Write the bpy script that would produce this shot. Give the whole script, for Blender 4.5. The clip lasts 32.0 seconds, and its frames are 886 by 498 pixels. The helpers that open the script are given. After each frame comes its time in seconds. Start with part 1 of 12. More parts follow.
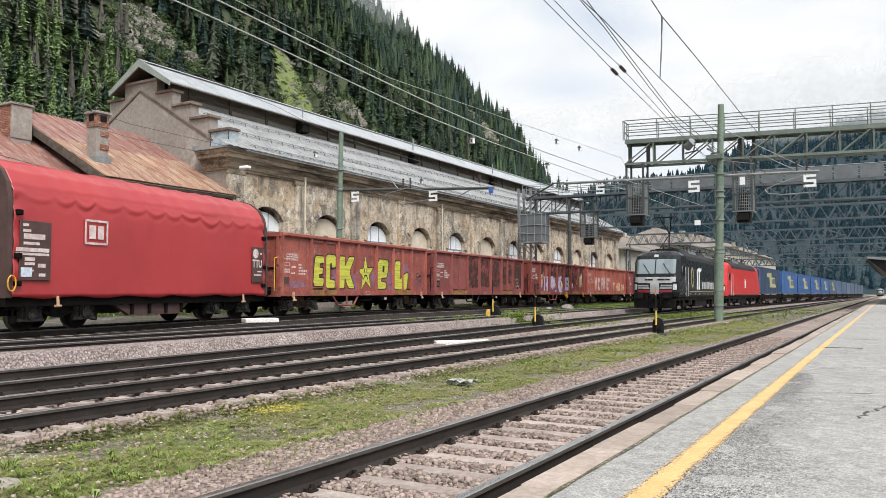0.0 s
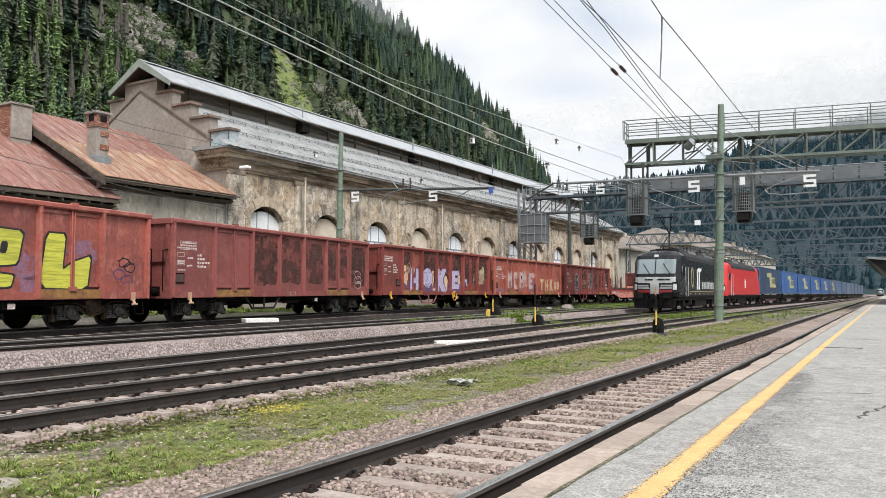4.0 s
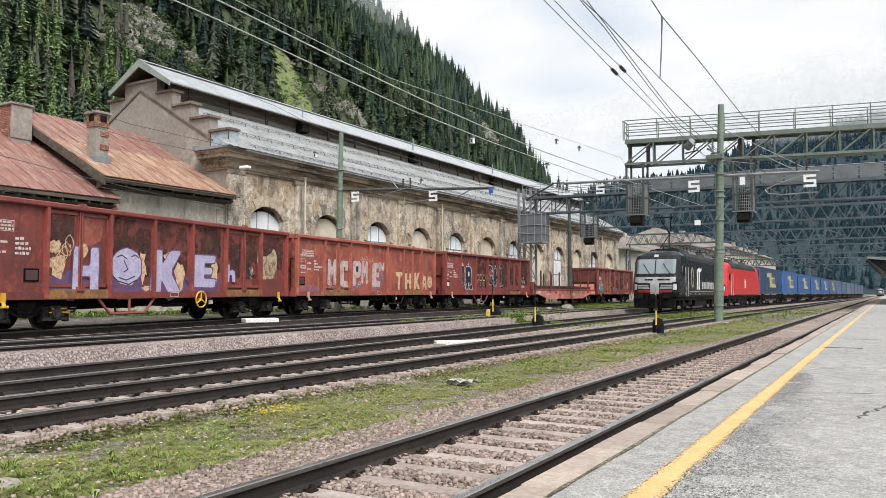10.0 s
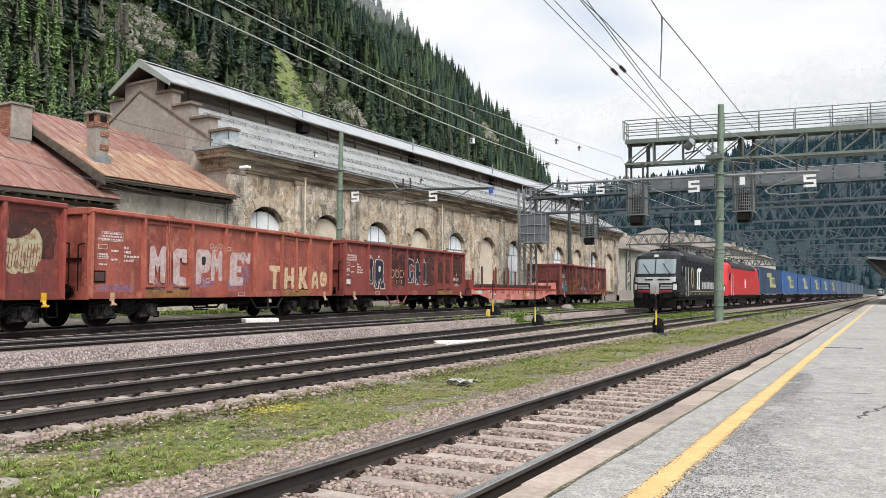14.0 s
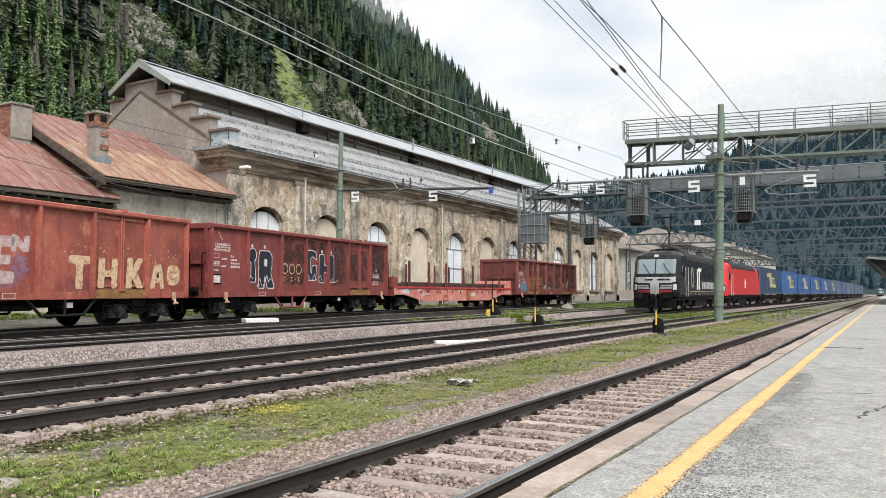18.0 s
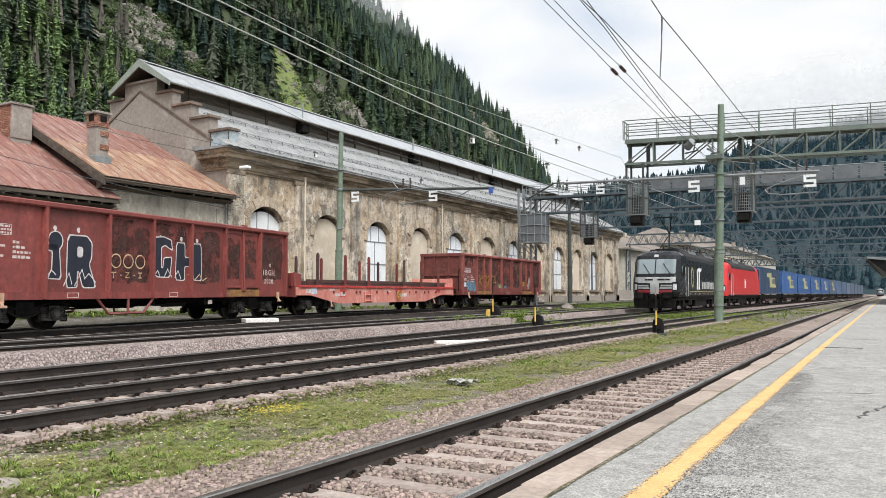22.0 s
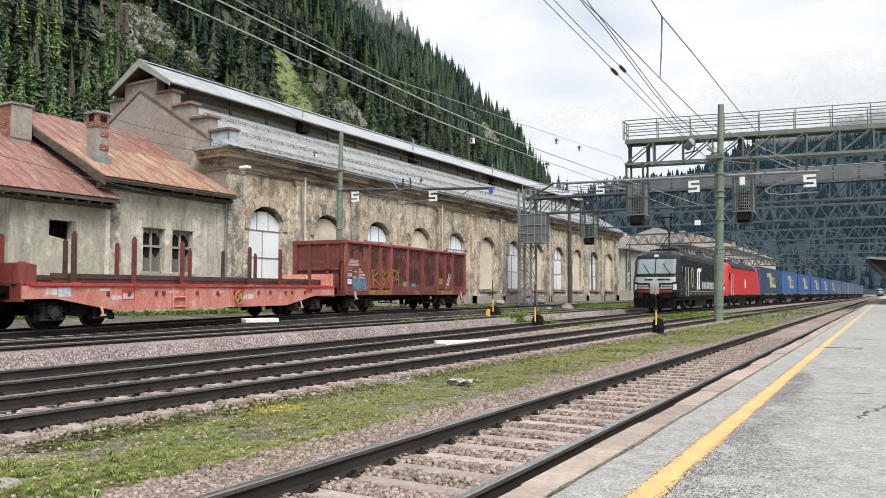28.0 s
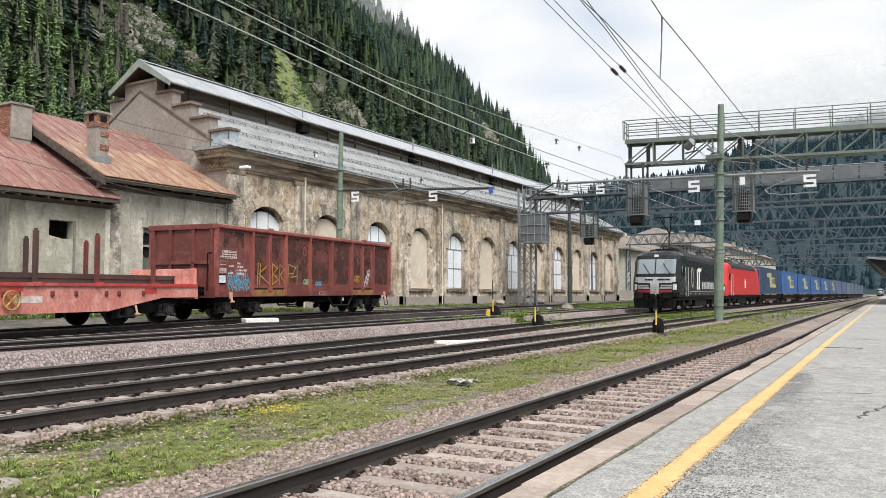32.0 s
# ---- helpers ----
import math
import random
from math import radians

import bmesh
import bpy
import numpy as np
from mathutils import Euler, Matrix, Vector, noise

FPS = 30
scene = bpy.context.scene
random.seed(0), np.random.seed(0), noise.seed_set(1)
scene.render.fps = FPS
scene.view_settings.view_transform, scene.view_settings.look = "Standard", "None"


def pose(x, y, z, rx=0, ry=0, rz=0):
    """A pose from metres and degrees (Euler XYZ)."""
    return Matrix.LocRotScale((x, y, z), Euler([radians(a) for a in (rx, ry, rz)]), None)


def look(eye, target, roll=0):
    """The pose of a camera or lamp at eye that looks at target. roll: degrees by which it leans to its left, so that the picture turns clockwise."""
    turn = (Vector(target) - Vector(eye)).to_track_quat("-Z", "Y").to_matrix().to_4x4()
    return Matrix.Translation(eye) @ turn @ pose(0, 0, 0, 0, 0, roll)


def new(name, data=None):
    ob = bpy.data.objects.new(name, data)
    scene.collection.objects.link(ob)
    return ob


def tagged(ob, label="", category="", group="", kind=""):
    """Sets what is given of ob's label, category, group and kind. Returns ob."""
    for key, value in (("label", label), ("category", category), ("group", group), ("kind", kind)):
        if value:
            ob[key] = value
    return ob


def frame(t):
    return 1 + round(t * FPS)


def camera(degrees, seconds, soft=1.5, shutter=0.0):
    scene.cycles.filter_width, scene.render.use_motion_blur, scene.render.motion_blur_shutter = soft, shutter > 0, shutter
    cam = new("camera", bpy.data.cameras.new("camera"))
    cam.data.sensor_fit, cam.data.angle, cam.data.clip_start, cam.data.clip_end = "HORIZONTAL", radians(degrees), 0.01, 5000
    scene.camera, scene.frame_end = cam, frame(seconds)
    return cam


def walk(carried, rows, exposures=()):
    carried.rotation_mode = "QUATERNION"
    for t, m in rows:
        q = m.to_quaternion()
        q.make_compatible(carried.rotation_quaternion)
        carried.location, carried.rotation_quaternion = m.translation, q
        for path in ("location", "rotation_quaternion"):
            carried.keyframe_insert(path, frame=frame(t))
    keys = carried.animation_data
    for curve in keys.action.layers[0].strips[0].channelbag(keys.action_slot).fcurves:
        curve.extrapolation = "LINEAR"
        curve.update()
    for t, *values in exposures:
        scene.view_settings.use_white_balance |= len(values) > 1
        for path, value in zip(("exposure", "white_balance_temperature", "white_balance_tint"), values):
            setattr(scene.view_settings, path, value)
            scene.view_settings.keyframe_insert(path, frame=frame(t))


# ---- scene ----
# The camera stands on the platform: x runs across the tracks, y along them, z = 0 at the near rail's top.
EYE_Z, TILT, TURN = 1.36, 3.263, 30.144
cam = camera(59.0, 32.0, soft=0.8)
STAND = pose(0, 0, EYE_Z, 90 + TILT, 0, TURN)
walk(cam, [(0.0, STAND), (32.0, STAND)])
scene.view_settings.exposure = 0.60

# ---- light ----
SUN_UP, SUN_TURN = 52.0, 128.0
world = bpy.data.worlds.new("overcast_sky")
scene.world = world
world.use_nodes = True


def link(tree, a, i, b, j):
    tree.links.new(a.outputs[i], b.inputs[j])


def build_sky():
    t = world.node_tree
    t.nodes.clear()
    out = t.nodes.new("ShaderNodeOutputWorld")
    sky_bg = t.nodes.new("ShaderNodeBackground")
    cloud_bg = t.nodes.new("ShaderNodeBackground")
    mix = t.nodes.new("ShaderNodeMixShader")
    sky = t.nodes.new("ShaderNodeTexSky")
    sky.sky_type, sky.sun_disc = "NISHITA", False
    sky.sun_elevation, sky.sun_rotation = radians(SUN_UP), radians(SUN_TURN)
    sky_bg.inputs["Strength"].default_value = 0.10
    link(t, sky, 0, sky_bg, 0)
    co = t.nodes.new("ShaderNodeTexCoord")
    mp = t.nodes.new("ShaderNodeMapping")
    mp.inputs["Scale"].default_value = (2.2, 2.2, 6.5)
    mp.inputs["Location"].default_value = (0.3, 0.1, 0.0)
    link(t, co, "Generated", mp, 0)
    n = t.nodes.new("ShaderNodeTexNoise")
    n.inputs["Scale"].default_value, n.inputs["Detail"].default_value, n.inputs["Roughness"].default_value = 1.1, 7.0, 0.5
    n.inputs["Distortion"].default_value = 0.4
    link(t, mp, 0, n, "Vector")
    ramp = t.nodes.new("ShaderNodeValToRGB")
    ramp.color_ramp.elements[0].position, ramp.color_ramp.elements[1].position = 0.30, 0.52
    ramp.color_ramp.elements[0].color, ramp.color_ramp.elements[1].color = (0.72, 0.72, 0.72, 1), (1, 1, 1, 1)
    link(t, n, "Fac", ramp, 0)
    shade = t.nodes.new("ShaderNodeValToRGB")
    shade.color_ramp.elements[0].position, shade.color_ramp.elements[1].position = 0.34, 0.6
    shade.color_ramp.elements[0].color, shade.color_ramp.elements[1].color = (0.78, 0.85, 0.94, 1), (1.0, 1.0, 1.0, 1)
    link(t, n, "Fac", shade, 0)
    link(t, shade, 0, cloud_bg, 0)
    cloud_bg.inputs["Strength"].default_value = 0.68
    link(t, ramp, 0, mix, 0)
    link(t, sky_bg, 0, mix, 1)
    link(t, cloud_bg, 0, mix, 2)
    link(t, mix, 0, out, 0)


build_sky()
sun_data = bpy.data.lights.new("sun", "SUN")
sun_data.energy, sun_data.angle, sun_data.color = 2.9, radians(28), (1.0, 0.985, 0.955)
sun = new("sun", sun_data)
_a, _e = radians(SUN_TURN), radians(SUN_UP)
sun.matrix_world = look((60 * math.sin(_a) * math.cos(_e), 60 * math.cos(_a) * math.cos(_e), 60 * math.sin(_e)), (0, 0, 0))

# ---- materials ----
def mat(name, base, rough=0.7, second=None, third=None, scale=1.0, fine=12.0, bump=0.25, bump_scale=None, metal=0.0, spread=(0.42, 0.62),
        stretch=(1, 1, 1), piece=0.0, amount=1.0, spread3=(0.5, 0.68), bump_kind="noise", gloss=0.5, grain=1.0):
    """A surface of two or three tones in patches, with grain at a second scale, relief, and a tone of its own for each piece."""
    m = bpy.data.materials.new(name)
    m.use_nodes = True
    t = m.node_tree
    b = t.nodes["Principled BSDF"]
    b.inputs["Metallic"].default_value = metal
    b.inputs["Specular IOR Level"].default_value = gloss
    co = t.nodes.new("ShaderNodeTexCoord")
    mp = t.nodes.new("ShaderNodeMapping")
    mp.inputs["Scale"].default_value = stretch
    link(t, co, "Object", mp, 0)
    info = t.nodes.new("ShaderNodeObjectInfo")
    shift = t.nodes.new("ShaderNodeVectorMath")
    shift.operation = "SCALE"
    shift.inputs[0].default_value = (37.0, 21.0, 13.0)
    link(t, info, "Random", shift, "Scale")
    add = t.nodes.new("ShaderNodeVectorMath")
    link(t, mp, 0, add, 0)
    link(t, shift, 0, add, 1)

    def noise_at(sc, detail=6.0, r=0.6):
        n = t.nodes.new("ShaderNodeTexNoise")
        n.inputs["Scale"].default_value, n.inputs["Detail"].default_value, n.inputs["Roughness"].default_value = sc, detail, r
        link(t, add, 0, n, "Vector")
        return n

    def ramp_of(node, lo, hi):
        r = t.nodes.new("ShaderNodeMapRange")
        r.inputs["From Min"].default_value, r.inputs["From Max"].default_value = lo, hi
        link(t, node, 0, r, 0)
        return r

    def mix_of(fac, a, c, kind="MIX"):
        x = t.nodes.new("ShaderNodeMix")
        x.data_type, x.blend_type = "RGBA", kind
        if fac is not None:
            link(t, fac, 0, x, 0)
        for s, v in ((6, a), (7, c)):
            if isinstance(v, tuple):
                x.inputs[s].default_value = (*v, 1)
            else:
                t.links.new(v, x.inputs[s])
        return x.outputs[2]

    big = noise_at(scale)
    small = noise_at(fine, 4.0)
    second = second or tuple(c * 0.72 for c in base)
    f1 = ramp_of(big, *spread)
    f1.inputs["To Max"].default_value = amount
    col = mix_of(f1, base, second)
    if third:
        other = noise_at(scale * 2.7, 8.0, 0.7)
        col = mix_of(ramp_of(other, *spread3), col, third)
    g = ramp_of(small, 0.3, 0.7)
    g.inputs["To Min"].default_value, g.inputs["To Max"].default_value = 1 - 0.22 * grain, 1 + 0.2 * grain
    gray = t.nodes.new("ShaderNodeCombineColor")
    for i in range(3):
        link(t, g, 0, gray, i)
    x = t.nodes.new("ShaderNodeMix")
    x.data_type, x.blend_type = "RGBA", "MULTIPLY"
    x.inputs[0].default_value = 1.0
    t.links.new(col, x.inputs[6])
    link(t, gray, 0, x, 7)
    col = x.outputs[2]
    if piece:
        hsv = t.nodes.new("ShaderNodeHueSaturation")
        pr = t.nodes.new("ShaderNodeMapRange")
        pr.inputs["To Min"].default_value, pr.inputs["To Max"].default_value = 1 - piece, 1 + piece
        link(t, info, "Random", pr, 0)
        link(t, pr, 0, hsv, "Value")
        t.links.new(col, hsv.inputs["Color"])
        col = hsv.outputs[0]
    t.links.new(col, b.inputs["Base Color"])
    rr = ramp_of(small, 0.2, 0.8)
    rr.inputs["To Min"].default_value, rr.inputs["To Max"].default_value = max(rough - 0.12, 0.03), min(rough + 0.12, 1)
    link(t, rr, 0, b, "Roughness")
    if bump:
        bp = t.nodes.new("ShaderNodeBump")
        bp.inputs["Strength"].default_value, bp.inputs["Distance"].default_value = bump, 0.03
        if bump_kind == "stone":
            v = t.nodes.new("ShaderNodeTexVoronoi")
            v.inputs["Scale"].default_value = bump_scale or fine
            link(t, add, 0, v, "Vector")
            link(t, v, "Distance", bp, "Height")
        else:
            link(t, noise_at(bump_scale or fine * 1.5, 5.0), 0, bp, "Height")
        link(t, bp, 0, b, "Normal")
    return m


def plain(name, base, rough=0.5, metal=0.0, gloss=0.5):
    return mat(name, base, rough, second=tuple(c * 0.8 for c in base), scale=2.0, fine=20, bump=0.05, metal=metal, gloss=gloss)


def glass_mat(name, tint, rough=0.06):
    m = bpy.data.materials.new(name)
    m.use_nodes = True
    b = m.node_tree.nodes["Principled BSDF"]
    b.inputs["Base Color"].default_value = (*tint, 1)
    b.inputs["Roughness"].default_value, b.inputs["Specular IOR Level"].default_value = rough, 0.9
    b.inputs["Coat Weight"].default_value = 0.6
    return m


def ballast_mat(name, base, second, third, cell):
    """Crushed stone: each cell of the pattern is one stone with a tone of its own."""
    m = mat(name, base, 0.9, second, third, scale=0.35, fine=30, bump=0.6, bump_scale=cell, bump_kind="stone", gloss=0.12)
    t = m.node_tree
    b = t.nodes["Principled BSDF"]
    v = t.nodes.new("ShaderNodeTexVoronoi")
    v.inputs["Scale"].default_value = cell
    co = next(n for n in t.nodes if n.type == "TEX_COORD")
    link(t, co, "Object", v, "Vector")
    sep = t.nodes.new("ShaderNodeSeparateColor")
    link(t, v, "Color", sep, 0)
    r = t.nodes.new("ShaderNodeMapRange")
    r.inputs["To Min"].default_value, r.inputs["To Max"].default_value = 0.62, 1.22
    link(t, sep, 0, r, 0)
    # cell rims darkened: shade between the stones is put into the colour
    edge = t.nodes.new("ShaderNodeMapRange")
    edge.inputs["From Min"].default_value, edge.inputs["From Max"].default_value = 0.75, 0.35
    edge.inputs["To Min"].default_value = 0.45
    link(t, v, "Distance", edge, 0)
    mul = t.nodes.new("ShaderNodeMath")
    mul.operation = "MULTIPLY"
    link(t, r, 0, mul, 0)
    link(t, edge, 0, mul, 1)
    src = b.inputs["Base Color"].links[0].from_socket
    x = t.nodes.new("ShaderNodeMix")
    x.data_type, x.blend_type = "RGBA", "MULTIPLY"
    x.inputs[0].default_value = 1.0
    gray = t.nodes.new("ShaderNodeCombineColor")
    for i in range(3):
        link(t, mul, 0, gray, i)
    t.links.new(src, x.inputs[6])
    link(t, gray, 0, x, 7)
    t.links.new(x.outputs[2], b.inputs["Base Color"])
    return m


def sheet_mat(name, base, second, third, rough=0.6):
    """Rusted sheet roofing: tones that run down the slope, bleached flakes, dark pits and pale runs."""
    m = mat(name, base, rough, second, third, scale=0.9, fine=9, bump=0.2, stretch=(0.5, 2.2, 2.2), spread=(0.38, 0.62), spread3=(0.52, 0.66), piece=0.12, gloss=0.3)
    t = m.node_tree
    b = t.nodes["Principled BSDF"]
    add = next(n for n in t.nodes if n.type == "VECT_MATH" and n.operation == "ADD")
    col = b.inputs["Base Color"].links[0].from_socket
    pale, dark = tuple(0.5 * c + 0.16 for c in third), tuple(c * 0.42 for c in second)
    for st, sc, lo, hi, top, tone in (((1, 1, 1), 1.3, 0.55, 0.62, 0.55, pale), ((0.22, 1, 1), 3.0, 0.57, 0.66, 0.55, third), ((1, 1, 1), 5.0, 0.60, 0.66, 0.6, dark), ((0.15, 1.6, 1), 4.0, 0.60, 0.68, 0.55, dark)):
        mp = t.nodes.new("ShaderNodeMapping")
        mp.inputs["Scale"].default_value = st
        link(t, add, 0, mp, 0)
        n = t.nodes.new("ShaderNodeTexNoise")
        n.inputs["Scale"].default_value, n.inputs["Detail"].default_value, n.inputs["Roughness"].default_value = sc, 7.0, 0.68
        link(t, mp, 0, n, "Vector")
        r = t.nodes.new("ShaderNodeMapRange")
        r.inputs["From Min"].default_value, r.inputs["From Max"].default_value, r.inputs["To Max"].default_value = lo, hi, top
        link(t, n, 0, r, 0)
        x = t.nodes.new("ShaderNodeMix")
        x.data_type = "RGBA"
        link(t, r, 0, x, 0)
        t.links.new(col, x.inputs[6])
        x.inputs[7].default_value = (*tone, 1)
        col = x.outputs[2]
    t.links.new(col, b.inputs["Base Color"])
    return m


def speckled(name, base, second, third, cell):
    """Worn asphalt: pale and dark chippings in a grey binder."""
    m = mat(name, base, 0.85, second, third, scale=0.55, fine=9, bump=0.45, bump_scale=cell, bump_kind="stone", spread3=(0.60, 0.72), gloss=0.35)
    t = m.node_tree
    b = t.nodes["Principled BSDF"]
    co = next(n for n in t.nodes if n.type == "TEX_COORD")
    out = None
    for k, (sc, lo, hi) in enumerate(((cell, 0.72, 1.22), (cell * 2.3, 0.78, 1.2))):
        v = t.nodes.new("ShaderNodeTexVoronoi")
        v.inputs["Scale"].default_value = sc
        link(t, co, "Object", v, "Vector")
        sep = t.nodes.new("ShaderNodeSeparateColor")
        link(t, v, "Color", sep, 0)
        r = t.nodes.new("ShaderNodeMapRange")
        r.inputs["To Min"].default_value, r.inputs["To Max"].default_value = lo, hi
        link(t, sep, 0, r, 0)
        if out is None:
            out = r
        else:
            mu = t.nodes.new("ShaderNodeMath")
            mu.operation = "MULTIPLY"
            link(t, out, 0, mu, 0)
            link(t, r, 0, mu, 1)
            out = mu
    gray = t.nodes.new("ShaderNodeCombineColor")
    for i in range(3):
        link(t, out, 0, gray, i)
    x = t.nodes.new("ShaderNodeMix")
    x.data_type, x.blend_type = "RGBA", "MULTIPLY"
    x.inputs[0].default_value = 1.0
    t.links.new(b.inputs["Base Color"].links[0].from_socket, x.inputs[6])
    link(t, gray, 0, x, 7)
    t.links.new(x.outputs[2], b.inputs["Base Color"])
    return m


def facade_mat(name, base, warm, pale, soot, scale=0.45):
    """Old lime plaster: warm and bleached patches, flaked spots, and sooty runs down the wall."""
    m = mat(name, base, 0.93, warm, pale, scale=scale, fine=5, bump=0.6, spread=(0.44, 0.58), spread3=(0.53, 0.59), stretch=(1, 1, 0.7))
    t = m.node_tree
    b = t.nodes["Principled BSDF"]
    co = next(n for n in t.nodes if n.type == "TEX_COORD")
    col = b.inputs["Base Color"].links[0].from_socket
    for st, sc, lo, hi, top, tone in (((1, 1.0, 0.14), 1.2, 0.52, 0.66, 0.78, soot), ((1, 1.0, 0.22), 3.2, 0.58, 0.68, 0.6, soot), ((1, 1, 0.8), 1.3, 0.52, 0.58, 0.62, tuple(c * 2.0 for c in soot)), ((1, 0.5, 1.3), 4.0, 0.55, 0.64, 0.6, tuple(c * 1.4 for c in soot)), ((1, 1, 1), 9.0, 0.58, 0.66, 0.5, soot)):
        mp = t.nodes.new("ShaderNodeMapping")
        mp.inputs["Scale"].default_value = st
        link(t, co, "Object", mp, 0)
        n = t.nodes.new("ShaderNodeTexNoise")
        n.inputs["Scale"].default_value, n.inputs["Detail"].default_value, n.inputs["Roughness"].default_value = sc, 7.0, 0.65
        link(t, mp, 0, n, "Vector")
        r = t.nodes.new("ShaderNodeMapRange")
        r.inputs["From Min"].default_value, r.inputs["From Max"].default_value, r.inputs["To Max"].default_value = lo, hi, top
        link(t, n, 0, r, 0)
        x = t.nodes.new("ShaderNodeMix")
        x.data_type = "RGBA"
        link(t, r, 0, x, 0)
        t.links.new(col, x.inputs[6])
        x.inputs[7].default_value = (*tone, 1)
        col = x.outputs[2]
    t.links.new(col, b.inputs["Base Color"])
    return m


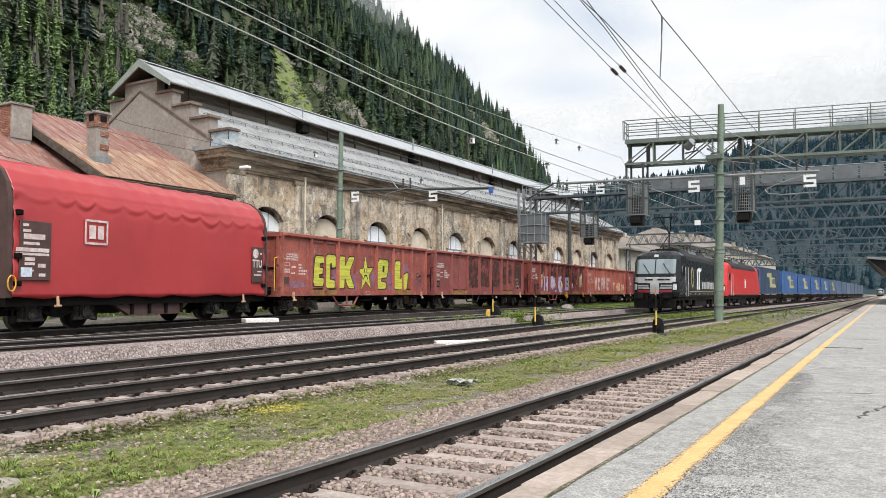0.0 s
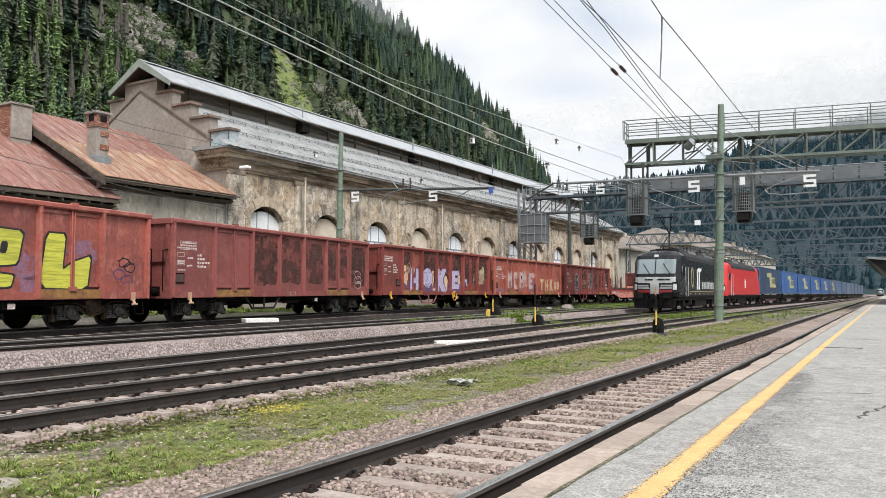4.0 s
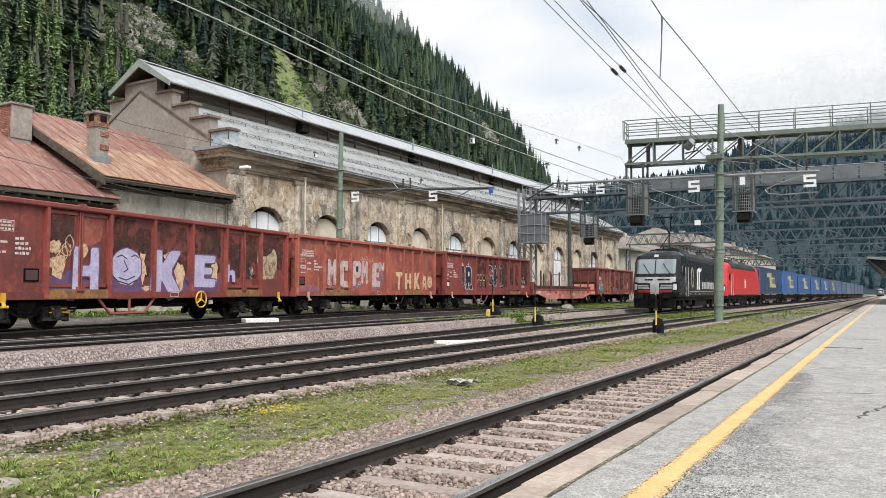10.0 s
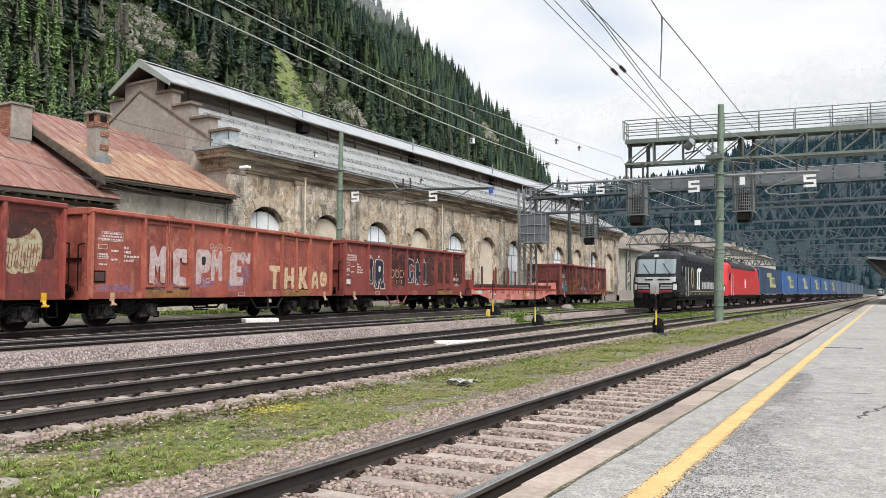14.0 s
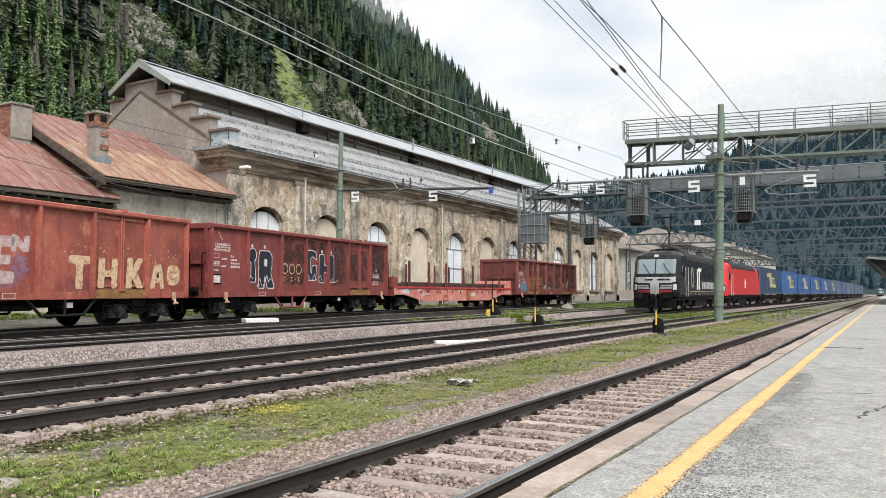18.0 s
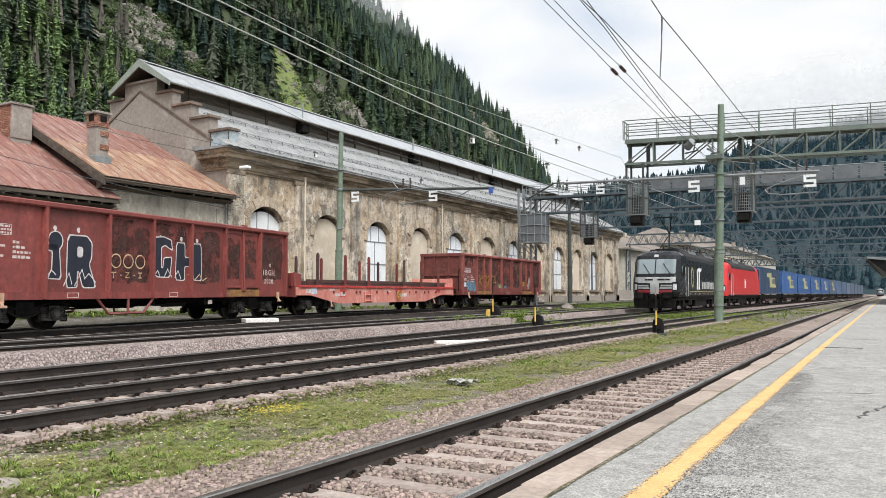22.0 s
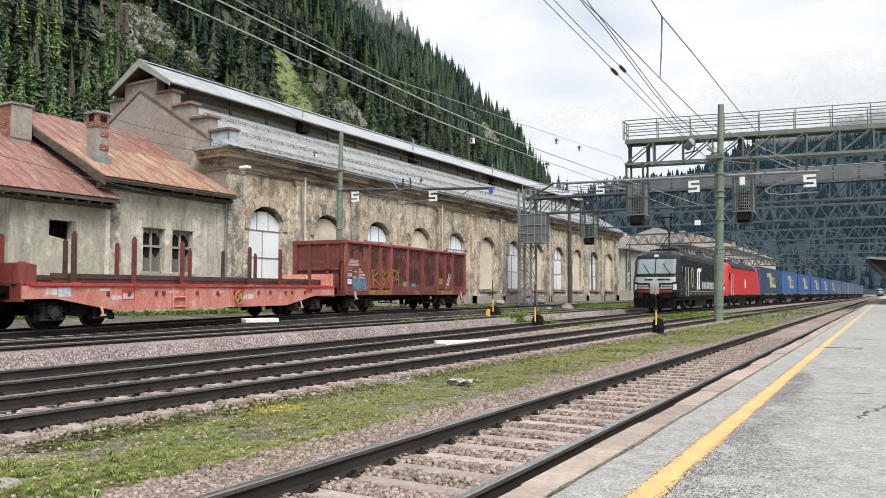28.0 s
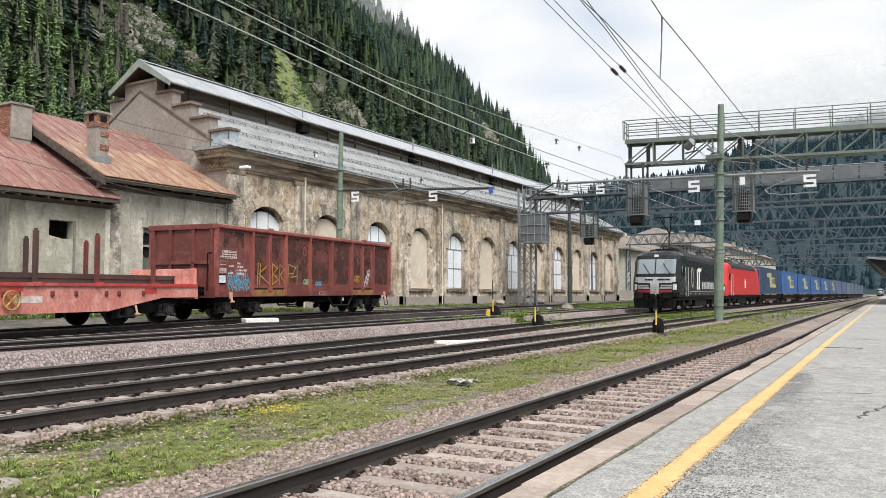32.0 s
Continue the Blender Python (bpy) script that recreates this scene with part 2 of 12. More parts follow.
M = {
    "ballast": ballast_mat("ballast_stone", (0.295, 0.232, 0.205), (0.225, 0.175, 0.155), (0.36, 0.31, 0.27), 19.0),
    "ballast_red": ballast_mat("ballast_reddish", (0.40, 0.33, 0.31), (0.31, 0.25, 0.235), (0.47, 0.41, 0.385), 24.0),
    # beds under the loose stones, darkened to stand for shade in the gaps
    "ballast_gap": ballast_mat("gap_shade_ballast_bed", (0.20, 0.162, 0.147), (0.14, 0.112, 0.10), (0.27, 0.23, 0.21), 26.0),
    "bank_bed": ballast_mat("gap_shade_pinkish_bed", (0.38, 0.312, 0.293), (0.30, 0.242, 0.226), (0.44, 0.38, 0.356), 24.0),
    "stone": mat("loose_stone", (0.29, 0.235, 0.22), 0.9, (0.20, 0.155, 0.145), (0.36, 0.32, 0.30), scale=3.0, fine=25, bump=0.3, piece=0.3),
    # colour lowered so this ballast carries the shade under the train
    "ballast_dark": ballast_mat("shade_dark_ballast", (0.050, 0.042, 0.038), (0.028, 0.024, 0.022), (0.09, 0.076, 0.068), 20.0),
    "dark_soil": ballast_mat("weedy_grey_gravel", (0.19, 0.175, 0.15), (0.12, 0.115, 0.085), (0.32, 0.30, 0.265), 18.0),
    "soil": ballast_mat("dirt_with_gravel", (0.25, 0.225, 0.165), (0.17, 0.165, 0.095), (0.33, 0.30, 0.25), 34.0),
    "ground": mat("yard_ground", (0.24, 0.22, 0.18), 0.95, (0.13, 0.16, 0.06), (0.31, 0.28, 0.24), scale=0.12, fine=9, bump=0.5),
    "rail": mat("rail_steel_sides", (0.026, 0.0225, 0.021), 0.7, (0.042, 0.034, 0.030), scale=1.5, fine=20, bump=0.1, metal=0.0, gloss=0.15),
    "rail_head": mat("rail_head_side", (0.105, 0.093, 0.085), 0.45, (0.075, 0.066, 0.06), scale=1.5, fine=20, bump=0.08, metal=0.3, gloss=0.4),
    "rail_top": mat("rail_running_face", (0.42, 0.41, 0.40), 0.32, (0.30, 0.29, 0.28), scale=1.0, fine=16, bump=0.03, metal=0.85, stretch=(1, 0.2, 1)),
    "concrete": mat("sleeper_concrete", (0.36, 0.29, 0.255), 0.9, (0.28, 0.225, 0.20), (0.41, 0.355, 0.315), scale=1.4, fine=18, bump=0.3, piece=0.13),
    "clip": mat("fastening_iron", (0.022, 0.02, 0.019), 0.6, (0.06, 0.04, 0.03), scale=9, fine=40, bump=0.2, metal=0.3, gloss=0.2),
    "asphalt": speckled("platform_asphalt", (0.375, 0.366, 0.347), (0.335, 0.326, 0.31), (0.29, 0.282, 0.275), 78.0),
    "asphalt_dark": speckled("darker_asphalt_patch", (0.29, 0.284, 0.275), (0.25, 0.245, 0.238), (0.33, 0.322, 0.31), 78.0),
    "slab": mat("platform_edge_stone", (0.35, 0.283, 0.24), 0.85, (0.29, 0.23, 0.195), (0.40, 0.335, 0.29), scale=1.2, fine=22, bump=0.25, piece=0.16),
    "yellow": mat("yellow_line_paint", (0.70, 0.45, 0.19), 0.75, (0.62, 0.39, 0.16), (0.46, 0.36, 0.23), scale=6.0, fine=60, bump=0.35, bump_scale=80, spread3=(0.60, 0.72)),
    "tar": mat("crack_sealing_tar", (0.06, 0.058, 0.055), 0.85, scale=3, fine=40),
    "plaster": facade_mat("old_ochre_plaster", (0.53, 0.455, 0.365), (0.43, 0.335, 0.235), (0.66, 0.595, 0.50), (0.065, 0.056, 0.047)),
    "plaster_grey": mat("grey_gable_render", (0.30, 0.265, 0.235), 0.93, (0.245, 0.215, 0.19), (0.36, 0.335, 0.30), scale=0.3, fine=5, bump=0.25, spread3=(0.58, 0.7)),
    "plaster_house": facade_mat("pale_house_render", (0.47, 0.435, 0.37), (0.40, 0.365, 0.30), (0.56, 0.525, 0.455), (0.20, 0.185, 0.155), 0.5),
    "plaster_low": facade_mat("greenish_grey_render", (0.40, 0.375, 0.305), (0.34, 0.315, 0.25), (0.48, 0.45, 0.375), (0.17, 0.16, 0.13), 0.5),
    "old_frame": mat("weathered_window_frame", (0.33, 0.305, 0.265), 0.8, (0.24, 0.22, 0.19), scale=2, fine=14, bump=0.2),
    "plaster_light": facade_mat("pale_pilaster_render", (0.46, 0.415, 0.345), (0.30, 0.25, 0.19), (0.58, 0.53, 0.45), (0.055, 0.048, 0.042), 0.9),
    "stone_trim": mat("cut_stone_trim", (0.42, 0.345, 0.26), 0.9, (0.27, 0.215, 0.155), (0.52, 0.465, 0.39), scale=1.6, fine=10, bump=0.35, piece=0.18),
    "cornice": mat("weathered_cornice", (0.31, 0.25, 0.18), 0.9, (0.12, 0.095, 0.07), (0.43, 0.375, 0.30), scale=0.8, fine=7, bump=0.35, stretch=(1.6, 0.35, 2.2), spread=(0.44, 0.58), gloss=0.2),
    "coping": mat("dark_stained_coping", (0.17, 0.125, 0.10), 0.9, (0.10, 0.075, 0.06), (0.25, 0.19, 0.15), scale=0.9, fine=8, bump=0.3, piece=0.15),
    "box_blue": mat("pale_blue_sheet_cladding", (0.36, 0.43, 0.47), 0.5, (0.30, 0.35, 0.38), (0.24, 0.26, 0.27), scale=0.8, fine=8, bump=0.05),
    "infill": mat("cream_niche_panel", (0.60, 0.525, 0.42), 0.9, (0.51, 0.435, 0.34), (0.66, 0.60, 0.51), scale=0.5, fine=8, bump=0.12, grain=0.3),
    "door_white": mat("white_painted_door", (0.80, 0.82, 0.83), 0.5, (0.72, 0.74, 0.75), scale=0.6, fine=10, bump=0.05, piece=0.05, grain=0.3),
    "pane_white": mat("frosted_white_glazing", (0.78, 0.81, 0.84), 0.3, (0.70, 0.73, 0.76), scale=0.8, fine=10, bump=0.03, piece=0.08, grain=0.3),
    "tin_roof": mat("grey_corrugated_sheet", (0.36, 0.38, 0.40), 0.5, (0.28, 0.295, 0.31), (0.42, 0.43, 0.43), scale=0.35, fine=7, bump=0.08, metal=0.25, grain=0.3),
    "tile_roof": mat("grey_fibre_tiles", (0.27, 0.275, 0.275), 0.8, (0.20, 0.205, 0.205), (0.33, 0.33, 0.325), scale=0.7, fine=8, bump=0.25, piece=0.08),
    "barge": mat("grey_green_barge_board", (0.27, 0.30, 0.27), 0.7, (0.21, 0.235, 0.21), scale=1.2, fine=12, bump=0.12),
    "rust_roof": sheet_mat("rusted_sheet_roof", (0.25, 0.118, 0.096), (0.20, 0.095, 0.080), (0.36, 0.25, 0.20)),
    "rust_roof_pale": sheet_mat("bleached_rusted_roof", (0.36, 0.225, 0.15), (0.24, 0.115, 0.085), (0.47, 0.36, 0.255)),
    "dark_wood": mat("old_dark_timber", (0.085, 0.07, 0.058), 0.85, (0.13, 0.11, 0.09), scale=1.5, fine=14, bump=0.3, stretch=(3, 0.4, 3), gloss=0.15),
    "grey_wood": mat("grey_weathered_timber", (0.22, 0.205, 0.18), 0.85, (0.16, 0.145, 0.125), scale=1.5, fine=14, bump=0.3, stretch=(3, 0.4, 3), piece=0.15),
    "brick": mat("red_brick", (0.30, 0.13, 0.085), 0.9, (0.22, 0.10, 0.07), (0.38, 0.25, 0.19), scale=2, fine=15, bump=0.3, piece=0.2),
    "dusty_glass": glass_mat("dusty_window_glass", (0.13, 0.135, 0.12), 0.25),
    # near-black colour that stands for the shade inside openings
    "dark_void": mat("interior_shade_black", (0.02, 0.019, 0.018), 0.9, scale=1, gloss=0.05),
    "steel_green": mat("grey_green_painted_steel", (0.12, 0.155, 0.13), 0.5, (0.09, 0.115, 0.10), (0.15, 0.14, 0.12), scale=1.5, fine=14, bump=0.05),
    "pole_green": mat("green_painted_mast", (0.145, 0.20, 0.145), 0.45, (0.11, 0.155, 0.115), (0.19, 0.215, 0.18), scale=1.4, fine=12, bump=0.06),
    "steel_dark": mat("dark_gantry_steel", (0.075, 0.085, 0.08), 0.5, (0.055, 0.06, 0.058), scale=1.5, fine=14, bump=0.05, gloss=0.3),
    "steel_far": mat("dull_grey_lattice_steel", (0.085, 0.108, 0.122), 0.55, (0.06, 0.076, 0.086), scale=1.5, fine=14, bump=0.05, metal=0.1),
    "steel_grey": mat("galvanised_steel", (0.25, 0.27, 0.28), 0.5, (0.19, 0.205, 0.21), scale=1.5, fine=14, bump=0.05, metal=0.3),
    "wire": mat("overhead_wire_copper", (0.10, 0.11, 0.11), 0.5, scale=5, bump=0),
    "wire_pale": mat("pale_aluminium_wire", (0.42, 0.45, 0.42), 0.45, scale=5, bump=0),
    "ceramic": mat("brown_insulator", (0.06, 0.035, 0.03), 0.25, scale=5, bump=0),
    "white": mat("white_sign_paint", (0.78, 0.79, 0.79), 0.5, (0.70, 0.71, 0.71), scale=2, fine=20, bump=0.02, grain=0.3),
    "black": mat("black_paint", (0.011, 0.011, 0.012), 0.6, (0.02, 0.02, 0.02), scale=2, fine=20, bump=0.05, gloss=0.12),
    "orange_tip": mat("faded_orange_paint", (0.55, 0.24, 0.10), 0.55, (0.45, 0.20, 0.09), scale=4, fine=20, bump=0.03),
    "yellow_post": mat("yellow_marker_paint", (0.62, 0.41, 0.08), 0.6, (0.54, 0.34, 0.07), scale=4, fine=20, bump=0.03),
    "white_slab": mat("white_plastic_cover", (0.72, 0.70, 0.67), 0.6, (0.62, 0.60, 0.57), scale=2, fine=20, bump=0.1),
}

# ---- mesh helpers ----
def obj(name, bm, material=None, parent=None, label="", smooth=False):
    """Links a bmesh or a ready mesh as one object."""
    if isinstance(bm, bmesh.types.BMesh):
        me = bpy.data.meshes.new(name)
        bm.normal_update()
        bm.to_mesh(me)
        bm.free()
    else:
        me = bm
    if material is not None and not me.materials:
        for m in material if isinstance(material, (list, tuple)) else [material]:
            me.materials.append(m)
    if smooth:
        for p in me.polygons:
            p.use_smooth = True
    o = new(name, me)
    if parent is not None:
        o.parent = parent
    if label:
        o["label"] = label
    return o


def part(name, bm, material, parent, label="", smooth=False):
    return obj(name, bm, material, parent, label, smooth)


def box(bm, x0, x1, y0, y1, z0, z1, mi=0):
    vs = [bm.verts.new(p) for p in ((x0, y0, z0), (x1, y0, z0), (x1, y1, z0), (x0, y1, z0), (x0, y0, z1), (x1, y0, z1), (x1, y1, z1), (x0, y1, z1))]
    for f in ((3, 2, 1, 0), (4, 5, 6, 7), (0, 1, 5, 4), (1, 2, 6, 5), (2, 3, 7, 6), (3, 0, 4, 7)):
        bm.faces.new([vs[i] for i in f]).material_index = mi
    return vs


def boxes(*dims, bevel=0.0):
    bm = bmesh.new()
    for d in dims:
        box(bm, *d)
    if bevel:
        bmesh.ops.bevel(bm, geom=bm.edges[:], offset=bevel, segments=1, affect="EDGES")
    return bm


def extrude_outline(bm, pts, axis, a, b, mi=0):
    """A closed outline of 2D points, drawn along an axis from a to b. axis x: (y, z) points; y: (x, z); z: (x, y)."""
    def at(p, v):
        return {"x": (v, p[0], p[1]), "y": (p[0], v, p[1]), "z": (p[0], p[1], v)}[axis]
    lo = [bm.verts.new(at(p, a)) for p in pts]
    hi = [bm.verts.new(at(p, b)) for p in pts]
    n = len(pts)
    fs = [bm.faces.new(lo[::-1]), bm.faces.new(hi)]
    for i in range(n):
        fs.append(bm.faces.new((lo[i], lo[(i + 1) % n], hi[(i + 1) % n], hi[i])))
    for f in fs:
        f.material_index = mi
    return fs


def outline(pts, axis, a, b):
    bm = bmesh.new()
    extrude_outline(bm, pts, axis, a, b)
    bmesh.ops.recalc_face_normals(bm, faces=bm.faces[:])
    return bm


def rod(bm, p, q, r, n=6, r2=None, mi=0):
    """A round bar from p to q."""
    p, q = Vector(p), Vector(q)
    d = (q - p).normalized()
    u = d.orthogonal().normalized()
    w = d.cross(u)
    r2 = r if r2 is None else r2
    lo = [bm.verts.new(p + (u * math.cos(2 * math.pi * i / n) + w * math.sin(2 * math.pi * i / n)) * r) for i in range(n)]
    hi = [bm.verts.new(q + (u * math.cos(2 * math.pi * i / n) + w * math.sin(2 * math.pi * i / n)) * r2) for i in range(n)]
    bm.faces.new(lo[::-1]).material_index = mi
    bm.faces.new(hi).material_index = mi
    for i in range(n):
        bm.faces.new((lo[i], lo[(i + 1) % n], hi[(i + 1) % n], hi[i])).material_index = mi


def rods(segs, r, n=6):
    bm = bmesh.new()
    for p, q in segs:
        rod(bm, p, q, r, n)
    return bm


def beam(bm, p, q, w, h):
    """A square bar from p to q."""
    p, q = Vector(p), Vector(q)
    d = (q - p).normalized()
    side = d.cross(Vector((0, 0, 1)))
    side = side.normalized() if side.length > 1e-4 else Vector((1, 0, 0))
    up = side.cross(d).normalized()
    lo, hi = ([bm.verts.new(c + side * (sx * w / 2) + up * (sz * h / 2)) for sx, sz in ((-1, -1), (1, -1), (1, 1), (-1, 1))] for c in (p, q))
    bm.faces.new(lo[::-1])
    bm.faces.new(hi)
    for i in range(4):
        bm.faces.new((lo[i], lo[(i + 1) % 4], hi[(i + 1) % 4], hi[i]))


CACHE = {}


def shared(key, make, material):
    if key not in CACHE:
        bm = make()
        me = bpy.data.meshes.new(key)
        bm.normal_update()
        bm.to_mesh(me)
        bm.free()
        for m in material if isinstance(material, (list, tuple)) else [material]:
            me.materials.append(m)
        CACHE[key] = me
    return CACHE[key]


def thing(name, m, label, category, group="", kind=""):
    e = new(name)
    e.matrix_world = m
    return tagged(e, label, category, group, kind)


def fast_mesh(name, verts, faces, material=None, sizes=None):
    """A mesh straight from arrays: faces all of one size."""
    me = bpy.data.meshes.new(name)
    k = faces.shape[1]
    me.vertices.add(len(verts))
    me.vertices.foreach_set("co", verts.astype(np.float32).ravel())
    me.loops.add(faces.size)
    me.loops.foreach_set("vertex_index", faces.astype(np.int32).ravel())
    me.polygons.add(len(faces))
    me.polygons.foreach_set("loop_start", np.arange(0, faces.size, k, dtype=np.int32))
    me.update(calc_edges=True)
    if material:
        me.materials.append(material)
    return me


def scatter(name, template_v, template_f, places, scales, turns, material, tilt=0.0, seed=1):
    """Many copies of one small shape in one mesh."""
    rng = np.random.default_rng(seed)
    n, v = len(places), len(template_v)
    c, s = np.cos(turns), np.sin(turns)
    tv = template_v[None] * scales[:, None, :]
    out = np.empty((n, v, 3))
    out[..., 0] = tv[..., 0] * c[:, None] - tv[..., 1] * s[:, None]
    out[..., 1] = tv[..., 0] * s[:, None] + tv[..., 1] * c[:, None]
    out[..., 2] = tv[..., 2]
    if tilt:
        a, b = rng.normal(0, tilt, n), rng.normal(0, tilt, n)
        out[..., 0] += out[..., 2] * a[:, None]
        out[..., 1] += out[..., 2] * b[:, None]
    out += places[:, None, :]
    f = (template_f[None] + (np.arange(n) * v)[:, None, None]).reshape(-1, template_f.shape[1])
    return fast_mesh(name, out.reshape(-1, 3), f, material)


# ---- the plan ----
LEAN = math.tan(radians(3.15))                      # the yard's tracks bear away from the platform by this much
YARD = radians(3.15)


def near_x(y):
    return -3.30 - 0.0095 * y


def bend_x(x0, y, turn_at):
    """A yard track: straight, then easing back to the platform's direction."""
    if y < turn_at:
        return x0 - LEAN * y
    d = y - turn_at
    turn = LEAN + 0.009
    return x0 - LEAN * y + (turn * d * d / 44 if d < 22 else turn * (d - 11))


def freight_x(y):
    """The freight track: beside the shed, then curving out towards the yard."""
    if y > 42:
        out = 0.0
    elif y > 22:
        out = 0.115 * (42 - y) ** 2 / 40
    elif y > 8:
        out = 0.115 * (32 - y)
    else:
        d = min(8 - y, 20)
        out = 0.115 * (24 + d - d * d / 40)
    return -22.38 - LEAN * y + out


def freight_z(y):
    return 0.46 - 0.0045 * max(0.0, 32 - max(y, 0))


TRACKS = {  # centre line at y, rail-top height, sleepers shown up to y
    "near": (near_x, 0.0),
    "second": (lambda y: -8.80 - 0.004 * y, 0.10),
    "third": (lambda y: bend_x(-10.68, y, 52.0), 0.20),
    "fourth": (lambda y: -14.10 - LEAN * y, 0.42),
    "freight": (freight_x, 0.46),
}
PLAT_Z = 0.30


def edge_x(y):
    return -1.86 - 0.0105 * y


# ---- ground ----
def profile(y):
    """Heights of the ground across the tracks, from the platform to the hill."""
    n, s2, t3, t4, t5 = (TRACKS[k][0](y) for k in ("near", "second", "third", "fourth", "freight"))
    return [(400, -0.32), (60, -0.32), (edge_x(y) - 0.05, -0.32), (n + 1.35, -0.19), (n - 1.35, -0.185), (n - 1.75, -0.23), (s2 + 1.5, -0.19), (s2 + 1.15, -0.11),
            (s2 - 1.3, -0.12), (min(t3 + 1.32, s2 - 1.32), -0.02), (t3 - 1.5, -0.02), (t3 - 2.0, 0.05), (t4 + 1.30, 0.30), (t4 + 1.0, 0.335), (t4 - 1.3, 0.30),
            (t4 - 1.9, 0.22), (min(t5 + 2.0, t4 - 2.0), 0.18), (t5 + 1.4, freight_z(y) - 0.18), (t5 - 1.4, freight_z(y) - 0.18), (-28.4 - max(0, y - 80) * 0.04, 0.50), (-29.7 - max(0, y - 80) * 0.06, 0.56), (-70, 0.8), (-500, 3)]


def build_ground():
    ys = [-120, -30, 0] + [2 + i * 2 for i in range(30)] + [70, 80, 95, 110, 130, 160, 200, 280, 400, 700, 1500, 4000]
    cols = [profile(min(y, 95)) for y in ys]
    bm = bmesh.new()
    grid = []
    for y, col in zip(ys, cols):
        shift = TRACKS["third"][0](max(y, 95)) - TRACKS["third"][0](95) if y > 95 else 0
        grid.append([bm.verts.new((x + (shift if -30 < x < -1 else 0), y, h)) for x, h in col])
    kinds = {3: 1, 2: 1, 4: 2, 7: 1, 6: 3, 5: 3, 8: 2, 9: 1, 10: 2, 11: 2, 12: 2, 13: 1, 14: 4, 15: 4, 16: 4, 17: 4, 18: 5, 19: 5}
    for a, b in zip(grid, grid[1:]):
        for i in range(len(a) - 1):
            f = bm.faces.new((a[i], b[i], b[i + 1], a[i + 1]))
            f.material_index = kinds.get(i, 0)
            # the bed is coloured darker for the shade between the loose stones
            if i in (2, 3, 4) and 0 <= a[i].co.y < 26:
                f.material_index = 6
            if i in (10, 11, 12) and 0 <= a[i].co.y < 30:
                f.material_index = 7
    bmesh.ops.recalc_face_normals(bm, faces=bm.faces[:])
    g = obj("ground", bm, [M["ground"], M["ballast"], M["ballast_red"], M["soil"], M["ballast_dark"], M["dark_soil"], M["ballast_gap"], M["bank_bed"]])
    if g.data.polygons[0].normal.z < 0:
        g.data.flip_normals()
    tagged(g, "railway yard ground of reddish ballast, dirt and weeds", "ground", kind="structure")


build_ground()


# ---- tracks ----
RAIL = [(-0.075, -0.172), (0.075, -0.172), (0.075, -0.16), (0.012, -0.135), (0.01, -0.05), (0.036, -0.038), (0.036, -0.008), (0.028, 0.0), (-0.028, 0.0), (-0.036, -0.008), (-0.036, -0.038), (-0.01, -0.05), (-0.012, -0.135), (-0.075, -0.16)]


def rail_bm(centre, top, off, ys):
    bm = bmesh.new()
    rings = []
    for y in ys:
        z = freight_z(y) if centre is freight_x else top
        rings.append([bm.verts.new((centre(y) + off + px, y, z + pz)) for px, pz in RAIL])
    n = len(RAIL)
    for a, b in zip(rings, rings[1:]):
        for i in range(n):
            f = bm.faces.new((a[i], a[(i + 1) % n], b[(i + 1) % n], b[i]))
            f.material_index = 1 if i in (6, 7, 8) else 2 if i in (5, 9) else 0
    bmesh.ops.recalc_face_normals(bm, faces=bm.faces[:])
    return bm


def sleeper_mesh():
    bm = bmesh.new()
    pts = [(-0.15, -0.2), (0.15, -0.2), (0.115, 0.0), (-0.115, 0.0)]
    fs = extrude_outline(bm, pts, "x", -1.2, 1.2)
    bmesh.ops.recalc_face_normals(bm, faces=bm.faces[:])
    me = bpy.data.meshes.new("sleeper")
    bm.to_mesh(me)
    bm.free()
    me.materials.append(M["concrete"])
    return me


def clip_mesh():
    bm = bmesh.new()
    for s in (-1, 1):
        box(bm, s * 0.11 - 0.055, s * 0.11 + 0.055, -0.06, 0.06, 0.0, 0.025)
        rod(bm, (s * 0.135, 0, 0.0), (s * 0.135, 0, 0.085), 0.024, 6)
        rod(bm, (s * 0.09, -0.055, 0.03), (s * 0.10, 0.0, 0.065), 0.016, 5)
        rod(bm, (s * 0.10, 0.0, 0.065), (s * 0.09, 0.055, 0.03), 0.016, 5)
        rod(bm, (s * 0.135, -0.05, 0.03), (s * 0.135, 0.05, 0.03), 0.018, 5)
    me = bpy.data.meshes.new("rail_clip")
    bm.to_mesh(me)
    bm.free()
    me.materials.append(M["clip"])
    return me


SLEEPER, CLIP = sleeper_mesh(), clip_mesh()


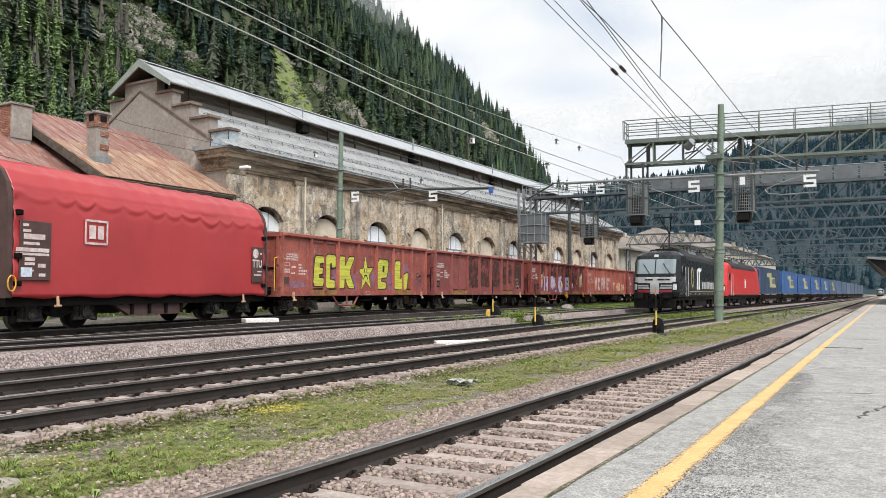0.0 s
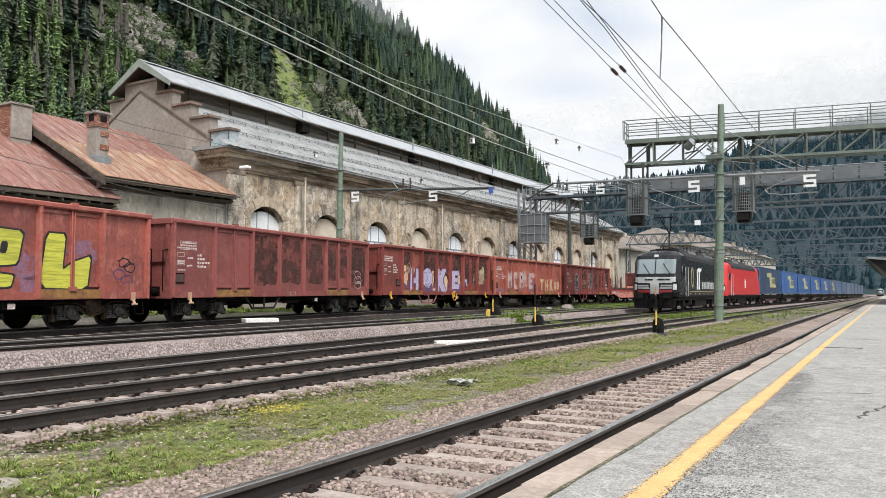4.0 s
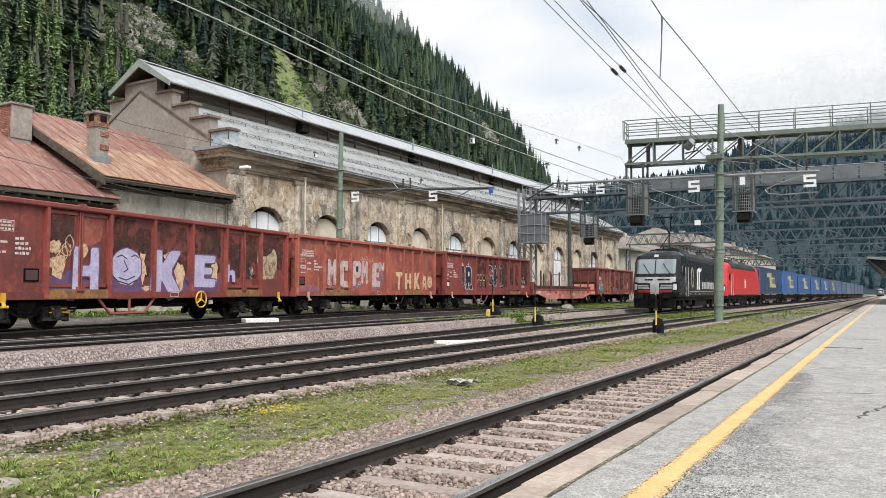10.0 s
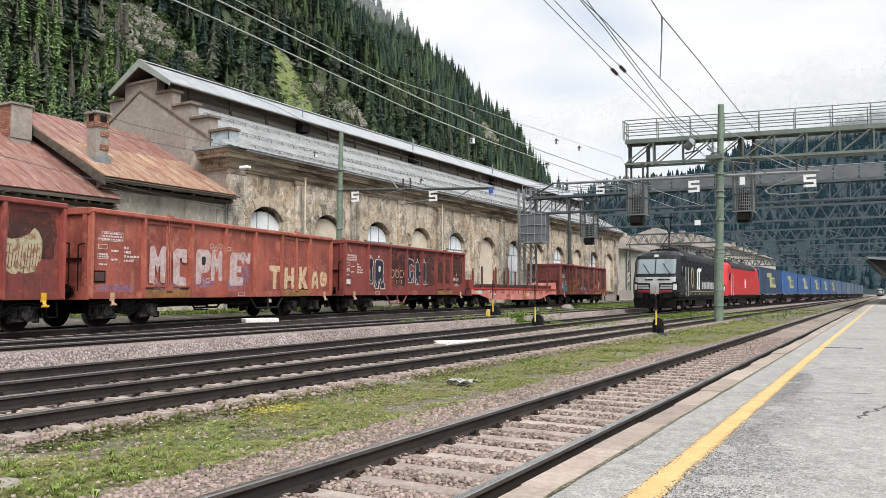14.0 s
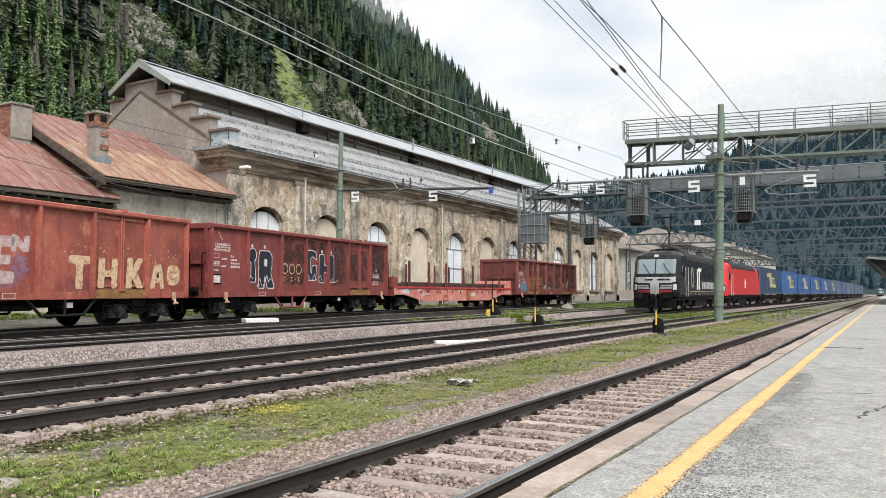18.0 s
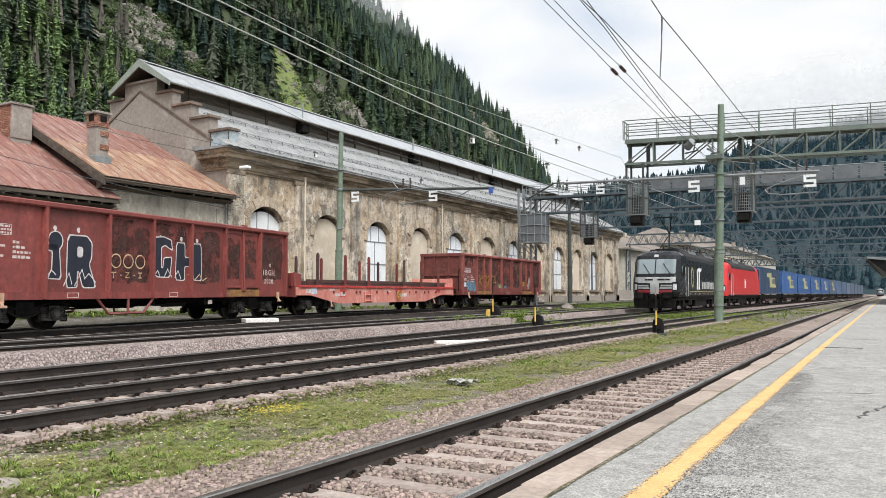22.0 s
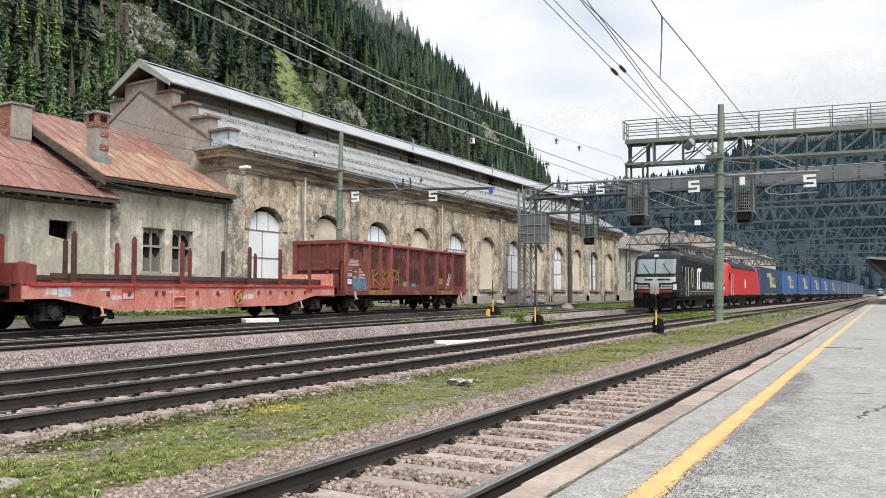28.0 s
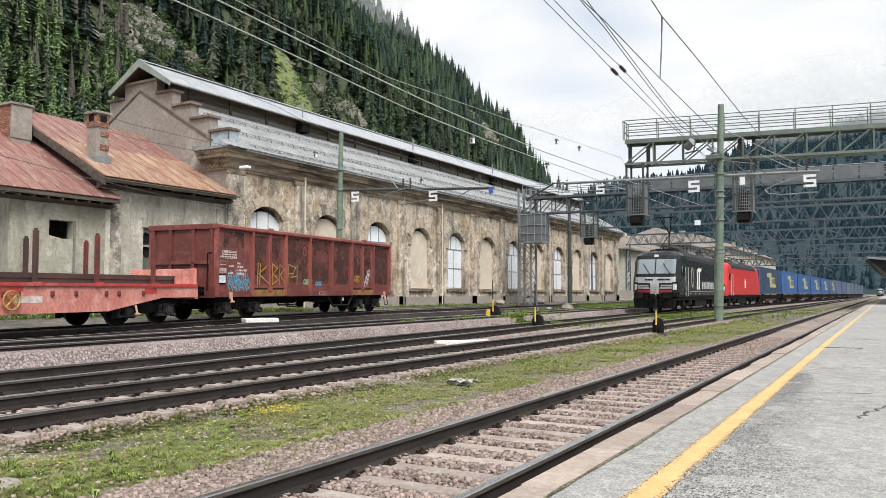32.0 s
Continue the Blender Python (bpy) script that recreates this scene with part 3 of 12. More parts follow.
def build_tracks():
    for key, (centre, top) in TRACKS.items():
        tr = thing("track_" + key, Matrix(), {"near": "straight track with concrete sleepers beside the platform", "freight": "track under the freight train by the old shed"}.get(key, "yard track with dark steel rails on ballast"), "track", kind="structure")
        ys = [-40, -10] + list(range(0, 100, 5)) + list(range(100, 420, 10))
        for off in (-0.7525, 0.7525):
            part("rail", rail_bm(centre, top, off, ys if key != "freight" else list(range(-120, 80, 4)) + list(range(80, 420, 20))), [M["rail"], M["rail_top"], M["rail_head"]], tr)
        step, last = {"near": (0.555, 75), "second": (0.6, 60), "third": (0.6, 60), "fourth": (0.6, 60), "freight": (0.62, 60)}[key]
        y, i = 2.6 - 15 * 0.555 if key == "near" else 3.0 - 8 * step, 0
        while y < last:
            x = centre(y)
            s = obj("sleeper", SLEEPER, None, tr)
            lift = freight_z(y) if key == "freight" else top
            s.matrix_world = pose(x + random.uniform(-0.015, 0.015), y, lift - 0.172, 0, 0, random.uniform(-0.4, 0.4) + (0 if key in ("near", "second") else 3.15))
            if 0 < y < (34 if key == "near" else 24):
                for off in (-0.7525, 0.7525):
                    c = obj("rail_clip", CLIP, None, tr)
                    c.matrix_world = pose(x + off, y, lift - 0.172) @ Matrix.Diagonal((0.95, 0.72, 0.72, 1.0))
            y += step + (0.0 if y < 40 else 0.0)


build_tracks()


# ---- platform ----
def build_platform():
    p = thing("platform", Matrix(), "low station platform with patched grey asphalt", "platform", kind="structure")
    ys = [-30, 0, 10, 20, 40, 60, 90, 130, 200, 420]
    bm = bmesh.new()
    rows = [[bm.verts.new(q) for q in ((edge_x(y) + 0.285, y, -0.4), (edge_x(y) + 0.285, y, PLAT_Z - 0.006), (-1.0, y, PLAT_Z), (9.0, y, PLAT_Z + 0.02), (9.0, y, -0.4))] for y in ys]
    for a, b in zip(rows, rows[1:]):
        for i in range(4):
            bm.faces.new((a[i], b[i], b[i + 1], a[i + 1]))
    bmesh.ops.recalc_face_normals(bm, faces=bm.faces[:])
    part("platform_surface", bm, M["asphalt"], p)
    # the yellow line, a little uneven at its edges
    bm = bmesh.new()
    rng = random.Random(4)
    prev = None
    # the paint ends in grains: many short ragged teeth along both edges
    y = -4.0
    while y < 200:
        fine = y < 14
        rag = 0.016 if fine else 0.008
        w0 = edge_x(y) + 0.645 + rag * rng.uniform(-1, 1) * rng.random()
        w1 = edge_x(y) + 0.795 - 0.035 * min(1.0, max(0.0, (y - 7.0) / 14.0)) + rag * rng.uniform(-1, 1) * rng.random() + 0.02 * noise.noise(Vector((0, y * 1.3, 0)))
        cur = (bm.verts.new((w0, y, PLAT_Z + 0.003)), bm.verts.new((w1, y, PLAT_Z + 0.003)))
        if prev:
            bm.faces.new((prev[0], prev[1], cur[1], cur[0]))
        prev = cur
        y += 0.014 if fine else 0.2 if y < 30 else 3
    part("yellow_line", bm, M["yellow"], p, "worn yellow safety line")
    for key, count, inside in (("yellow", 3600, False), ("asphalt", 1600, True)):
        V, F = [], []
        for k in range(count):
            y = 1.0 + 13 * rng.random() ** 1.5
            left = rng.random() < 0.5
            d = abs(rng.gauss(0, 0.014 if not inside else 0.012))
            rim = edge_x(y) + (0.645 if left else 0.79 - 0.035 * min(1.0, max(0.0, (y - 7.0) / 14.0)))
            cx = rim + d * (-1 if left != inside else 1)
            r, a = rng.uniform(0.003, 0.009), rng.uniform(0, 6.28)
            n = len(V)
            V += [(cx + r * math.cos(a + q * 2.094), y + 1.3 * r * math.sin(a + q * 2.094), PLAT_Z + (0.0042 if inside else 0.0026) + 0.0004 * (k % 3)) for q in range(3)]
            F.append((n, n + 1, n + 2))
        me = bpy.data.meshes.new("paint_grains")
        me.from_pydata(V, [], F)
        tagged(part("paint_grains", me, M[key], p), kind="stuff")
    # edge stones
    meshes = []
    for k in range(3):
        bm = boxes((0.035, 0.272 if k else 0.276, 0.0, 1.195 + 0.008 * k, -0.62, 0.0), bevel=0.01)
        me = bpy.data.meshes.new("edge_stone")
        bm.to_mesh(me)
        bm.free()
        me.materials.append(M["slab"])
        meshes.append(me)
    y, i = 0.4 - 8 * 1.225, 0
    while y < 110:
        s = obj("edge_stone", meshes[i % 3], None, p)
        s.matrix_world = pose(edge_x(y) + rng.uniform(-0.014, 0.014), y, PLAT_Z + rng.uniform(-0.012, 0.012), 0, 0, 0.55 + rng.uniform(-0.3, 0.3))
        y += 1.225
        i += 1
    long_edge = boxes((0, 0.23, 0, 300, -0.62, 0.0))
    o = part("edge_stone", long_edge, M["slab"], p)
    o.matrix_world = pose(edge_x(111), 111, PLAT_Z, 0, 0, 0.6)
    # cracks and a patch of newer asphalt
    def strip(pts, w, z=0.002):
        bm = bmesh.new()
        prev = None
        for i, (x, y) in enumerate(pts):
            q = pts[min(i + 1, len(pts) - 1)], pts[max(i - 1, 0)]
            d = (Vector(q[0]) - Vector(q[1])).normalized()
            nx, ny = -d.y * w, d.x * w
            k = rng.uniform(0.5, 1.5)
            cur = (bm.verts.new((x - nx * k, y - ny * k, PLAT_Z + z)), bm.verts.new((x + nx * k, y + ny * k, PLAT_Z + z)))
            if prev:
                bm.faces.new((prev[0], prev[1], cur[1], cur[0]))
            prev = cur
        bmesh.ops.recalc_face_normals(bm, faces=bm.faces[:])
        return bm
    def wander(a, b, n, amp):
        out = []
        for i in range(n + 1):
            f = i / n
            out.append((a[0] + (b[0] - a[0]) * f + rng.uniform(-amp, amp), a[1] + (b[1] - a[1]) * f + rng.uniform(-amp, amp)))
        return out
    for a, b, w in (((-1.52, 8.9), (-0.2, 9.6), 0.012), ((-0.2, 9.6), (2.6, 11.6), 0.010), ((-1.27, 8.6), (-1.2, 11.0), 0.012), ((-0.35, 7.6), (0.0, 9.1), 0.016), ((-1.5, 15.2), (0.4, 16.2), 0.015), ((-1.0, 20.5), (3.0, 22.0), 0.02), ((-1.0, 12.4), (-0.2, 12.9), 0.02)):
        part("crack", strip(wander(a, b, 26, 0.03), w), M["tar"], p)
    # a darker, worn stretch of asphalt beside the line: dark grains that thin out towards its rim
    V, F = [], []
    k = 0
    while k < 30000:
        y = rng.uniform(1.5, 11.5)
        fade = min(1.0, (11.5 - y) / 5)
        reach = 0.16 + fade * (0.42 + 0.34 * noise.noise(Vector((3.1, y * 0.7, 0))))
        x = rng.random()
        k += 1
        if rng.random() < x ** 2.2 + 0.12 or noise.noise(Vector((x * 2, y * 2.2, 4))) > 0.35:
            continue
        cx, r, a = edge_x(y) + 0.79 + reach * x * 1.25, rng.uniform(0.004, 0.010), rng.uniform(0, 6.28)
        n = len(V)
        V += [(cx + r * math.cos(a + q * 1.5708) * rng.uniform(0.6, 1.1), y + r * math.sin(a + q * 1.5708) * rng.uniform(0.6, 1.1), PLAT_Z + 0.0015 + 0.0006 * (k % 3)) for q in range(4)]
        F.append((n, n + 1, n + 2, n + 3))
    me = bpy.data.meshes.new("asphalt_patch")
    me.from_pydata(V, [], F)
    tagged(part("asphalt_patch", me, M["asphalt_dark"], p, "darker worn asphalt along the line"), kind="stuff")
    part("drain_slot", boxes((-1.42, -0.62, 17.2, 17.32, PLAT_Z - 0.01, PLAT_Z + 0.004)), M["tar"], p, "dark drain slot across the platform")
    seam = strip([(edge_x(y) + 0.282 + rng.uniform(-0.006, 0.006), y) for y in [0.5 + 0.3 * i for i in range(150)]], 0.011)
    part("joint", seam, M["soil"], p, "dirty joint with a few weeds")


build_platform()

# ---- the old goods shed ----
SX = -29.5            # the long wall's face
Y0, Y1 = 28.86, 93.2  # its two ends
BAY0, PITCH, BAYS = 31.75, 5.28, 12
EAVE_Z, BASE_Z = 8.34, 0.45
GABLE_X = -36.3       # the gable's middle
RIDGE_X, RIDGE_Z = -35.85, 14.2
BACK_X = 2 * GABLE_X - SX


def arch_pts(y, w, z0, spring, rise, n=10):
    """The outline of an opening with a flat round head, anticlockwise from the foot."""
    r = (w * w / 4 + rise * rise) / (2 * rise)
    a = math.asin(w / 2 / r)
    pts = [(y - w / 2, z0), (y + w / 2, z0)]
    for i in range(n + 1):
        t = a - 2 * a * i / n
        pts.append((y + r * math.sin(t), spring + rise - r + r * math.cos(t)))
    return pts


def pierced_wall(x0, x1, y0, y1, z0, z1, holes):
    """A wall in the y-z plane from x0 to x1 thick, with openings through it given as outlines."""
    bm = bmesh.new()
    outer = [(y0, z0), (y1, z0), (y1, z1), (y0, z1)]
    loops = [outer] + holes
    edges = []
    for lp in loops:
        vs = [bm.verts.new((x0, a, b)) for a, b in lp]
        edges += [bm.edges.new((vs[i], vs[(i + 1) % len(vs)])) for i in range(len(vs))]
    bmesh.ops.triangle_fill(bm, use_beauty=True, use_dissolve=False, edges=edges, normal=(1, 0, 0))
    ext = bmesh.ops.extrude_face_region(bm, geom=bm.faces[:])
    bmesh.ops.translate(bm, verts=[v for v in ext["geom"] if isinstance(v, bmesh.types.BMVert)], vec=(x1 - x0, 0, 0))
    bmesh.ops.recalc_face_normals(bm, faces=bm.faces[:])
    return bm


def build_shed():
    shed = thing("goods_shed", Matrix(), "long derelict goods shed of stained ochre plaster with arched bays", "building")
    W, ZS, SPRING, RISE = 2.62, 1.75, 5.32, 0.74
    bays = [BAY0 + PITCH * i for i in range(BAYS)]
    holes = [arch_pts(y, W, ZS, SPRING, RISE) for y in bays]
    part("long_wall", pierced_wall(SX, SX - 0.75, Y0 + 0.3, Y1, BASE_Z - 0.6, EAVE_Z, holes), M["plaster"], shed)
    part("back_wall", boxes((BACK_X, BACK_X + 0.5, Y0 + 0.3, Y1, 0, EAVE_Z)), M["plaster_grey"], shed)
    part("plinth", boxes((SX, SX + 0.10, Y0, Y1, BASE_Z - 0.6, 1.15)), M["plaster_grey"], shed, "grey rendered plinth")
    for i, y in enumerate(bays):
        # voussoirs: a ring of cut stones proud of the wall
        if i < 12:
            r0 = (W * W / 4 + RISE * RISE) / (2 * RISE)
            a0 = math.asin(W / 2 / r0) * 1.0
            nst = 9
            for k in range(nst):
                t0, t1 = -a0 + 2 * a0 * k / nst, -a0 + 2 * a0 * (k + 1) / nst - 0.012
                cz = SPRING + RISE - r0
                long = random.uniform(0.42, 0.66)
                pts = [(y + r * math.sin(t), cz + r * math.cos(t)) for r, t in ((r0 + 0.02, t0), (r0 + long, t0), (r0 + long, t1), (r0 + 0.02, t1))]
                part("arch_stone", outline(pts, "x", SX - 0.02, SX + random.uniform(0.03, 0.085)), M["stone_trim"] if i % 3 != 1 else M["plaster_light"], shed)
        for s in (-1, 1):
            part("impost", boxes((SX - 0.02, SX + 0.10, y + s * (W / 2 + 0.15) - 0.17, y + s * (W / 2 + 0.15) + 0.17, SPRING - 0.55, SPRING + 0.02), bevel=0.02), M["stone_trim"], shed)
        part("window_sill", boxes((SX - 0.05, SX + 0.16, y - W / 2 - 0.25, y + W / 2 + 0.25, ZS - 0.24, ZS - 0.02), bevel=0.02), M["cornice"], shed, "dark stained stone sill")
        # black plate gives the deep reveal its shade by colour
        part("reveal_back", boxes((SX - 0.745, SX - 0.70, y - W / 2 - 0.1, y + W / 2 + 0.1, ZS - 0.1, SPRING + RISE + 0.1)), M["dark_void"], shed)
        if i % 2 == 0:
            # tall white glazed door: frame, panes
            win = part("arched_window", outline(arch_pts(y, W + 0.04, ZS, SPRING - 0.12, RISE - 0.12), "x", SX - 0.38, SX - 0.30), M["door_white"] if i == 0 else M["pane_white"], shed, "tall white arched panel with thin glazing bars")
            bars = []
            for yy in (y - W / 6, y + W / 6):
                bars.append((SX - 0.30, SX - 0.27, yy - 0.018, yy + 0.018, SPRING - 0.55, SPRING + RISE * 0.6))
            bars.append((SX - 0.30, SX - 0.27, y - 0.02, y + 0.02, ZS, SPRING - 0.55))
            for zz in (ZS + 0.04, 3.3, SPRING - 0.55):
                bars.append((SX - 0.295, SX - 0.265, y - W / 2, y + W / 2, zz - 0.025, zz + 0.025))
            for d in bars:
                part("glazing_bar", boxes(d), M["steel_grey"], win)
        else:
            part("niche_panel", outline(arch_pts(y, W + 0.04, ZS, SPRING - 0.1, RISE - 0.10), "x", SX - 0.38, SX - 0.26), M["infill"], shed, "smooth cream panel that closes the arch")
    # pilasters between the bays, with a long rusticated one at the corner
    for i in range(BAYS + 1):
        y = bays[0] - PITCH / 2 + PITCH * i if i else Y0 + 0.45
        w = 0.42 if i not in (0, BAYS) else 0.55
        y = min(y, Y1 - 0.3)
        part("pilaster", boxes((SX, SX + 0.20, y - w, y + w, BASE_Z - 0.5, EAVE_Z - 0.85), bevel=0.02), M["plaster_light"] if i % 2 == 0 else M["plaster"], shed, "worn pilaster of crumbling plaster")
        part("pilaster_cap", boxes((SX, SX + 0.22, y - w - 0.08, y + w + 0.08, EAVE_Z - 0.85, EAVE_Z - 0.6), bevel=0.03), M["cornice"], shed)
        part("pilaster_base", boxes((SX, SX + 0.2, y - w - 0.06, y + w + 0.06, BASE_Z - 0.5, 1.2), bevel=0.02), M["plaster_grey"], shed)
    for k, y in enumerate([34.7, 45.1, 50.35, 60.6, 71.2, 76.5, 87.0]):
        part("downpipe", rods([((SX + 0.2, y, BASE_Z), (SX + 0.2, y, EAVE_Z - 0.3))], 0.06, 7), M["infill"] if k % 2 == 0 else M["plaster_light"], shed, "pale downpipe")
    # cornice in steps
    prof = [(SX - 0.02, EAVE_Z - 0.62), (SX + 0.10, EAVE_Z - 0.62), (SX + 0.10, EAVE_Z - 0.50), (SX + 0.17, EAVE_Z - 0.50), (SX + 0.17, EAVE_Z - 0.30), (SX + 0.30, EAVE_Z - 0.16), (SX + 0.30, EAVE_Z - 0.08), (SX + 0.52, EAVE_Z - 0.04),
            (SX + 0.52, EAVE_Z + 0.14), (SX + 0.60, EAVE_Z + 0.18), (SX + 0.66, EAVE_Z + 0.34), (SX - 0.02, EAVE_Z + 0.36)]
    bm = bmesh.new()
    rings = []
    for k in range(3):
        rings.append([bm.verts.new(((SX + o, Y1 + 0.5, z), (SX + o, Y0 - o, z), (SX - 1.7, Y0 - o, z))[k]) for o, z in ((x - SX, z) for x, z in prof)])
    for a, b in zip(rings, rings[1:]):
        for i in range(len(prof)):
            bm.faces.new((a[i], a[(i + 1) % len(prof)], b[(i + 1) % len(prof)], b[i]))
    bm.faces.new(rings[0])
    bm.faces.new(rings[-1])
    bmesh.ops.recalc_face_normals(bm, faces=bm.faces[:])
    part("cornice", bm, M["cornice"], shed, "heavy stained cornice under the eaves")
    # lower roof: fibre tiles in courses
    lx, lz, tx, tz = SX + 0.80, EAVE_Z + 0.42, -33.95, 11.85
    part("lower_roof", outline([(lx, lz - 0.1), (lx, lz), (tx, tz), (tx, tz - 0.1)], "y", Y0 + 0.56, Y1 + 0.6), M["tile_roof"], shed, "low grey tiled roof slope")
    part("back_roof", outline([(2 * GABLE_X - lx, lz - 0.1), (2 * GABLE_X - lx, lz), (2 * RIDGE_X - tx, tz), (2 * RIDGE_X - tx, tz - 0.1)], "y", Y0 + 0.3, Y1 + 0.6), M["tile_roof"], shed)
    slope = math.atan2(tz - lz, lx - tx)
    rows = 8
    ln = math.hypot(tz - lz, lx - tx) / rows
    bm = bmesh.new()
    wd = 0.5
    extrude_outline(bm, [(-wd / 2, 0.0), (wd / 2, 0.0), (wd / 2, 0.02), (wd * 0.25, 0.055), (0, 0.06), (-wd * 0.25, 0.03), (-wd / 2, 0.02)], "x", -0.03, ln + 0.05)
    bmesh.ops.recalc_face_normals(bm, faces=bm.faces[:])
    tile = bpy.data.meshes.new("roof_tile")
    bm.to_mesh(tile)
    bm.free()
    tile.materials.append(M["tile_roof"])
    tv = np.array([v.co[:] for v in tile.vertices])
    ncol = int((Y1 - Y0 + 0.9) / wd)
    vs_all, fs_all, base = [], [], 0
    polys = [tuple(p.vertices) for p in tile.polygons]
    for r in range(rows):
        for c in range(-1, ncol):
            f = r * ln
            if r > 0 and c < 2:
                continue
            m = Matrix.Translation((lx - math.cos(slope) * f, Y0 - 0.1 + c * wd, lz + math.sin(slope) * f + 0.005 + random.uniform(0, 0.012))) @ Matrix.Rotation(slope, 4, "Y") @ Matrix.Rotation(math.pi, 4, "Z")
            if r < 2 and c < 60 or r == 2 and c < 40:
                o = obj("roof_tile", tile, None, shed)
                o.matrix_world = m
            else:
                vs_all += [tuple(m @ Vector(v)) for v in tv]
                fs_all += [tuple(i + base for i in p) for p in polys]
                base += len(tv)
    me = bpy.data.meshes.new("roof_tiles")
    me.from_pydata(vs_all, [], fs_all)
    o = part("roof_tiles", me, M["tile_roof"], shed)
    tagged(o, kind="stuff")
    # three rows of snow guards: a low mesh at the eaves and two bent rails higher up
    for f, hoop in ((0.05, 0.16), (0.34, 0.22), (0.72, 0.20)):
        gx, gz = lx - math.cos(slope) * f * rows * ln, lz + math.sin(slope) * f * rows * ln + 0.05
        bars = [((gx, Y0 + 1.2, gz + hoop), (gx, Y1 - 0.3, gz + hoop)), ((gx + 0.05, Y0 + 1.2, gz + hoop * 0.45), (gx + 0.05, Y1 - 0.3, gz + hoop * 0.45))]
        guard = part("snow_guard", rods(bars, 0.016, 5), M["steel_grey"], shed, "snow guard of bent rods along the tiles")
        arc = [(0.12, -0.02), (0.07, hoop * 0.75), (0.0, hoop), (-0.14, hoop + 0.03), (-0.34, 0.13)]
        bracket = shared("guard_bracket_%d" % (f * 100), lambda: rods([((a[0], 0, a[1]), (b[0], 0, b[1])) for a, b in zip(arc, arc[1:])], 0.02, 5), M["steel_dark"])
        for i in range(66):
            o = obj("guard_bracket", bracket, None, guard)
            o.matrix_world = pose(gx, Y0 + 1.3 + i * 0.95, gz)
    # lantern: clerestory wall, posts, vents and the upper roof
    cx = tx - 0.25
    # dark timber colour gives this wall the shade of the eaves
    part("clerestory_wall", boxes((cx - 0.2, cx, Y0 + 0.3, Y1, tz - 0.4, 13.0)), M["dark_wood"], shed, "weathered clerestory boarding darkened for the shade under the eaves")
    part("clerestory_wall", boxes((2 * RIDGE_X - cx, 2 * RIDGE_X - cx + 0.2, Y0 + 0.3, Y1, tz - 0.4, 13.0)), M["grey_wood"], shed)
    for i in range(21):
        y = Y0 + 1.6 + i * 3.1
        part("clerestory_post", boxes((cx, cx + 0.09, y - 0.09, y + 0.09, tz, 12.98)), M["dark_wood"], shed)
        if i < 20:
            part("clerestory_shutter", boxes((cx, cx + 0.03, y + 0.12, y + 2.98, tz + 0.02, tz + 0.42)), M["grey_wood"], shed)
    for y in (39.8, 53.5, 68.0):
        part("vent_box", boxes((cx, cx + 0.65, y - 0.35, y + 0.35, 12.0, 12.55), bevel=0.04), M["dark_void"], shed, "dark ventilator under the eaves")
        part("vent_pipe", rods([((cx + 0.3, y, 12.1), (cx + 0.3, y, 14.0))], 0.05, 6), M["steel_grey"], shed)
    # upper roof of corrugated sheets, each a piece
    ex, ez, rx, rz = -33.42, 12.72, RIDGE_X, RIDGE_Z
    sl = math.atan2(rz - ez, ex - rx)
    length = math.hypot(rz - ez, ex - rx)
    bm = bmesh.new()
    n = 12
    wv = 1.05
    top = [(-wv / 2 + wv * i / n, 0.035 * (1 if i % 2 else -1)) for i in range(n + 1)]
    pts = top + [(a, b - 0.02) for a, b in top[::-1]]
    extrude_outline(bm, pts, "x", 0, length)
    bmesh.ops.recalc_face_normals(bm, faces=bm.faces[:])
    sheet = bpy.data.meshes.new("roof_sheet")
    bm.to_mesh(sheet)
    bm.free()
    sheet.materials.append(M["tin_roof"])
    y = Y0 - 0.42
    while y < Y1 + 0.4:
        for s in (1, -1):
            o = obj("roof_sheet", sheet, None, shed)
            if s == 1:
                o.matrix_world = Matrix.Translation((ex, y + 0.5, ez)) @ Matrix.Rotation(sl, 4, "Y") @ Matrix.Rotation(math.pi, 4, "Z")
            else:
                o.matrix_world = Matrix.Translation((2 * rx - ex, y + 0.5, ez)) @ Matrix.Rotation(-sl, 4, "Y")
        y += 1.0
    part("ridge_cap", outline([(rx - 0.3, rz - 0.06), (rx, rz + 0.10), (rx + 0.3, rz - 0.06), (rx, rz + 0.06)], "y", Y0 - 0.48, Y1 + 0.5), M["tin_roof"], shed)
    for s in (1, -1):
        bm = bmesh.new()
        a, b = (rx + s * (ex - rx + 0.05), ez + 0.05), (rx, rz + 0.10)
        extrude_outline(bm, [a, (a[0], a[1] - 0.28), (b[0], b[1] - 0.46), b], "y", Y0 - 0.54, Y0 - 0.45)
        bmesh.ops.recalc_face_normals(bm, faces=bm.faces[:])
        part("barge_board", bm, M["barge"], shed, "grey-green painted barge board")
        part("soffit", outline([(a[0], a[1] - 0.12), (a[0], a[1] - 0.16), (b[0], b[1] - 0.22), (b[0], b[1] - 0.18)], "y", Y0 - 0.45, Y1), M["dark_wood"], shed)
    # the gable end: a body, a stepped parapet and a recessed field
    G0, G1 = Y0, Y0 + 0.55
    STEPS = ((-34.98, 13.22), (-33.70, 12.44), (-32.28, 11.58), (-30.84, 10.71), (-29.42, 9.88))
    half, low = [], 9.0
    for x, z in STEPS[::-1]:
        half += [(x, low), (x, z - 0.15)]
        low = z - 0.15
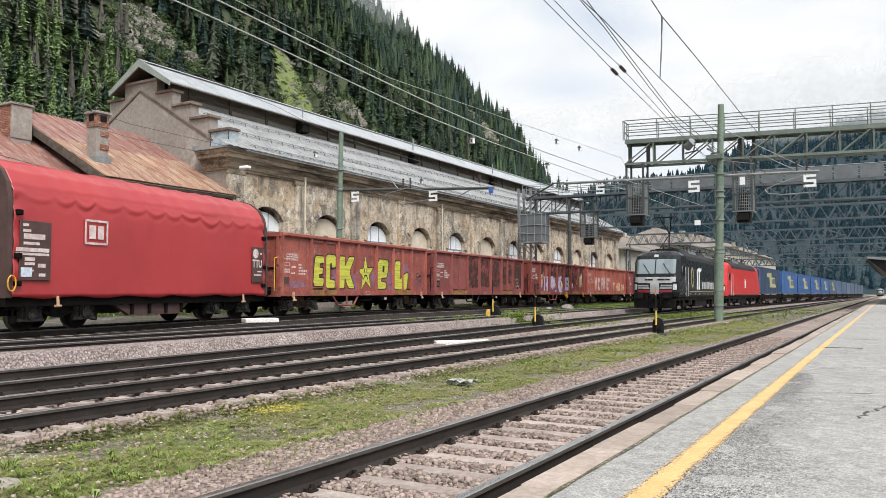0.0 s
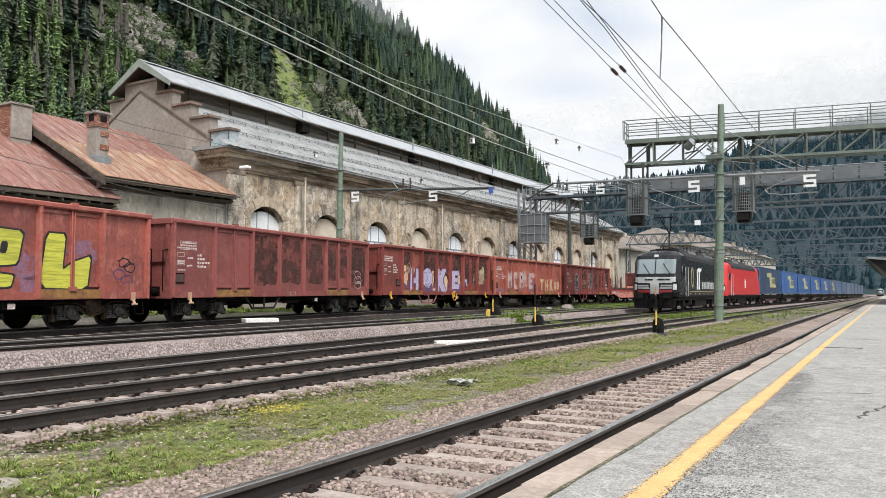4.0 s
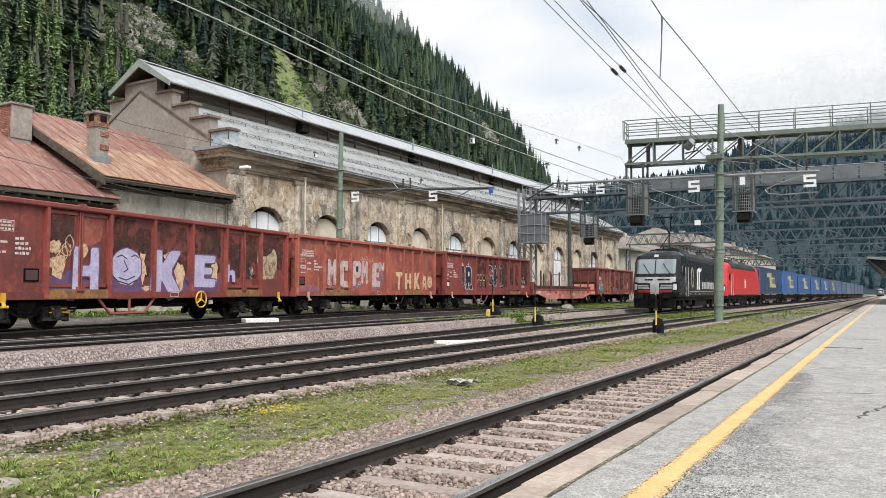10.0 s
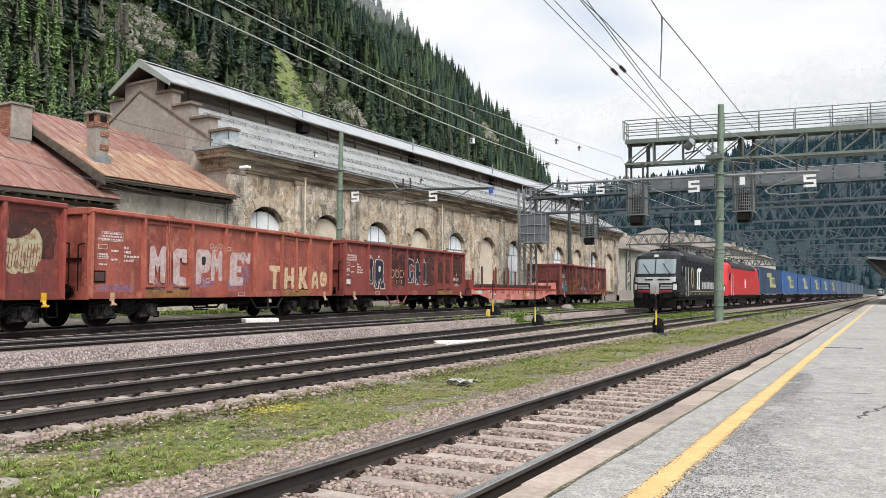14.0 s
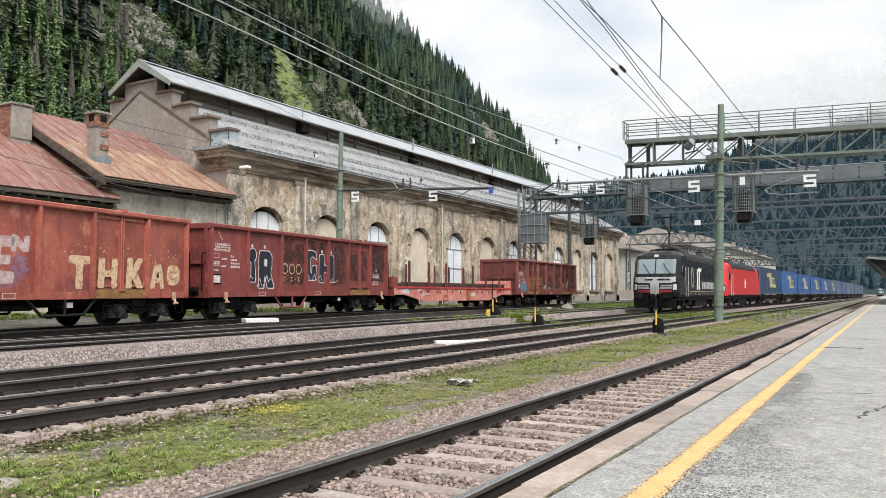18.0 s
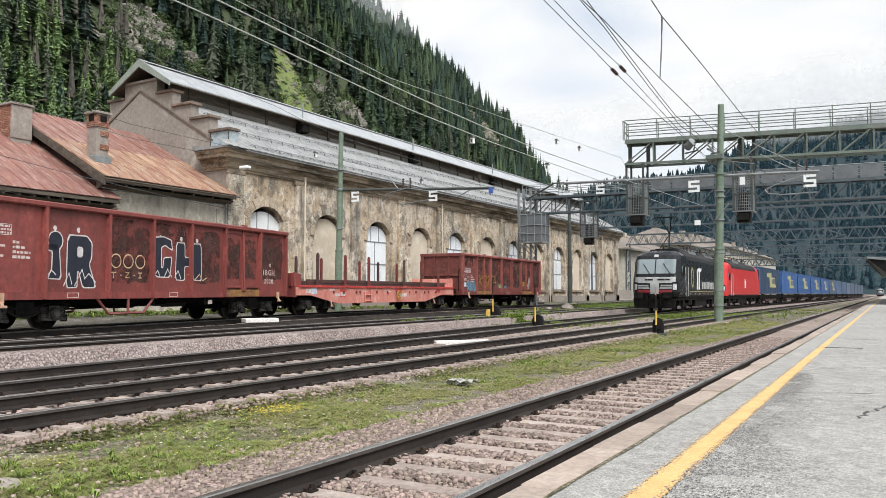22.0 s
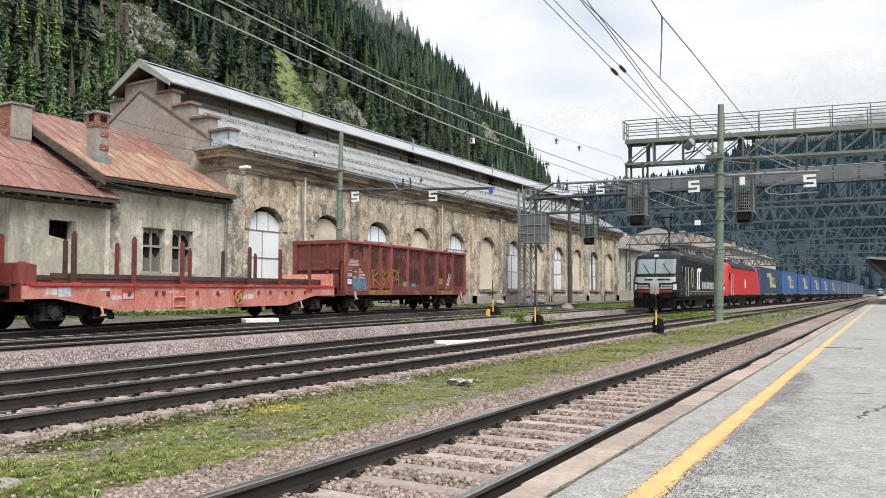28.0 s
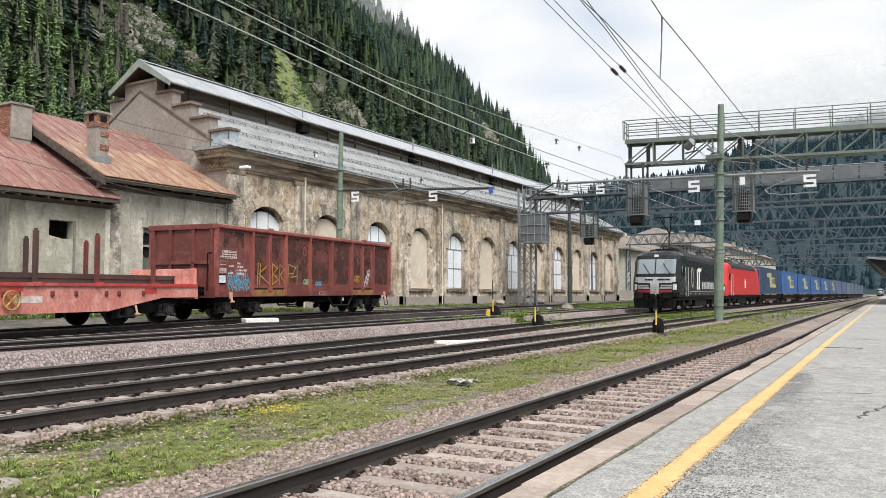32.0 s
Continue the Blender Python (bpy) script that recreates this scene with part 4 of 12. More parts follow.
    pts = [(SX, 0), (SX, 9.0)] + half + [(2 * GABLE_X - x, z) for x, z in half[::-1]] + [(BACK_X, 9.0), (BACK_X, 0)]
    part("gable_wall", outline(pts, "y", G0, G1), M["plaster_grey"], shed, "grey rendered gable with a stepped parapet")
    inner = [x for x, z in STEPS]
    for k, (x, z) in enumerate(STEPS[1:]):
        for m in (1, -1):
            a, b = inner[k] + 0.003, x + 0.13
            if m == -1:
                a, b = 2 * GABLE_X - b, 2 * GABLE_X - a
            part("coping", boxes((a, b, G0 - 0.13, G1 + 0.12, z - 0.15, z), bevel=0.02), M["coping"], shed, "dark stained stone coping")
    part("coping", boxes((2 * GABLE_X - inner[0] - 0.12, inner[0] + 0.12, G0 - 0.13, G1 + 0.12, 13.07, 13.22), bevel=0.02), M["plaster_grey"], shed)
    part("parapet_box", boxes((-30.76, SX + 0.13, G0 - 0.03, G1 + 0.04, 8.95, 9.72), bevel=0.01), M["box_blue"], shed, "pale blue-grey sheet-clad box")
    for x in (-30.72, -29.42):
        part("box_trim", boxes((x - 0.03, x + 0.03, G0 - 0.05, G0 - 0.031, 8.95, 9.72)), M["dark_wood"], shed)
    # thin raised band that marks the old roof line on the gable, with a darker drip under it
    for s in (1, -1):
        bm = bmesh.new()
        beam(bm, (GABLE_X, G0 - 0.01, 12.66), (GABLE_X + s * 5.75, G0 - 0.01, 9.30), 0.09, 0.10)
        part("drip_band", bm, M["coping"], shed)
    part("gable_eave", outline([(-31.3, EAVE_Z + 0.36), (SX + 0.75, EAVE_Z + 0.36), (SX + 0.75, EAVE_Z + 0.42), (-31.3, EAVE_Z + 0.62)], "y", G0 - 0.72, G0), M["tile_roof"], shed)
    part("far_gable", outline([(SX, 0), (SX, EAVE_Z), (tx, tz), (tx, 12.6), (RIDGE_X, RIDGE_Z - 0.2), (2 * RIDGE_X - tx, 12.6), (2 * RIDGE_X - tx, tz), (BACK_X, EAVE_Z), (BACK_X, 0)], "y", Y1 - 0.4, Y1), M["plaster_grey"], shed)
    # floodlight on the corner
    bm = bmesh.new()
    rod(bm, (SX, 29.1, 7.5), (SX + 0.8, 29.1, 7.72), 0.035)
    part("lamp_arm", bm, M["steel_grey"], shed)
    part("lamp_head", boxes((SX + 0.7, SX + 1.25, 28.92, 29.28, 7.66, 7.84), bevel=0.05), M["white"], shed, "white lamp head on an arm")


build_shed()


# ---- the small annexe with rusty roofs ----
def window_unit(parent, x, y0, y1, z0, z1, mull, broken=False):
    # the window's backing is shade-black in place of an unlit room
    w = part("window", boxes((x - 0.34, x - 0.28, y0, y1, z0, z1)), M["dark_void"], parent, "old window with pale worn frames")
    for d in ((x - 0.28, x - 0.2, y0, y0 + 0.07, z0, z1), (x - 0.28, x - 0.2, y1 - 0.07, y1, z0, z1), (x - 0.28, x - 0.2, y0, y1, z1 - 0.07, z1), (x - 0.28, x - 0.2, y0, y1, z0, z0 + 0.08)):
        part("frame", boxes(d), M["old_frame"], w)
    if mull:
        part("transom", boxes((x - 0.28, x - 0.17, y0, y1, z0 + (z1 - z0) * 0.58, z0 + (z1 - z0) * 0.58 + 0.1)), M["old_frame"], w)
        part("mullion", boxes((x - 0.28, x - 0.19, (y0 + y1) / 2 - 0.04, (y0 + y1) / 2 + 0.04, z0, z1)), M["old_frame"], w)
        # panes that are still there: dusty glass below, jagged rests above
        for k, (a, b) in enumerate(((y0 + 0.07, (y0 + y1) / 2 - 0.04), ((y0 + y1) / 2 + 0.04, y1 - 0.07))):
            part("pane", outline([(a, z0 + 0.08), (b, z0 + 0.08), (b, z0 + 0.08 + (0.95 if k else 0.62)), ((a + b) / 2, z0 + 0.7), (a, z0 + 1.05)], "x", x - 0.262, x - 0.256), M["dusty_glass"], w, "dusty broken pane")
            part("pane", outline([(a, z1 - 0.07), (b, z1 - 0.07), (b, z1 - 0.3 - 0.2 * k), ((a + b) / 2, z1 - 0.16), (a, z1 - 0.42 + 0.2 * k)], "x", x - 0.262, x - 0.256), M["dusty_glass"], w)
    return w


def rect(y0, y1, z0, z1):
    return [(y0, z0), (y1, z0), (y1, z1), (y0, z1)]


def roof_sheets(parent, lx, lz, tx, tz, y0, y1, material, name="roof_sheet", width=0.72, upper=None):
    sl, ln = math.atan2(tz - lz, lx - tx), math.hypot(tz - lz, lx - tx)
    n = max(1, round((y1 - y0) / width))
    w = (y1 - y0) / n
    for k in range(2):
        a, b = ln * k / 2, ln * (k + 1) / 2 + (0.06 if k == 0 else 0)
        bm = bmesh.new()
        extrude_outline(bm, [(-w / 2, -0.03), (w / 2 - 0.004, -0.03), (w / 2 - 0.004, 0.0), (w / 2 - 0.03, 0.0), (w / 2 - 0.045, 0.035), (w / 2 - 0.065, 0.0), (-w / 2, 0.0)], "x", a, b)
        bmesh.ops.recalc_face_normals(bm, faces=bm.faces[:])
        me = bpy.data.meshes.new(name)
        bm.to_mesh(me)
        bm.free()
        me.materials.append(upper if upper and k else material)
        for i in range(n):
            o = obj(name, me, None, parent)
            o.matrix_world = Matrix.Translation((lx, y0 + w * (i + 0.5), lz - 0.012 * k + random.uniform(-0.006, 0.006))) @ Matrix.Rotation(sl, 4, "Y") @ Matrix.Rotation(math.pi, 4, "Z")


def brick_stack(parent, x0, x1, y0, y1, z0, z1):
    """A chimney shaft of single bricks showing where the render has gone."""
    part("core", boxes((x0 + 0.02, x1 - 0.02, y0 + 0.02, y1 - 0.02, z0, z1)), M["plaster_grey"], parent)
    meshes = {}
    z, row = z0, 0
    while z < z1 - 0.05:
        for axis in ("x", "y"):
            lo, hi = (x0, x1) if axis == "x" else (y0, y1)
            p = lo - (0.12 if row % 2 else 0)
            while p < hi:
                a, b = max(p, lo), min(p + 0.24, hi)
                if b - a > 0.05:
                    key = (axis, round(b - a, 2))
                    if key not in meshes:
                        bm = boxes((0, b - a - 0.012, 0, 0.05, 0, 0.068)) if axis == "x" else boxes((0, 0.05, 0, b - a - 0.012, 0, 0.068))
                        me = bpy.data.meshes.new("brick")
                        bm.to_mesh(me)
                        bm.free()
                        me.materials.append(M["brick"])
                        meshes[key] = me
                    o = obj("brick", meshes[key], None, parent)
                    o.matrix_world = pose(a, y0 - 0.015 + random.uniform(-0.006, 0.006), z) if axis == "x" else pose(x1 - 0.035 + random.uniform(-0.006, 0.006), a, z)
                p += 0.25
        z += 0.08
        row += 1


def build_annexe():
    ax = SX + 0.02
    yl, ym, yr = 17.0, 22.0, 28.85
    # the taller part next to the shed
    tall = thing("annexe_house", Matrix(), "pale rendered annexe with a rusty roof against the shed", "building")
    wins = [(23.75, 24.95), (25.4, 26.65)]
    part("front_wall", pierced_wall(ax, ax - 0.4, ym, yr, 0, 6.25, [rect(a, b, 2.3, 4.35) for a, b in wins]), M["plaster_house"], tall)
    part("corner_strip", boxes((ax, ax + 0.035, 21.76, 22.35, 0.3, 5.0), bevel=0.01), mat("pale_corner_render", (0.62, 0.585, 0.51), 0.9, (0.50, 0.46, 0.39), (0.40, 0.36, 0.30), scale=1.5, fine=12, bump=0.2), tall, "pale rendered corner strip")
    for a, b in wins:
        window_unit(tall, ax, a, b, 2.3, 4.35, True)
        part("window_sill", boxes((ax, ax + 0.1, a - 0.15, b + 0.15, 2.16, 2.29)), M["plaster_grey"], tall)
        for k in range(5):
            yy = a - 0.12 + (b - a + 0.24) * (k + 0.5) / 5
            part("lintel_stone", boxes((ax, ax + 0.03, yy - 0.11, yy + 0.11, 4.37, 4.75 + 0.12 * (k % 2)), bevel=0.008), M["plaster_house"], tall)
    part("corner_strip", boxes((ax, ax + 0.06, ym, ym + 0.55, 0, 5.6)), M["plaster_light"], tall)
    part("corner_strip", boxes((ax, ax + 0.06, yr - 0.75, yr - 0.05, 0, 5.6)), M["plaster_house"], tall)
    part("side_wall", outline([(ax - 0.4, 0), (ax - 0.4, 6.4), (-36.4, 9.75), (-42.6, 6.2), (-42.6, 0)], "y", ym, ym + 0.35), M["plaster_grey"], tall)
    part("back_wall", boxes((-42.8, -42.5, ym, yr, 0, 6.2)), M["plaster_grey"], tall)
    part("roof_deck", outline([(ax + 0.62, 6.22), (ax + 0.62, 6.32), (-36.4, 10.17), (-36.4, 10.05)], "y", ym - 0.75, yr), M["dark_wood"], tall, "dark boarded eaves")
    part("roof_deck", outline([(-43.2, 6.2), (-43.2, 6.3), (-36.4, 10.17), (-36.4, 10.05)], "y", ym - 0.75, yr), M["rust_roof"], tall)
    roof_sheets(tall, ax + 0.72, 6.34, -36.4, 10.27, ym - 0.8, yr + 0.02, M["rust_roof_pale"], upper=M["rust_roof"])
    part("verge_board", outline([(ax + 0.68, 6.3), (ax + 0.68, 5.95), (-36.4, 9.85), (-36.4, 10.21)], "y", ym - 0.84, ym - 0.76), M["dark_wood"], tall)
    part("fascia", boxes((ax + 0.56, ax + 0.64, ym - 0.75, yr, 6.12, 6.26)), M["dark_wood"], tall)
    part("gutter", rods([((ax + 0.74, ym - 0.8, 6.22), (ax + 0.74, yr + 0.1, 6.24))], 0.035, 8), M["dark_wood"], tall)
    # dark strip added to give the shade under the eaves
    part("soffit", outline([(ax + 0.003, 5.86), (ax + 0.10, 5.87), (ax + 0.50, 6.02), (ax + 0.003, 6.18)], "y", ym - 0.7, yr - 0.01), M["dark_wood"], tall, "dark strip standing for the shade under the eaves")
    part("gutter_pipe", rods([((ax + 0.12, yr - 0.2, 0.5), (ax + 0.12, yr - 0.2, 5.9)), ((ax + 0.12, yr - 0.2, 5.9), (ax + 0.7, yr - 0.2, 6.2))], 0.05, 7), M["steel_grey"], tall)
    for k in range(6):
        y = ym + 0.4 + k * 1.25
        part("rafter_end", boxes((ax, ax + 0.55, y - 0.05, y + 0.05, 6.02, 6.2)), M["dark_wood"], tall)
    ch = part("chimney", boxes((-31.05, -30.40, 21.90, 22.50, 6.9, 8.75), bevel=0.01), M["plaster_grey"], tall, "half-rendered brick chimney")
    brick_stack(ch, -31.07, -30.38, 21.88, 22.52, 8.75, 9.32)
    for z0 in (7.75, 8.35):
        brick_stack(ch, -30.62, -30.37, 22.1, 22.53, z0, z0 + 0.24)
    # black plates stand for the shade inside the flues
    for d in ((-30.9, -30.55, 21.855, 21.90, 9.0, 9.3), (-30.42, -30.325, 22.05, 22.35, 9.0, 9.3)):
        part("flue_opening", boxes(d), M["dark_void"], ch)
    part("chimney_cap", boxes((-31.16, -30.28, 21.78, 22.62, 9.32, 9.44), bevel=0.02), M["plaster_grey"], ch)
    part("chimney_flashing", boxes((-31.14, -30.30, 21.82, 22.6, 6.95, 7.45), bevel=0.02), M["steel_grey"], ch)
    part("roof_pipe", rods([((-35.3, 22.0, 9.9), (-35.3, 22.0, 10.5)), ((-35.3, 22.0, 10.5), (-35.0, 22.5, 10.65))], 0.03, 6), M["dark_wood"], tall)
    # the lower part
    low = thing("annexe_house", Matrix(), "low rendered annexe with red rusty roof and empty window", "building")
    part("front_wall", pierced_wall(ax, ax - 0.4, 17.55, ym, 0, 5.35, [rect(19.2, 20.25, 3.6, 4.35)]), M["plaster_low"], low)
    # black plate stands for the unlit room behind the hole
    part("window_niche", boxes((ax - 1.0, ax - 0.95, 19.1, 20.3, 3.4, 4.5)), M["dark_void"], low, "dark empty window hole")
    part("broken_pane", outline([(19.2, 3.6), (20.0, 3.6), (19.6, 3.68), (19.35, 3.72)], "x", ax - 0.2, ax - 0.19), M["infill"], low)
    part("door_strip", boxes((ax, ax + 0.05, 20.27, 20.36, 0.6, 4.35)), M["grey_wood"], low)
    part("side_wall", outline([(ax - 0.4, 0), (ax - 0.4, 5.5), (-36.0, 8.9), (-42, 5.3), (-42, 0)], "y", 17.55, 17.9), M["plaster_grey"], low)
    part("roof_deck", outline([(ax + 0.6, 5.3), (ax + 0.6, 5.4), (-36.0, 9.22), (-36.0, 9.1)], "y", 16.6, ym - 0.02), M["dark_wood"], low)
    part("roof_deck", outline([(-42.8, 5.3), (-42.8, 5.4), (-36.0, 9.22), (-36.0, 9.1)], "y", 16.6, ym - 0.02), M["rust_roof"], low)
    roof_sheets(low, ax + 0.7, 5.42, -36.0, 9.33, 16.5, ym + 0.05, M["rust_roof"])
    part("fascia", boxes((ax + 0.58, ax + 0.66, 16.6, ym, 5.22, 5.36)), M["dark_wood"], low)
    # a like dark strip for the shade under the low eaves
    part("soffit", outline([(ax + 0.003, 5.02), (ax + 0.10, 5.03), (ax + 0.50, 5.13), (ax + 0.003, 5.26)], "y", 16.7, ym - 0.01), M["dark_wood"], low)
    for k in range(9):
        y = 17.0 + k * 0.6
        part("rafter_end", boxes((ax, ax + 0.56, y - 0.04, y + 0.04, 5.12, 5.28)), M["grey_wood"], low)
    ch2 = part("chimney", boxes((-35.0, -33.7, 20.05, 20.95, 7.6, 8.3), bevel=0.01), M["plaster_grey"], low, "broad brick chimney with render on one side")
    brick_stack(ch2, -35.0, -33.7, 20.05, 20.95, 8.3, 9.75)
    part("chimney_render", boxes((-33.80, -33.66, 20.03, 20.98, 8.25, 9.74), bevel=0.02), M["plaster_grey"], ch2)
    part("chimney_cap", boxes((-35.08, -33.60, 19.96, 21.04, 9.75, 9.86), bevel=0.02), M["plaster_grey"], ch2)


build_annexe()

# ---- the freight train ----
SPEED = (100.53387, -60.33176, 18.73096, 6.34018, -5.90004, 1.17693)


def travel(t):
    """Metres the train has rolled by t seconds: it brakes from running pace to a crawl."""
    return sum(c * (t / 16) ** (i + 1) for i, c in enumerate(SPEED))


ARC_Y = np.arange(-140.0, 420.0, 0.25)
ARC_X = np.array([freight_x(y) for y in ARC_Y])
ARC = np.concatenate([[0.0], np.cumsum(np.hypot(np.diff(ARC_X), np.diff(ARC_Y)))])
ARC -= np.interp(0.0, ARC_Y, ARC)


def on_track(s):
    y = float(np.interp(s, ARC, ARC_Y))
    return Vector((float(np.interp(s, ARC, ARC_X)), y, freight_z(y)))


def rail_pose(s):
    """A wagon's place at s metres along the freight track, its bogies on the rails."""
    a, b = on_track(s - 4.8), on_track(s + 4.8)
    d = (b - a).normalized()
    m = (a + b) / 2
    side = d.cross(Vector((0, 0, 1))).normalized()
    up = side.cross(d)
    return Matrix(((side.x, d.x, up.x, m.x), (side.y, d.y, up.y, m.y), (side.z, d.z, up.z, m.z), (0, 0, 0, 1)))


def paint(name, base, dark, rust, spread3=(0.52, 0.66), wear=1.0):
    """Old wagon paint: patches of two tones and rust, with grimy spots, dark runs down the panel and chalky scuffs."""
    m = mat(name, base, 0.55, dark, rust, scale=0.8, fine=12, bump=0.2, spread=(0.43, 0.58), spread3=spread3, stretch=(1, 1, 0.75), piece=0.13)
    t = m.node_tree
    b = t.nodes["Principled BSDF"]
    co = next(n for n in t.nodes if n.type == "TEX_COORD")
    col = b.inputs["Base Color"].links[0].from_socket
    grime, chalk = tuple(c * 0.30 for c in base), tuple(0.55 * c + 0.12 for c in rust)
    for st, sc, lo, hi, top, tone in (((1, 1.0, 0.09), 4.5, 0.56, 0.70, 0.45, grime), ((1, 1, 1), 2.4, 0.61, 0.68, 0.40, grime), ((1, 1, 0.8), 9.0, 0.62, 0.68, 0.3, grime), ((1, 0.7, 1.6), 5.5, 0.63, 0.70, 0.45, chalk)):
        mp = t.nodes.new("ShaderNodeMapping")
        mp.inputs["Scale"].default_value = st
        mp.inputs["Location"].default_value = (sc, 3.0 * sc, 0)
        link(t, co, "Object", mp, 0)
        n = t.nodes.new("ShaderNodeTexNoise")
        n.inputs["Scale"].default_value, n.inputs["Detail"].default_value, n.inputs["Roughness"].default_value = sc, 6.0, 0.65
        link(t, mp, 0, n, "Vector")
        r = t.nodes.new("ShaderNodeMapRange")
        r.inputs["From Min"].default_value, r.inputs["From Max"].default_value, r.inputs["To Max"].default_value = lo, hi, top * wear
        link(t, n, 0, r, 0)
        x = t.nodes.new("ShaderNodeMix")
        x.data_type = "RGBA"
        link(t, r, 0, x, 0)
        t.links.new(col, x.inputs[6])
        x.inputs[7].default_value = (*tone, 1)
        col = x.outputs[2]
    t.links.new(col, b.inputs["Base Color"])
    return m


def flaking(name, base, dark, third):
    """Rust that has eaten through paint: mottled, ragged, with islands of paint left standing in it."""
    m = mat(name, base, 0.85, dark, third, scale=1.6, fine=11, bump=0.25, spread3=(0.5, 0.6), piece=0.15)
    t = m.node_tree
    b = t.nodes["Principled BSDF"]
    co = next(n for n in t.nodes if n.type == "TEX_COORD")
    n = t.nodes.new("ShaderNodeTexNoise")
    n.inputs["Scale"].default_value, n.inputs["Detail"].default_value, n.inputs["Roughness"].default_value = 1.25, 10.0, 0.70
    link(t, co, "Object", n, "Vector")
    r = t.nodes.new("ShaderNodeMapRange")
    r.inputs["From Min"].default_value, r.inputs["From Max"].default_value = 0.43, 0.60
    r.inputs["To Min"].default_value, r.inputs["To Max"].default_value = 0.06, 0.90
    link(t, n, 0, r, 0)
    link(t, r, 0, b, "Alpha")
    return m


